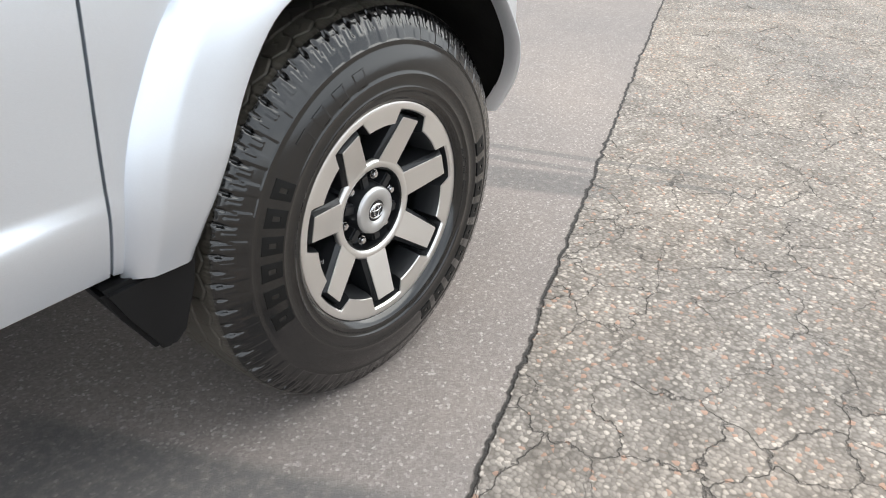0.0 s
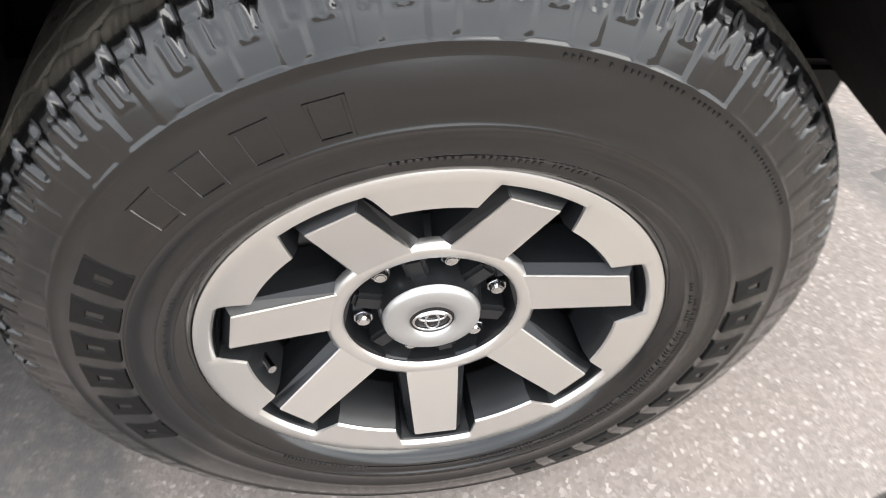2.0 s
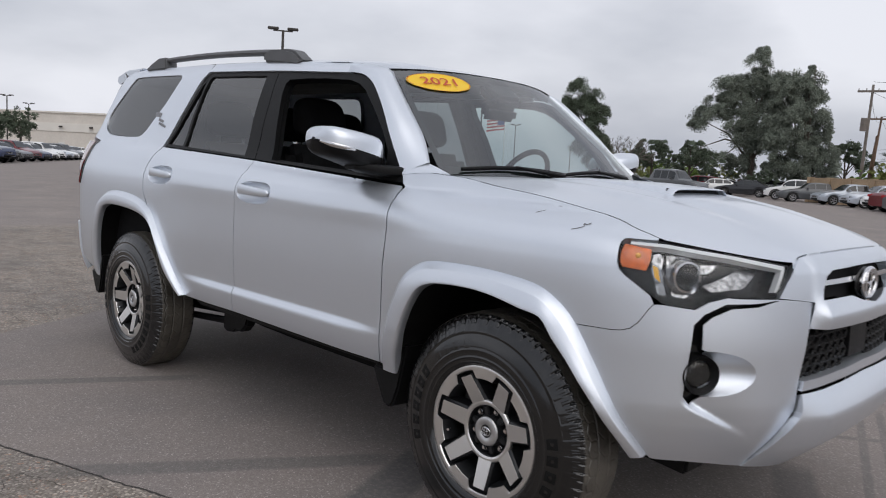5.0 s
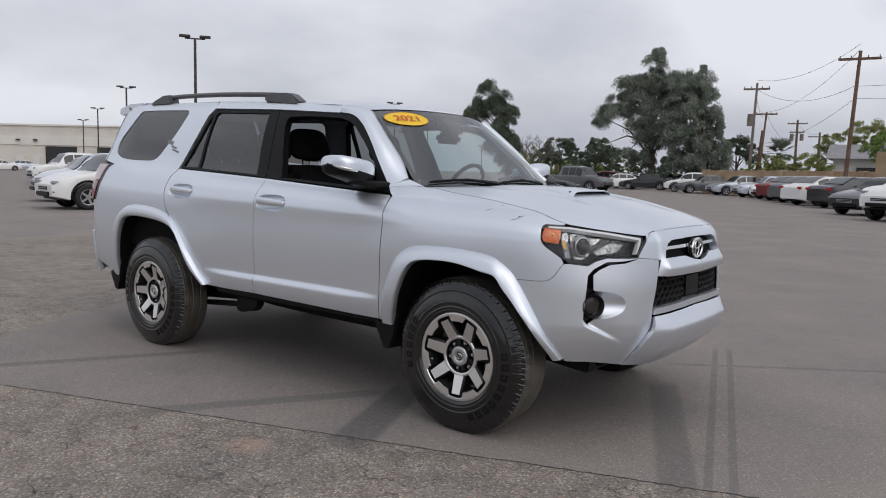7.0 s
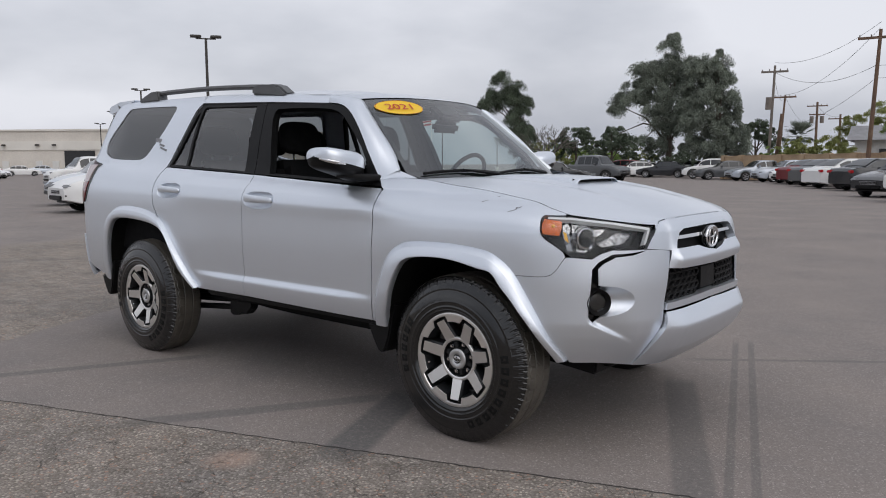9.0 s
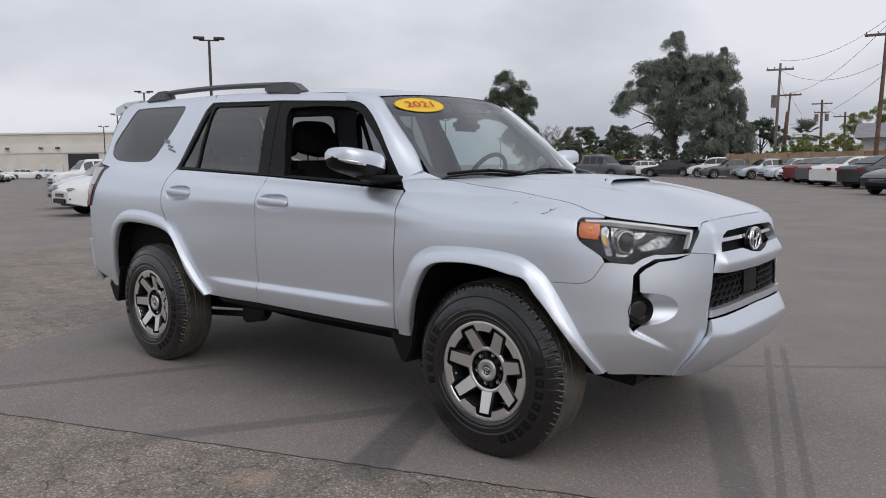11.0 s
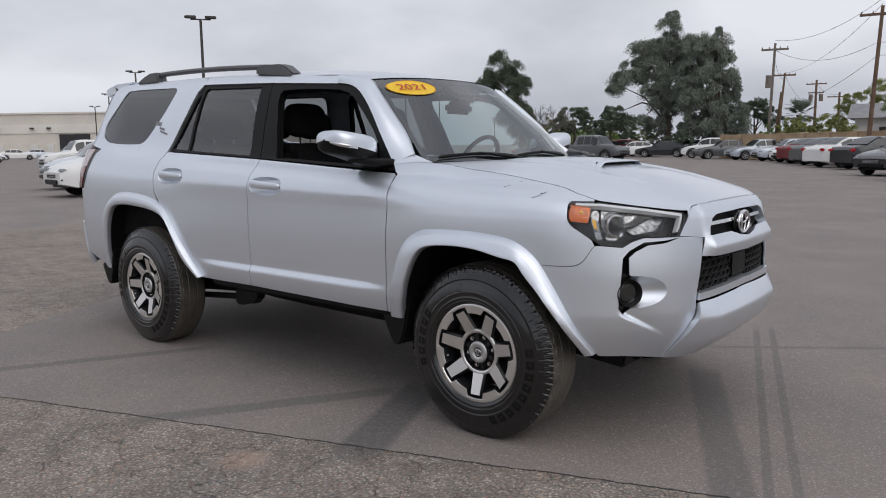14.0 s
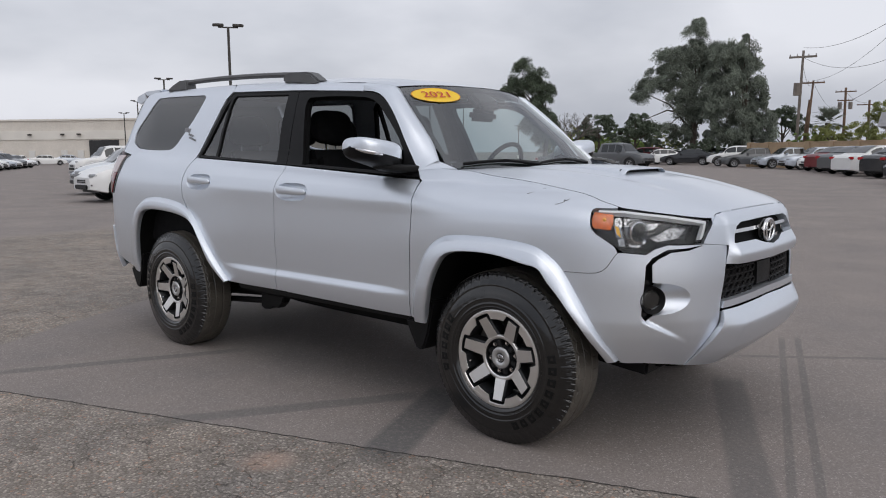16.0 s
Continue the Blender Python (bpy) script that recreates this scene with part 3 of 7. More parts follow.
    inner = even([(-0.495, 0.735 * sg, 1.262), (-0.60, 0.672 * sg, 1.36), (-0.76, 0.622 * sg, 1.50), (-0.88, 0.582 * sg, 1.605), (-0.945, 0.566 * sg, 1.656), tuple(skin(-1.12, float(roofline(-1.12)) + 0.05, 0.0, right)[0])], 28)
    rows = []
    for a, b in zip(outer, inner):
        mid = np.array([0.01, 0.014 * sg, 0.012]) * min(1.0, 0.3 + len(rows) * 0.08)
        rows.append([a * (1 - t) + b * t + mid * math.sin(math.pi * t) for t in np.linspace(0, 1, 8)] + [b + np.array([-0.02, -0.01 * sg, -0.02])])
    v, q = loft(rows)
    put("windscreen_pillar", mesh_from("pillar", v, q if right else [f[::-1] for f in q]), SILVER, suv)
    o_edge = even([skin(a, b, 0.002, right)[0] for a, b in ((-0.37, 1.2170), (-0.41, 1.2205), (-0.45, 1.2225), (-0.51, 1.219), (-0.576, 1.211))], 20)
    i_edge = even([(-0.372, 0.745 * sg, 1.2195), (-0.395, 0.740 * sg, 1.2265), (-0.425, 0.735 * sg, 1.234), (-0.465, 0.724 * sg, 1.244), (-0.508, 0.738 * sg, 1.262)], 20)
    rows = [[a * (1 - t) + b * t + np.array([0, 0.004 * sg, 0.004]) * math.sin(math.pi * t) for t in np.linspace(0, 1, 8)] for a, b in zip(o_edge, i_edge)]
    v, q = loft(rows)
    me = mesh_from("wc", v, q if right else [f[::-1] for f in q])
    lean = []
    for t in np.linspace(0, 1, 8):
        n_ = Vector((0.12, 0.75 * sg, 0.65)).lerp(Vector((0.38, 0.42 * sg, 0.82)), float(t))
        lean.append(tuple(n_.normalized()))
    me.normals_split_custom_set_from_vertices(lean * len(rows))
    put("wing_corner", me, SILVER, suv)
    # flares
    for name, o, i in (("front_wheel_arch_flare", F_OUT, F_IN), ("rear_wheel_arch_flare", R_OUT, R_IN)):
        prof = [(0.0, -0.004), (0.015, 0.003), (0.15, 0.016), (0.29, 0.028), (0.33, 0.0305), (0.37, 0.0315), (0.62, 0.034), (0.88, 0.035), (0.96, 0.032), (1.0, 0.024), (1.008, 0.010), (1.004, -0.004)]
        rows = []
        for w, d in prof:
            p = o + (i - o) * w
            proud = 0.030 * np.clip((p[:, 1] - 0.50) / 0.16, 0, 1) * min(1, w) ** 1.3 if name[0] == "f" else 0.0
            rows.append(skin(p[:, 0], p[:, 1], d + proud, right))
        v, q = loft(rows)
        me = mesh_from("flare", v, q if not right else [f[::-1] for f in q])
        me.set_sharp_from_angle(angle=radians(50))
        put(name, me, SILVER, suv, "raised silver wheel arch flare")
        # black liner of the wheel well
        rows = []
        i = i[i[:, 1] > 0.436]
        lip = abs(skin(i[:, 0], i[:, 1], 0.006, right)[:, 1]) + (0.030 * np.clip((i[:, 1] - 0.50) / 0.16, 0, 1) if name[0] == "f" else 0.0)
        cx, cz = i[:, 0].mean(), 0.45
        for inset, y, k in ((0.004, 9, 0.006), (0.03, 9, 0.02), (0.06, 0.80, 0.035), (0.1, 0.62, 0.035), (0.1, 0.50, 0.035)):
            k = k if y > 1 or name[0] == "r" else 0.022
            rows.append([((p[0] - cx) * (1 + k) + cx, sg * min(y, b - inset), (p[1] - cz) * (1 + k) + cz) for p, b in zip(i, lip)])
        v, q = loft(rows)
        put("wheel_well_liner", mesh_from("liner", v, q), LINER, suv, "black plastic wheel well liner")
    # sill, mud flaps
    bm = bmesh.new()
    box(bm, (-1.32, sg * 0.765, 0.480), (1.62, 0.14, 0.045))
    part("rocker", bm, BLACK_PLASTIC, suv, "black underside rocker", bevel=0.015)
    for x0 in (0.0, -2.80):
        bm = bmesh.new()
        pts = [(-0.385, 0.60), (-0.405, 0.52), (-0.425, 0.43), (-0.452, 0.36), (-0.475, 0.343), (-0.505, 0.350), (-0.550, 0.43), (-0.575, 0.488), (-0.47, 0.488), (-0.425, 0.55), (-0.415, 0.60)]
        a = [bm.verts.new((x0 + p, sg * 0.912, q)) for p, q in pts]
        b = [bm.verts.new((x0 + p + 0.02, sg * 0.68, q)) for p, q in pts]
        bm.faces.new(a)
        bm.faces.new(b[::-1])
        for k in range(len(pts)):
            bm.faces.new((a[k], b[k], b[(k + 1) % len(pts)], a[(k + 1) % len(pts)]))
        bmesh.ops.recalc_face_normals(bm, faces=bm.faces)
        part("mud_flap", bm, BLACK_PLASTIC, suv, "black moulded mud flap", bevel=0.008, smooth=True)
    # door handles
    for door, sc, zc in ((f_door, -1.433, 1.089), (r_door, -2.393, 1.128)):
        def dish(a, b, out=0.0, rr=right, cs=sc, cz=zc):
            k = np.clip(1 - abs((a - cs) / 0.137) ** 2.78 - abs((b - cz) / 0.050) ** 2.78, 0, 1)
            return skin(a, b, -0.026 * k**0.6, rr)
        put("handle_recess", sheet(oval(sc, zc), dish, 0.007, 0.004, flip=flip), SILVER, door)
        rows = []
        for t in [-1.0, -0.985, -0.95, -0.88] + list(np.linspace(-0.75, 0.75, 11)) + [0.88, 0.95, 0.985, 1.0]:
            w = (0.0205 - 0.003 * t) * max(0.02, 1 - abs(t) ** 14) ** 0.5
            st = 0.004 + 0.013 * (1 - t * t)
            base = skin(sc + 0.131 * t, zc + 0.008 - 0.006 * t, st, right)[0]
            nb = (skin(sc + 0.131 * t, zc, 0.1, right)[0] - skin(sc + 0.131 * t, zc, 0.0, right)[0]) * 10
            sq = lambda q: math.copysign(abs(q) ** 0.7, q)
            rows.append([base + nb * 0.010 * sq(math.cos(a)) * max(0.1, 1 - abs(t) ** 14) ** 0.5 + np.array([0, 0, w * sq(math.sin(a))]) for a in np.linspace(0, 2 * math.pi, 14, endpoint=False)])
        v, q = loft(rows, closed=True)
        q = q + [tuple(range(14)), tuple(range(len(v) - 14, len(v)))]
        bm = bmesh.new()
        bm.from_mesh(mesh_from("h", v, q))
        for e in (-0.108, 0.108):
            p0 = skin(sc + e, zc + 0.004, -0.02, right)[0]
            p1 = skin(sc + e, zc + 0.004, 0.008, right)[0]
            tube(bm, p0, p1, 0.017, 0.016, 12)
        bmesh.ops.recalc_face_normals(bm, faces=bm.faces)
        part("door_handle", bm, SILVER, door, "silver pull handle", smooth=True)
    # mirror
    mirror = thing("door_mirror", "", "")
    mirror.parent = suv
    mc = np.array([-0.728, sg * 0.940, 1.306])
    for nm, lo, hi, material, grow in (("mirror_cap", -0.12, math.pi + 0.12, SILVER, 1.0), ("mirror_shell", math.pi, 2 * math.pi, BLACK_PLASTIC, 0.985)):
        rows = []
        for t in np.linspace(-1, 1, 29):
            k = max(1 - abs(t) ** 8, 0.002) ** 0.4
            row = []
            for a in np.linspace(lo, hi, 17):
                ca, sa = math.cos(a), math.sin(a)
                ca, sa = math.copysign(abs(ca) ** 0.6, ca), math.copysign(abs(sa) ** 0.7, sa)
                zz = sa * (0.060 if sa > 0 else 0.076 - 0.012 * t) * k * (1 - 0.10 * t)
                row.append(mc + grow * np.array([ca * 0.096 * k - 0.035 * t * t, sg * t * 0.142, zz + 0.024 * t]))
            rows.append(row)
        v, q = loft(rows)
        bm = bmesh.new()
        bm.from_mesh(mesh_from("m", v, q))
        bmesh.ops.recalc_face_normals(bm, faces=bm.faces)
        part(nm, bm, material, mirror, smooth=True)
    rows = []
    for yy, zz, wd, ht in ((0.95, 1.240, 0.034, 0.020), (0.90, 1.230, 0.042, 0.022), (0.85, 1.222, 0.046, 0.022), (0.79, 1.220, 0.052, 0.022)):
        rows.append([(-0.63 - (yy - 0.80) * 0.55 + wd * math.cos(a), sg * yy, zz + ht * math.copysign(abs(math.sin(a)) ** 0.6, math.sin(a))) for a in np.linspace(0, 2 * math.pi, 16, endpoint=False)])
    v, q = loft(rows, closed=True)
    bm = bmesh.new()
    bm.from_mesh(mesh_from("f", v, q + [tuple(range(16))]))
    bmesh.ops.recalc_face_normals(bm, faces=bm.faces)
    part("mirror_arm", bm, BLACK_PLASTIC, mirror, smooth=True)
    rows = []
    for t in np.linspace(0.30, 0.985, 26):
        k = max(1 - abs(t) ** 8, 0.002) ** 0.4
        wide = 0.04 + 0.20 * (t - 0.30) / 0.685
        row = []
        for a in (-0.10, -0.14, -0.14 - wide * 0.5, -0.14 - wide, -0.18 - wide):
            grow = 1.0 if a in (-0.10, -0.18 - wide) else 1.016
            ca, sa = math.cos(a) ** 0.6, -abs(math.sin(a)) ** 0.7
            row.append(mc + grow * np.array([ca * 0.096 * k - 0.035 * t * t, sg * t * 0.142, sa * (0.076 - 0.012 * t) * k * (1 - 0.10 * t) + 0.024 * t]))
        rows.append(row)
    v, q = loft(rows)
    bm = bmesh.new()
    bm.from_mesh(mesh_from("strip", v, q))
    bmesh.ops.recalc_face_normals(bm, faces=bm.faces)
    part("turn_signal", bm, CHROME, mirror, "chrome trim strip")
    # headlamp
    lamp = thing("headlamp", "", "")
    lamp.parent = suv
    put("housing", sheet(HEADLAMP, on(skin, right, -0.055), 0.03, 0.01, flip=flip), GLOSS_BLACK, lamp)
    rows = []
    for d in (-0.055, -0.03, 0.0):
        p = np.array(HEADLAMP + HEADLAMP[:1])
        rows.append(skin(p[:, 0], p[:, 1], d, right))
    v, q = loft(rows)
    put("inner_wall", mesh_from("w", v, q, smooth=False), GLOSS_BLACK, lamp)
    put("lens", sheet(HEADLAMP, on(skin, right, 0.0), 0.03, 0.004, flip=flip), LENS, lamp, "clear headlamp lens")
    put("side_marker", sheet([(0.4475, 1.035), (0.452, 1.055), (0.538, 1.044), (0.538, 1.016), (0.528, 0.986), (0.50, 0.988), (0.458, 0.992), (0.4485, 1.01)], on(skin, right, -0.012), 0.02, 0.02, flip=flip), AMBER, lamp, "amber side marker")
    put("turn_signal", sheet([(0.546, 1.030), (0.566, 1.034), (0.577, 1.023), (0.572, 0.987), (0.590, 0.923), (0.567, 0.920), (0.5425, 0.993)], on(skin, right, -0.014), 0.02, 0.02, flip=flip), LAMP_CLEAR, lamp)
    bm = bmesh.new()
    bmesh.ops.create_uvsphere(bm, u_segments=10, v_segments=6, radius=0.008, matrix=Matrix.Translation(skin(0.500, 1.026, -0.010, right)[0]))
    part("marker_bulb", bm, AMBER_LIT, lamp, "orange bulb", smooth=True)
    put("turn_bulb", sheet([(0.546, 1.003), (0.562, 0.996), (0.571, 0.957), (0.554, 0.970)], on(skin, right, -0.010), 0.02, 0.01, flip=flip), AMBER_LIT, lamp, "amber bulb")
    put("light_strip", sheet([(0.470, 1.062), (0.585, 1.060), (0.798, 1.038), (0.992, 1.010), (0.948, 0.938), (0.934, 0.938), (0.972, 1.001), (0.79, 1.029), (0.585, 1.051), (0.470, 1.055)], on(skin, right, -0.008), 0.02, 0.02, flip=flip), LIGHT_GUIDE, lamp, "pale light guide")
    put("reflector_bowl", sheet([(0.586, 1.030), (0.66, 1.026), (0.690, 0.985), (0.680, 0.935), (0.645, 0.915), (0.610, 0.918), (0.588, 0.97)], lambda a, b, rr=right: skin(a, b, -0.020 - 0.030 * np.clip(1 - ((a - 0.638) / 0.052) ** 2 - ((b - 0.975) / 0.058) ** 2, 0, 1), rr), 0.010, 0.02, flip=flip), LAMP_CLEAR, lamp)
    put("reflector_panel", sheet([(0.700, 0.952), (0.823, 0.993), (0.895, 0.987), (0.827, 0.948), (0.723, 0.937)], lambda a, b, rr=right: skin(a, b, -0.040 + 0.55 * (0.993 - b), rr), 0.012, 0.01, flip=flip), LAMP_SMOKE, lamp)
    put("reflector_panel", sheet([(0.695, 1.008), (0.752, 1.010), (0.735, 0.998), (0.713, 0.985), (0.693, 0.985)], on(skin, right, -0.022), 0.012, 0.01, flip=flip), LAMP_CLEAR, lamp)
    c = skin(0.640, 0.975, -0.044, right)[0]
    fwd = Vector((1, 0.55 * sg, 0)).normalized()
    bm = bmesh.new()
    for d0, d1, r0, r1 in ((0.0, 0.030, 0.046, 0.044), (0.030, 0.031, 0.044, 0.039), (0.031, 0.018, 0.039, 0.036)):
        tube(bm, Vector(c) + fwd * d0, Vector(c) + fwd * d1, r0, r1, 28, caps=False)
    part("projector_ring", bm, CHROME, lamp, smooth=True)
    bm = bmesh.new()
    bmesh.ops.create_uvsphere(bm, u_segments=20, v_segments=12, radius=0.037, matrix=Matrix.Translation(Vector(c) + fwd * -0.004))
    part("projector_lens", bm, GLOSS_BLACK, lamp, smooth=True)

# ---- bonnet, windscreen, roof ----
edge_pts = [skin(a, b)[0] for a, b in SEAM_HOOD] + [skin(a, b)[0] for a, b in ((0.575, 1.0715), (0.62, 1.0665), (0.798, 1.0445), (0.93, 1.0245), (1.00, 1.0185), (1.028, 1.0215))]
edge = even(edge_pts, 60)
centre = even([(-0.30, 0, 1.222), (-0.1, 0, 1.214), (0.15, 0, 1.191), (0.4, 0, 1.154), (0.60, 0, 1.111), (0.72, 0, 1.078), (0.800, 0, 1.047)], 60)
ts = np.linspace(-1, 1, 61)
rows = []
for k, (e, c) in enumerate(zip(edge, centre)):
    row = []
    for t in ts:
        w = abs(t)
        y = e[1] * -t
        ridge = 0.012 * math.exp(-(((abs(y) - 0.40) / 0.07) ** 2)) * math.sin(math.pi * min(1, k / 50)) if k < 50 else 0
        bulge = 0.014 * max(0, 1 - (abs(y) / 0.30) ** 4) * max(0, min(1, (50 - k) / 12)) * min(1, k / 8)
        row.append((e[0] + (c[0] - e[0]) * (1 - w**2.0), y, e[2] + (c[2] - e[2]) * (1 - w**2.4) + ridge + bulge))
    f = max(0.0, (k - 46) / 13)
    f = f * f * (3 - 2 * f)
    for n, t in enumerate(ts):
        s_at = U0 - (U0 - 1.028) * abs(t)
        front = skin(s_at, 1.047 - 0.006 * abs(t) ** 2 - 0.019 * max(0, (abs(t) - 0.72) / 0.28) ** 2, 0.002 + 0.011 * min(1, max(0, (s_at - 1.083) / 0.06)))[0]
        row[n] = tuple(np.array(row[n]) * (1 - f) + f * np.array([front[0], math.copysign(abs(front[1]), -t * e[1]), front[2]]))
    rows.append(row)
hood_rear = rows[0]
fold = [(x + 0.004, y, z - 0.02) for x, y, z in rows[-1]]
back = [(x - 0.004, y, z - 0.02) for x, y, z in rows[0]]
v, q = loft([back] + rows + [fold])
put("bonnet", mesh_from("bonnet", v, [f[::-1] for f in q]), SILVER, suv)


def bonnet_z(x, y):
    k = int(np.argmin(abs(centre[:, 0] - x)))
    e, c = edge[k], centre[k]
    w = min(1, abs(y / e[1]))
    return e[2] + (c[2] - e[2]) * (1 - w**2.4) + 0.014


scoop_rows = []
for x, lift in ((-0.30, -0.010), (-0.22, -0.002), (-0.12, 0.002), (0.05, 0.011), (0.17, 0.0185), (0.235, 0.0215), (0.252, 0.0205), (0.254, 0.018), (0.247, 0.0155), (0.21, 0.0155)):
    half = 0.215 + 0.02 * (x + 0.3)
    row = []
    for t in np.linspace(-1, 1, 41):
        k = max(0, 1 - abs(t) ** 14)
        row.append((x - 0.015 * t * t, half * t, bonnet_z(max(x, -0.29), half * t) - 0.012 + (lift + 0.012) * k))
    scoop_rows.append(row)
v, q = loft(scoop_rows)
me = mesh_from("scoop", v, [f[::-1] for f in q])
me.set_sharp_from_angle(angle=radians(40))
put("bonnet_scoop", me, SILVER, suv, "raised silver bonnet scoop")
v, q = loft([[(0.222 - 0.015 * t * t, 0.212 * t, bonnet_z(0.21, 0.212 * t) + dz) for t in np.linspace(-1, 1, 21)] for dz in (-0.012, 0.016)])
put("scoop_opening", mesh_from("so", v, q), BLACK_GAP, suv, "black scoop opening")
# windscreen
ws_edge = even([(-0.46, -0.71, 1.222), (-0.60, -0.668, 1.36), (-0.76, -0.617, 1.50), (-0.88, -0.577, 1.605), (-0.945, -0.560, 1.652)], 24)
ws_mid = even([(-0.345, 0, 1.218), (-0.50, 0, 1.37), (-0.66, 0, 1.52), (-0.78, 0, 1.625), (-0.835, 0, 1.672)], 24)
rows = []
for e, c in zip(ws_edge, ws_mid):
    rows.append([(e[0] + (c[0] - e[0]) * (1 - abs(t) ** 2.2), -e[1] * t, e[2] + (c[2] - e[2]) * (1 - abs(t) ** 2.2)) for t in np.linspace(-1, 1, 33)])
v, q = loft(rows)
put("windscreen", mesh_from("ws", v, q), WINDSHIELD, suv, "clear glass windscreen")


def on_screen(a, b, lift=0.004):
    """A place on the windscreen: a across (-1 right to 1 left), b up (0 to 1)."""
    k = min(22, max(0, int(b * 23)))
    f = b * 23 - k
    e, c = ws_edge[k] * (1 - f) + ws_edge[k + 1] * f, ws_mid[k] * (1 - f) + ws_mid[k + 1] * f
    g = 1 - abs(a) ** 2.2
    return np.array((e[0] + (c[0] - e[0]) * g + lift * 0.7, -e[1] * a, e[2] + (c[2] - e[2]) * g + lift * 0.7))


# black ceramic border of the windscreen
for name, loop in (("screen_border", [[on_screen(a, b, -0.004) for b in np.linspace(0, 1, 30)] for a in (-0.995, -0.955)]), ("screen_border", [[on_screen(a, b, -0.004) for b in np.linspace(0, 1, 30)] for a in (0.955, 0.995)]),
                   ("screen_border", [[on_screen(a, b, -0.004) for a in np.linspace(-0.95, 0.95, 40)] for b in (0.0, 0.07)]), ("screen_border", [[on_screen(a, b, -0.004) for a in np.linspace(-0.95, 0.95, 40)] for b in (0.96, 1.0)])):
    v, q = loft(loop)
    put(name, mesh_from("b", v, q), BLACK_GAP, suv, "black border of the windscreen")
# year sticker
disc = [on_screen(-0.675 + 0.268 * math.cos(t), 0.870 + 0.098 * math.sin(t), 0.005) for t in np.linspace(0, 2 * math.pi, 48, endpoint=False)]
sticker = put("year_sticker", mesh_from("st", disc, [tuple(range(47, -1, -1))], smooth=False), YELLOW, suv, "yellow oval sticker with red border")
rim = [[on_screen(-0.675 + r * 0.268 * math.cos(t), 0.870 + r * 0.098 * math.sin(t), 0.0058) for t in np.linspace(0, 2 * math.pi, 49)] for r in (0.985, 0.965)]
v, q = loft(rim)
put("sticker_border", mesh_from("sb", v, [f[::-1] for f in q], smooth=False), STICKER_RED, sticker)
cu = bpy.data.curves.new("year", "FONT")
cu.body, cu.size, cu.align_x, cu.align_y, cu.offset = "2021", 0.078, "CENTER", "CENTER", 0.0006
p0, px, py = on_screen(-0.675, 0.870, 0.0075), on_screen(-0.64, 0.870, 0.0075), on_screen(-0.675, 0.905, 0.0075)
ax = Vector(px - p0).normalized()
az = ax.cross(Vector(py - p0)).normalized()
ay = az.cross(ax)
tmp = bpy.data.objects.new("year", cu)
me = bpy.data.meshes.new_from_object(tmp)
bpy.data.objects.remove(tmp)
year = put("sticker_number", me, STICKER_RED, sticker, "red printed number")
year.matrix_world = Matrix((ax, ay, az)).transposed().to_4x4()
year.matrix_world.translation = Vector(p0)
year.scale = (1.28, 0.92, 1)
# cowl, wipers
v, q = loft([[(x - 0.003, y, z - 0.012) for x, y, z in hood_rear], [(x - 0.02, y, z - 0.020) for x, y, z in hood_rear], [tuple(on_screen(-a * 0.99, 0.0, -0.006)) for a in ts[::-1]]])
put("cowl", mesh_from("cowl", v, q), BLACK_PLASTIC, suv, "black plastic cowl panel")
for a0, a1, b1 in ((-0.88, -0.12, 0.055), (-0.08, 0.70, 0.055)):
    wiper = thing("wiper", "", "")
    wiper.parent = suv
    bm = bmesh.new()
    pts = [on_screen(a0 + (a1 - a0) * t, 0.028 + b1 * math.sin(math.pi * t) * 0.6, 0.012) for t in np.linspace(0, 1, 9)]
    v, q = loft([[p + np.array((0.004 * math.cos(a), 0.0, 0.008 * math.sin(a))) for a in np.linspace(0, 2 * math.pi, 9)] for p in pts])
    bm.from_mesh(mesh_from("blade", v, q))
    part("blade", bm, BLACK_PLASTIC, wiper)
    bm = bmesh.new()
    tube(bm, on_screen((a0 + a1) / 2, 0.062, 0.018), on_screen(a1, 0.008, 0.014), 0.006, 0.010, 8)
    part("arm", bm, BLACK_PLASTIC, wiper)
# roof
e_roof = even([(-0.945, -0.565, 1.657)] + [skin(x, float(roofline(x)) + 0.05)[0] for x in (-1.12, -1.40, -1.675, -2.0, -2.345, -2.7, -3.0, -3.3, -3.5)], 50)
c_roof = even([(-0.838, 0, 1.676), (-1.1, 0, 1.722), (-1.6, 0, 1.765), (-2.4, 0, 1.79), (-3.1, 0, 1.785), (-3.5, 0, 1.77)], 50)
rows = []
for e, c in zip(e_roof, c_roof):
    rows.append([(e[0] + (c[0] - e[0]) * (1 - t * t), -e[1] * t, e[2] + (c[2] - e[2]) * (1 - abs(t) ** 3.2) + 0.005 * math.cos(abs(e[1] * t) * 21) * (abs(t) < 0.75) * min(1, max(0, (-1.0 - e[0]) / 0.2))) for t in np.linspace(-1, 1, 61)])
v, q = loft(rows)
put("roof", mesh_from("roof", v, q), SILVER, suv)
v, q = loft([[(x - 0.02, y * 0.97, z - 0.030) for x, y, z in r] for r in rows])
put("headliner", mesh_from("hl", v, q), CABIN_GREY, suv, "grey fabric headliner")
v, q = loft([rows[0], [(x - 0.004, y, z - 0.045) for x, y, z in rows[0]]])
put("roof_front_edge", mesh_from("rf", v, q), BLACK_GAP, suv)
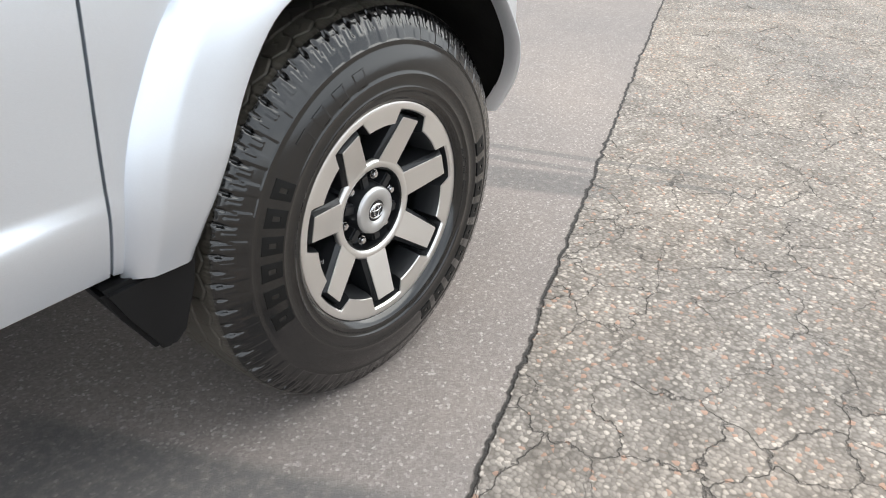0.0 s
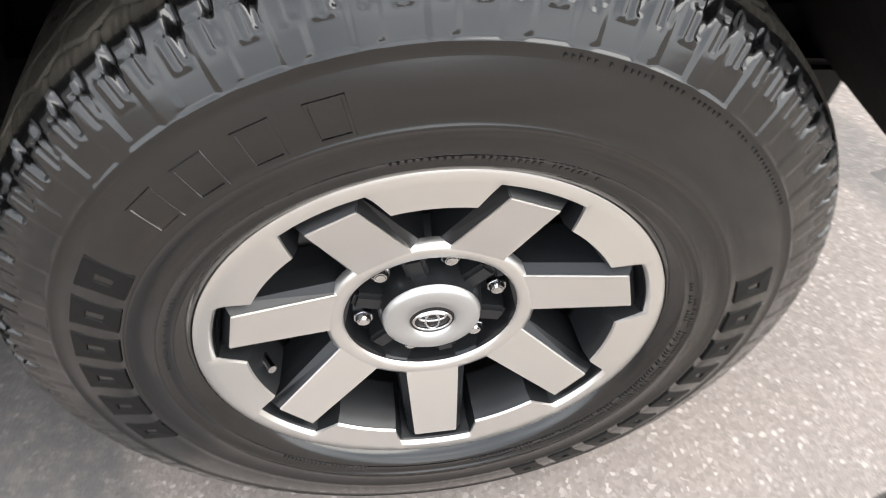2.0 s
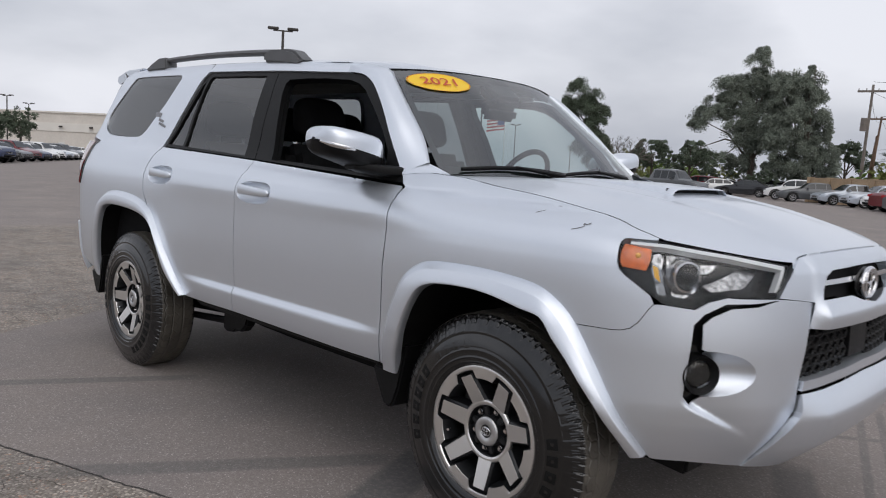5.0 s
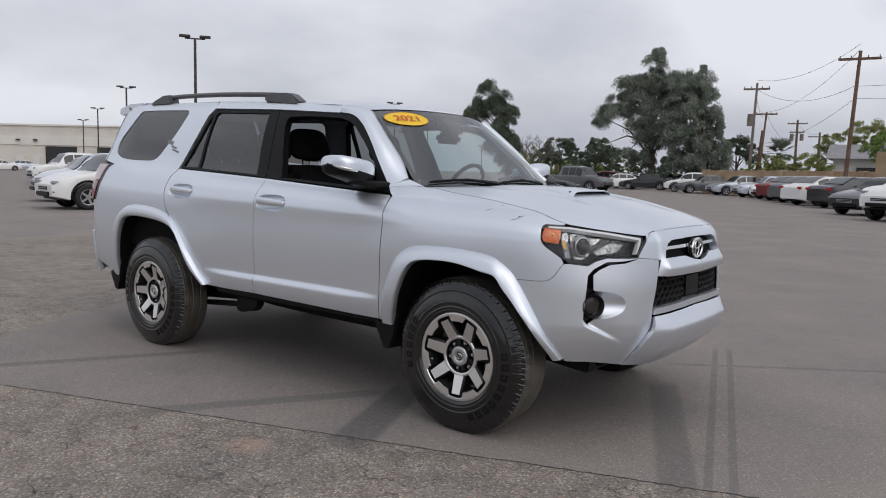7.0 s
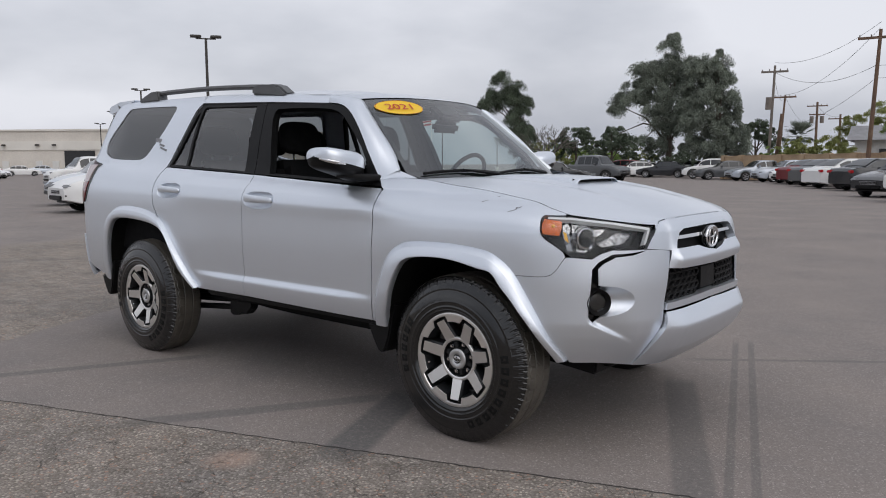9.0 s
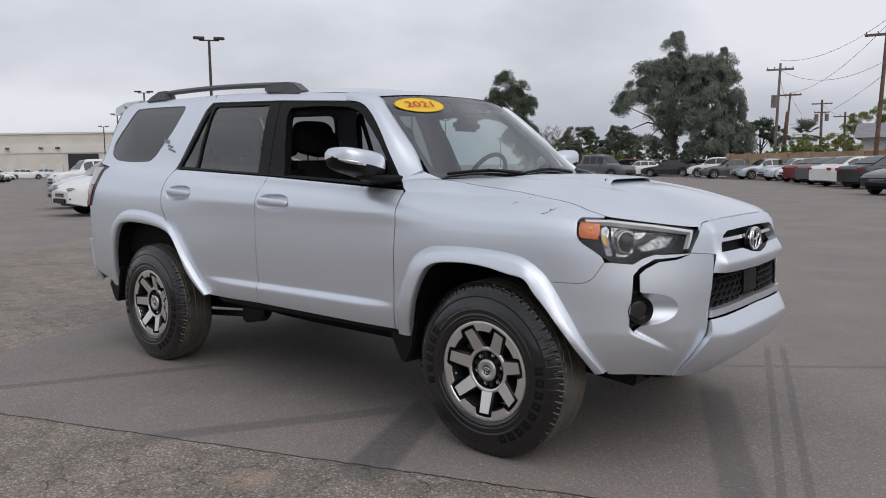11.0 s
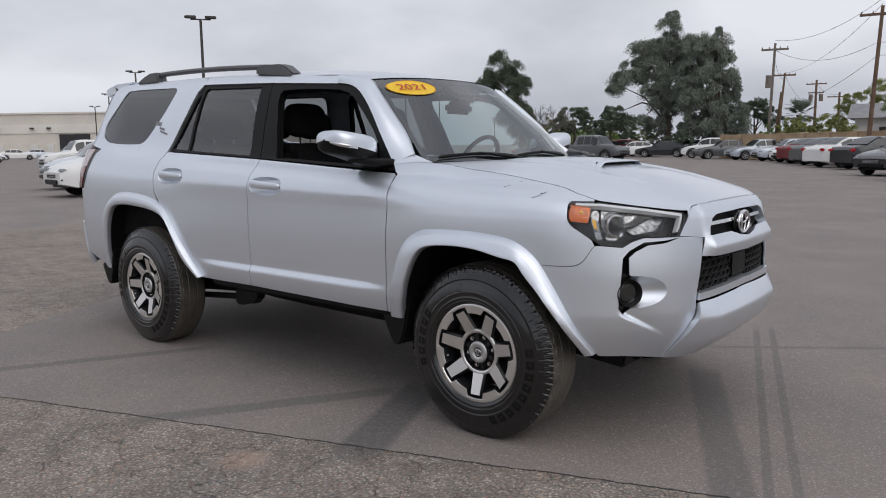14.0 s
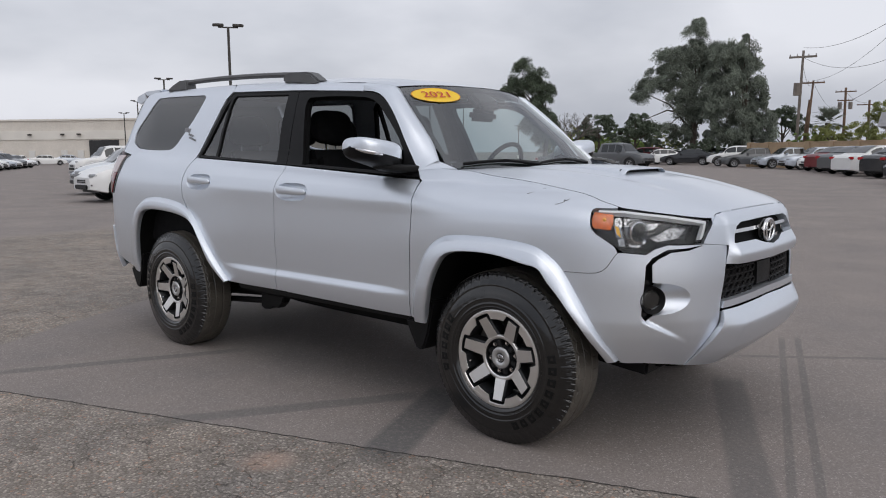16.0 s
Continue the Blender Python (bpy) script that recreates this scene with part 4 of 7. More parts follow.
# tail
for name, poly, material, out in (("tailgate", [(-3.81, 0.78), (-3.81, 1.30), (-3.66, 1.34), (-3.64, 1.74), (S_REAR, 1.76), (S_REAR, 0.78)], SILVER, -0.004), ("rear_bumper", [(-3.667, 0.45), (-3.667, 0.77), (S_REAR, 0.77), (S_REAR, 0.45)], SILVER, 0.012)):
    for right in (True, False):
        put(name, sheet(poly, on(skin, right, out), 0.05, 0.03, flip=not right), material, suv)
        if name == "tailgate":
            put("rear_window", sheet([(-3.84, 1.37), (-3.78, 1.68), (S_REAR, 1.70), (S_REAR, 1.37)], on(skin, right, 0.004), 0.05, 0.004, flip=not right), TINT, suv, "dark tinted rear window")
bm = bmesh.new()
vs = []
for y in np.linspace(-0.60, 0.60, 13):
    k = 1 - abs(y / 0.62) ** 6
    vs.append([bm.verts.new((x, y, z)) for x, z in ((-3.36, 1.785), (-3.60, 1.782), (-3.74 - 0.02 * k, 1.752), (-3.755 - 0.02 * k, 1.705), (-3.70, 1.690), (-3.42, 1.735))])
for a, b in zip(vs[:-1], vs[1:]):
    for k in range(6):
        bm.faces.new((a[k], a[(k + 1) % 6], b[(k + 1) % 6], b[k]))
bm.faces.new(vs[0])
bm.faces.new(vs[-1][::-1])
bmesh.ops.recalc_face_normals(bm, faces=bm.faces)
part("rear_spoiler", bm, SILVER, suv, "silver roof spoiler", bevel=0.008, smooth=True)
# roof rails
for sg in (-1, 1):
    rail = thing("roof_rail", "", "")
    rail.parent = suv
    bm = bmesh.new()
    pts = even([(-3.08, 1.806), (-2.9, 1.812), (-2.4, 1.806), (-1.9, 1.785), (-1.72, 1.772)], 16)
    rows = [[(x, sg * (0.585 + 0.022 * math.cos(a)), z + 0.017 * math.sin(a)) for a in np.linspace(0, 2 * math.pi, 10, endpoint=False)] for x, z in pts]
    v, q = loft(rows, closed=True)
    bm.from_mesh(mesh_from("r", v, q))
    part("bar", bm, RAIL_GREY, rail, "grey rail bar", smooth=True)
    for prof in ([(-3.24, 1.775), (-3.18, 1.80), (-3.08, 1.828), (-2.99, 1.830), (-2.97, 1.76), (-3.24, 1.76)], [(-1.87, 1.735), (-1.87, 1.782), (-1.82, 1.793), (-1.66, 1.788), (-1.60, 1.774), (-1.52, 1.722), (-1.55, 1.70)]):
        bm = bmesh.new()
        a = [bm.verts.new((x, sg * 0.625, z - 0.004)) for x, z in prof]
        b = [bm.verts.new((x, sg * 0.545, z)) for x, z in prof]
        bm.faces.new(a)
        bm.faces.new(b[::-1])
        for k in range(len(prof)):
            bm.faces.new((a[k], b[k], b[(k + 1) % len(prof)], a[(k + 1) % len(prof)]))
        bmesh.ops.recalc_face_normals(bm, faces=bm.faces)
        part("rail_foot", bm, RAIL_GREY, rail, bevel=0.012, smooth=True)

# two thin curled dark marks on the wing paint
for pts in (((0.080, 1.118), (0.100, 1.127), (0.124, 1.131), (0.136, 1.126)), ((0.106, 1.137), (0.120, 1.140), (0.134, 1.137)), ((0.268, 1.082), (0.284, 1.086), (0.298, 1.092), (0.290, 1.099), (0.302, 1.097), (0.308, 1.102))):
    path = [Vector(skin(a, b, 0.0006)[0]) for a, b in spline(pts, 8)]
    v, q = loft([[p + Vector((0.0015 * math.cos(a), 0.0015 * math.sin(a), 0.0012 * math.sin(a))) for a in np.linspace(0, 2 * math.pi, 6)] for p in path])
    put("paint_mark", mesh_from("mark", v, q), RAIL_GREY, suv, "thin curled dark mark on the paint")

# ---- grille and lower bumper ----
grille = thing("front_grille", "", "")
grille.parent = suv


def nose(a, b, out=0.0, right=True):
    a, b = np.atleast_1d(np.asarray(a, float)), np.atleast_1d(np.asarray(b, float))
    far = a > U0
    p = skin(np.where(far, 2 * U0 - a, a), b, out)
    p[:, 1] = np.where(far, -p[:, 1], p[:, 1])
    return p


def surround(a, b, out=0.0, right=True):
    b = np.atleast_1d(np.asarray(b, float))
    a = np.atleast_1d(np.asarray(a, float))
    k = 0.030 * np.exp(-(((b - 0.862) / 0.045) ** 2)) + 0.012
    side = np.clip((U0 - abs(a - U0) - 1.083) / 0.06, 0, 1)
    return nose(a, b, k * side * side * (3 - 2 * side) + out + 0.001)


slot_half = [(1.415, 0.893), (1.335, 0.913), (1.131, 0.913), (1.147, 0.944), (1.180, 0.980), (1.225, 0.995), (1.41, 0.999)]
slot = [(U0, 0.882)] + slot_half + [(U0, 1.0)] + [(2 * U0 - a, b) for a, b in slot_half[::-1]]
half = [(1.18, 0.825), (1.084, 0.829), (1.105, 0.906), (0.946, 0.9235), (0.983, 0.967), (1.042, 1.016), (1.078, 1.032), (1.127, 1.0385), (1.30, 1.0418)]
panel = [(U0, 0.818), (1.43, 0.820)] + half + [(U0, 1.0428)] + [(2 * U0 - a, b) for a, b in half[::-1]] + [(2 * U0 - 1.43, 0.820)]
put("grille_surround", sheet(panel, surround, 0.022, 0.04, holes=[slot]), SILVER, grille, "silver grille surround")
put("upper_backing", sheet(small(slot, -0.01), on(nose, True, -0.03), 0.05, 0.004), BLACK_GAP, grille)
put("chrome_bar", sheet([(1.150, 0.950), (1.157, 0.965), (U0, 0.967), (2 * U0 - 1.157, 0.965), (2 * U0 - 1.150, 0.950), (U0, 0.951)], on(nose, True, 0.004), 0.03, 0.012), CHROME, grille, "thin chrome grille bar")
lower = [(1.060, 0.680), (1.085, 0.825), (U0, 0.814), (2 * U0 - 1.085, 0.825), (2 * U0 - 1.060, 0.680), (U0, 0.690)]
put("lower_backing", sheet(small(lower, -0.012), on(nose, True, -0.045), 0.05, 0.004), BLACK_GAP, grille)
wdt = 0.062
for left in (False, True):
    bm = bmesh.new()
    for row in range(5):
        for col in range(16):
            cs, cz = 1.075 + col * wdt * 0.9 + (row % 2) * wdt * 0.45, 0.695 + row * 0.030
            pts = [(cs - wdt * 0.42, cz), (cs - wdt * 0.2, cz + 0.014), (cs + wdt * 0.2, cz + 0.014), (cs + wdt * 0.42, cz), (cs + wdt * 0.2, cz - 0.014), (cs - wdt * 0.2, cz - 0.014)]
            if cs > 2 * U0 - 1.07 or abs(cs - U0) < 0.10 or cz > 0.82 or (cs > U0) != left:
                continue
            p3 = nose([p[0] for p in pts], [p[1] for p in pts], -0.020)
            for k in range(6):
                tube(bm, p3[k], p3[(k + 1) % 6], 0.0055, 0.0055, 5, caps=False)
    part("honeycomb_mesh", bm, BLACK_PLASTIC, grille, "black honeycomb mesh")
put("sensor_cover", sheet([(U0 - 0.085, 0.70), (U0 - 0.085, 0.80), (U0 + 0.085, 0.80), (U0 + 0.085, 0.70)], on(nose, True, -0.012), 0.04, 0.02), BLACK_PLASTIC, grille, "square black sensor cover")
thin = [(1.050, 0.648), (1.057, 0.677), (U0, 0.686), (2 * U0 - 1.057, 0.677), (2 * U0 - 1.050, 0.648), (U0, 0.655)]
put("grille_lip", sheet(thin, on(nose, True, 0.012), 0.03, 0.05), SILVER, grille)


def bash(a, b, out=0.0, right=True):
    b = np.atleast_1d(np.asarray(b, float))
    a = np.atleast_1d(np.asarray(a, float))
    k = 0.066 * np.clip((0.655 - b) / 0.085, 0, 1) ** 0.8 * np.clip((b - 0.325) / 0.14, 0, 1) ** 0.7
    side = np.clip((U0 - abs(a - U0) - 0.955) / 0.20, 0, 1) ** 0.8
    return nose(a, b, k * side + out + 0.004)


put("lower_bumper", sheet([(1.040, 0.59), (1.052, 0.640), (U0, 0.648), (2 * U0 - 1.052, 0.640), (2 * U0 - 1.040, 0.59), (2 * U0 - 0.993, 0.489), (2 * U0 - 0.952, 0.392), (2 * U0 - 1.2, 0.372), (1.2, 0.372), (0.952, 0.392), (0.993, 0.489)],
                          bash, 0.022, 0.04), SILVER, suv, "silver lower bumper bar")
bm = bmesh.new()
box(bm, (0.40, 0, 0.405), (0.34, 1.22, 0.09), pose(0, 0, 0, 0, 6, 0))
part("skid_plate", bm, BLACK_PLASTIC, suv, "black skid plate", bevel=0.01)
# emblem: a plain ringed oval
bm = bmesh.new()
ec = np.array([0.846, 0.0, 0.940])
rows = []
for t in np.linspace(0, 2 * math.pi, 36, endpoint=False):
    rows.append([(ec[0] + 0.008 * math.cos(a), (0.070 + 0.008 * math.sin(a)) * math.cos(t), ec[2] + (0.048 + 0.007 * math.sin(a)) * math.sin(t)) for a in np.linspace(0, 2 * math.pi, 10, endpoint=False)])
v, q = loft(rows + rows[:1], closed=True)
bm.from_mesh(mesh_from("e", v, q))
for ry, rz in ((0.026, 0.044), (0.05, 0.022)):
    rr = []
    for t in np.linspace(0, 2 * math.pi, 30):
        rr.append([(ec[0] + 0.004 * math.cos(a), (ry + 0.006 * math.sin(a)) * math.cos(t), ec[2] + (0 if ry < 0.04 else 0.020) + (rz + 0.005 * math.sin(a)) * math.sin(t)) for a in np.linspace(0, 2 * math.pi, 8, endpoint=False)])
    v, q = loft(rr, closed=True)
    bm.from_mesh(mesh_from("e", v, q))
part("emblem", bm, CHROME, grille, "chrome oval emblem", smooth=True)
bm = bmesh.new()
bmesh.ops.create_uvsphere(bm, u_segments=24, v_segments=12, radius=1, matrix=Matrix.Translation((ec[0] - 0.02, 0, ec[2])) @ Matrix.Diagonal((0.018, 0.074, 0.052, 1)))
part("emblem_backing", bm, GLOSS_BLACK, grille, smooth=True)

# ---- underside and cabin ----
bm = bmesh.new()
box(bm, (-0.02, 0, 0.72), (1.05, 0.98, 0.62))
part("engine_bay", bm, LINER, suv, "dark engine bay")
bm = bmesh.new()
box(bm, (0.40, 0, 0.74), (0.52, 1.05, 0.52))
part("front_crossmember", bm, LINER, suv)
bm = bmesh.new()
box(bm, (-2.1, 0, 0.60), (3.1, 0.98, 0.12))
box(bm, (-1.35, 0, 0.60), (1.5, 1.62, 0.10))
box(bm, (-3.5, 0, 0.68), (0.5, 1.3, 0.25))
part("floor_pan", bm, LINER, suv)
bm = bmesh.new()
box(bm, (-1.9, 0.42, 0.40), (1.3, 0.40, 0.26))
box(bm, (-0.9, 0.0, 0.42), (1.1, 0.42, 0.24))
part("gearbox_and_tank", bm, LINER, suv, "dark gearbox and tank", bevel=0.03)
bm = bmesh.new()
tube(bm, (-0.6, -0.34, 0.36), (-2.2, -0.34, 0.38), 0.035, 0.035, 10)
tube(bm, (-1.3, -0.34, 0.37), (-1.8, -0.34, 0.38), 0.085, 0.085, 12)
part("exhaust", bm, LINER, suv, smooth=True)
for sg in (-1, 1):
    bm = bmesh.new()
    box(bm, (-1.5, sg * 0.50, 0.43), (4.2, 0.08, 0.12))
    part("chassis_rail", bm, LINER, suv, bevel=0.01)
    # a black strip below the sill, lower towards the front
    part("under_sill_strip", prism([(-2.10, 0.50), (-2.10, 0.455), (-1.93, 0.424), (-1.65, 0.405), (-1.38, 0.398), (-0.91, 0.392), (-0.55, 0.388), (-0.50, 0.43), (-0.50, 0.50)], sg * 0.63, sg * 0.72), LINER, suv, "black strip below the sill", bevel=0.01)
    part("arm_bracket", prism([(-2.06, 0.42), (-2.065, 0.325), (-2.035, 0.312), (-1.975, 0.318), (-1.945, 0.335), (-1.88, 0.335), (-1.835, 0.375), (-1.82, 0.42)], sg * 0.65, sg * 0.71), BLACK_PLASTIC, suv, bevel=0.008)
    bm = bmesh.new()
    tube(bm, (-2.72, sg * 0.62, 0.36), (-1.85, sg * 0.60, 0.42), 0.028, 0.028, 10)
    tube(bm, (-2.72, sg * 0.66, 0.30), (-1.90, sg * 0.66, 0.37), 0.02, 0.02, 10)
    part("trailing_arm", bm, BLACK_PLASTIC, suv)
for x in (0.0, -2.789):
    bm = bmesh.new()
    tube(bm, (x, -0.72, 0.385), (x, 0.72, 0.385), 0.045, 0.045, 12)
    bmesh.ops.create_uvsphere(bm, u_segments=14, v_segments=8, radius=0.13, matrix=Matrix.Translation((x, 0.1, 0.385)))
    part("axle", bm, LINER, suv, smooth=True)
bm = bmesh.new()
box(bm, (-0.60, 0, 0.98), (0.06, 1.50, 0.50))
box(bm, (-0.70, 0, 1.10), (0.34, 1.46, 0.20))
box(bm, (-0.55, 0, 1.165), (0.26, 1.36, 0.08))
part("dashboard", bm, CABIN, suv, "black dashboard", bevel=0.03, smooth=True)
for sg in (-1, 1):
    bm = bmesh.new()
    box(bm, (-1.3, sg * 0.80, 0.87), (1.4, 0.05, 0.50))
    box(bm, (-2.6, sg * 0.79, 0.94), (1.7, 0.05, 0.5))
    part("door_lining", bm, CABIN, suv, "black door lining", bevel=0.01)


def seat(x, y, w):
    """A seat with its cushion, backrest and headrests on chrome posts."""
    s = thing("seat", "", "")
    s.parent = suv
    for nm, c, sz, turn, bv in (("cushion", (x + 0.02, y, 0.80), (0.52, w, 0.20), pose(0, 0, 0, 0, -6, 0), 0.05), ("backrest", (x - 0.30, y, 1.05), (0.16, w, 0.56), pose(0, 0, 0, 0, -16, 0), 0.06)):
        bm = bmesh.new()
        box(bm, c, sz, turn)
        part(nm, bm, CABIN, s, bevel=bv, smooth=True)
    for hy in ((y,) if w < 0.8 else (y - 0.42, y, y + 0.42)):
        bm = bmesh.new()
        bmesh.ops.create_uvsphere(bm, u_segments=28, v_segments=16, radius=1.0)
        for p in bm.verts:
            full = [math.copysign(abs(q) ** 0.55, q) for q in p.co]
            p.co = Vector((x - 0.425 + 0.055 * full[0] - 0.02 * full[2], hy + 0.150 * full[1] * (1 - 0.08 * full[2]), 1.462 + 0.105 * full[2]))
        part("headrest", bm, CABIN, s, smooth=True)
        for d in (-0.075, 0.075):
            bm = bmesh.new()
            tube(bm, (x - 0.385, hy + d, 1.27), (x - 0.41, hy + d, 1.40), 0.008)
            part("headrest_post", bm, CHROME, s, "chrome post")


seat(-1.28, -0.38, 0.52)
seat(-1.28, 0.38, 0.52)
seat(-2.12, 0.0, 1.30)
bm = bmesh.new()
rows = [[Vector((-0.95, 0.38, 1.185)) + Matrix.Rotation(radians(-62), 3, "Y") @ Vector(((0.185 + 0.014 * math.cos(a)) * math.cos(t), (0.185 + 0.014 * math.cos(a)) * math.sin(t), 0.014 * math.sin(a))) for a in np.linspace(0, 2 * math.pi, 8, endpoint=False)] for t in np.linspace(0, 2 * math.pi, 33)]
v, q = loft([[tuple(p) for p in r] for r in rows], closed=True)
bm.from_mesh(mesh_from("sw", v, q))
box(bm, (-0.93, 0.38, 1.185), (0.04, 0.33, 0.05))
tube(bm, (-0.93, 0.38, 1.185), (-0.72, 0.38, 1.08), 0.04, 0.05)
part("steering_wheel", bm, CABIN, suv, "black steering wheel", smooth=True)
bm = bmesh.new()
box(bm, (-0.80, 0.0, 1.512), (0.04, 0.26, 0.070), pose(0, 0, 0, 0, 12, 4))
part("interior_mirror", bm, BLACK_PLASTIC, suv, "black interior mirror", bevel=0.02, smooth=True)
bm = bmesh.new()
box(bm, (-0.80, 0.0, 1.590), (0.13, 0.20, 0.06), pose(0, 0, 0, 0, 38, 0))
part("camera_housing", bm, BLACK_PLASTIC, suv, "black sensor housing behind the windscreen", bevel=0.02, smooth=True)
# badge on the rear pillar: plain bars
badge_bars = [(-2.775 + 0.026 * k, 1.470 - 0.004 * k, 0.020, 0.026) for k in range(3)] + [(-2.716 + 0.017 * k, 1.437 - 0.004 * k, 0.012, 0.013) for k in range(4)] + [(-2.700 + 0.016 * k, 1.415 - 0.004 * k, 0.011, 0.012) for k in range(6)]
for a, b, w, h in badge_bars:
    put("badge", sheet([(a - w / 2, b - h / 2), (a - w / 2, b + h / 2), (a + w / 2, b + h / 2), (a + w / 2, b - h / 2)], on(skin, True, 0.003), 0.03, 0.004), BADGE_GREY, suv, "small plain badge bar")


# ---- wheels ----
def ring_mesh(prof, n=96, flat=True):
    """A ring turned about the y axis from a profile of (radius, y)."""
    rows = []
    for t in np.linspace(0, 2 * math.pi, n, endpoint=False):
        rows.append([(r * math.cos(t), y, r * math.sin(t)) for r, y in prof])
    v, q = loft(rows + rows[:1])
    v = np.asarray(v)
    if flat:
        v[:, 2] = np.maximum(v[:, 2], -0.3845)
    return v, q


def groove(x, half, soft=0.0012):
    """1 in a groove of that half width, 0 outside."""
    return np.clip((half + soft - abs(x)) / (2 * soft), 0, 1)


TYRE_WALL = [(0.1240, 0.3358), (0.1248, 0.3345), (0.1238, 0.3330), (0.1262, 0.3250), (0.1295, 0.3150), (0.1322, 0.3050), (0.1345, 0.2950), (0.1360, 0.2860), (0.1368, 0.2780), (0.1378, 0.2768), (0.1374, 0.2752), (0.1366, 0.2740), (0.1362, 0.2660), (0.1352, 0.2530),
             (0.1362, 0.2518), (0.1358, 0.2506), (0.1340, 0.2492), (0.1314, 0.2380), (0.1322, 0.2370), (0.1316, 0.2358), (0.1284, 0.2315), (0.1250, 0.2270), (0.1195, 0.2232), (0.105, 0.2160)]


def wall_out(r):
    """How far out the sidewall stands at a radius."""
    q = np.array(TYRE_WALL)[::-1]
    return float(np.interp(r, q[:, 1], q[:, 0]))


def raised_frame(bm, a, half, r0, r1, stroke, lift):
    """A raised rectangular ring on the sidewall round angle a (radians)."""
    def ring(ins, up):
        out = []
        h = half - ins / 0.3
        for r, t in ((r0 + ins, a + h), (r1 - ins, a + h), (r1 - ins, a - h), (r0 + ins, a - h)):
            out.append(bm.verts.new((r * math.cos(t), -wall_out(r) - up, r * math.sin(t))))
        return out
    loops = [ring(-0.0012, -0.0015), ring(0.0, lift), ring(stroke, lift), ring(stroke + 0.0012, -0.0015)]
    for p, q in zip(loops[:-1], loops[1:]):
        for k in range(4):
            bm.faces.new((p[k], p[(k + 1) % 4], q[(k + 1) % 4], q[k]))
    bmesh.ops.recalc_face_normals(bm, faces=bm.faces)


def tyre_mesh():
    """The tyre with its ribs, zigzag grooves, sipes, shoulder notches and raised sidewall lines."""
    side = [(0.0, 0.3966), (0.03, 0.3963), (0.06, 0.3956), (0.083, 0.3940), (0.0915, 0.3910), (0.0975, 0.3860), (0.1025, 0.3790), (0.1085, 0.3680), (0.1145, 0.3560), (0.1192, 0.3450), (0.1225, 0.3370)]
    prof = even(side, 84)
    wall = TYRE_WALL
    arc = np.r_[0, np.cumsum(np.linalg.norm(np.diff(prof, axis=0), axis=1))]
    tan = np.gradient(prof, axis=0)
    nor = np.stack([-tan[:, 1], tan[:, 0]], 1)
    nor /= np.linalg.norm(nor, axis=1)[:, None]
    P, N = 46, 46 * 22
    th = np.linspace(0, 2 * math.pi, N, endpoint=False)
    cols = []
    for sgn, take in ((-1, list(range(84))[::-1]), (1, list(range(1, 84, 2)))):
        if sgn < 0:
            cols += [(-y, np.full(N, r)) for y, r in wall[::-1]]
        for k in take:
            w, (y0, r0), (ny, nr) = arc[k], prof[k], nor[k]
            if nr < 0 or ny < -0.2:
                ny, nr = -ny, -nr
            u = (th * P / (2 * math.pi) + (0.5 if sgn > 0 else 0.0)) % 1.0
            pitch = 0.054
            tri = 2 * abs(2 * ((u + 0.1) % 1) - 1) - 1
            d = np.zeros(N)
            d = np.minimum(d, -0.0055 * groove(w - 0.073 - 0.0065 * tri, 0.0014))
            d = np.minimum(d, -0.0060 * groove(w - 0.029 - 0.0012 * tri, 0.0024))
            near = lambda c: ((u - c + 0.5) % 1 - 0.5) * pitch
            if 0.029 < w < 0.078:
                s = (w - 0.029) / 0.044
                d = np.minimum(d, -0.0045 * groove(near(0.15 + 0.42 * s + 0.10 * math.sin(s * 6.2)), 0.0014))
                if 0.25 < s < 0.7:
                    d = np.minimum(d, -0.0025 * groove(near(0.62 + 0.42 * s + 0.05 * math.sin(s * 22)), 0.0008))
            if w < 0.029:
                d = np.minimum(d, -0.0040 * groove(near(0.3 + 0.5 * w / 0.029), 0.0012))
            if w > 0.070:
                s = np.clip((w - 0.070) / 0.055, 0, 1)
                wide = 0.0012 + 0.0026 * math.exp(-(((w - 0.103) / 0.011) ** 2))
                deep = 0.0034 + 0.0042 * math.exp(-(((w - 0.103) / 0.013) ** 2))
                if w < 0.128:
                    d = np.minimum(d, -deep * groove(near(0.60 + 0.10 * s), wide))
                    d = np.minimum(d, -0.6 * deep * groove(near(0.12 + 0.10 * s), wide * 0.62))
                if 0.080 < w < 0.098:
                    for c in (0.28, 0.42, 0.80, 0.94):
                        d = np.minimum(d, -0.0022 * groove(near(c), 0.0008))
                if w > 0.108:
                    a, b = 0.152 - 0.010 * tri, 0.134
                    tall = np.where((u > 0.18) & (u < 0.58), a, np.where((u > 0.70) & (u < 1.0), b, 0.0))
                    lift = np.clip((tall - w) / 0.0015, 0, 1)
                    slot = np.maximum(groove(near(0.36), 0.0016), groove(near(0.86), 0.0012)) * (w < 0.132)
                    d = d + 0.0009 * lift * np.clip((w - 0.108) / 0.004, 0, 1) - 0.0014 * slot * lift
            cols.append((sgn * (y0 + ny * d) if np.ndim(d) else sgn * y0, r0 + nr * d))
    cols += [(y, np.full(N, r)) for y, r in wall]
    ys = np.stack([np.broadcast_to(c[0], N) for c in cols], 1)
    rs = np.stack([c[1] for c in cols], 1)
    v = np.stack([rs * np.cos(th)[:, None], ys, np.maximum(rs * np.sin(th)[:, None], -0.3845)], -1).reshape(-1, 3)
    m = len(cols)
    i, j = np.meshgrid(np.arange(N), np.arange(m - 1), indexing="ij")
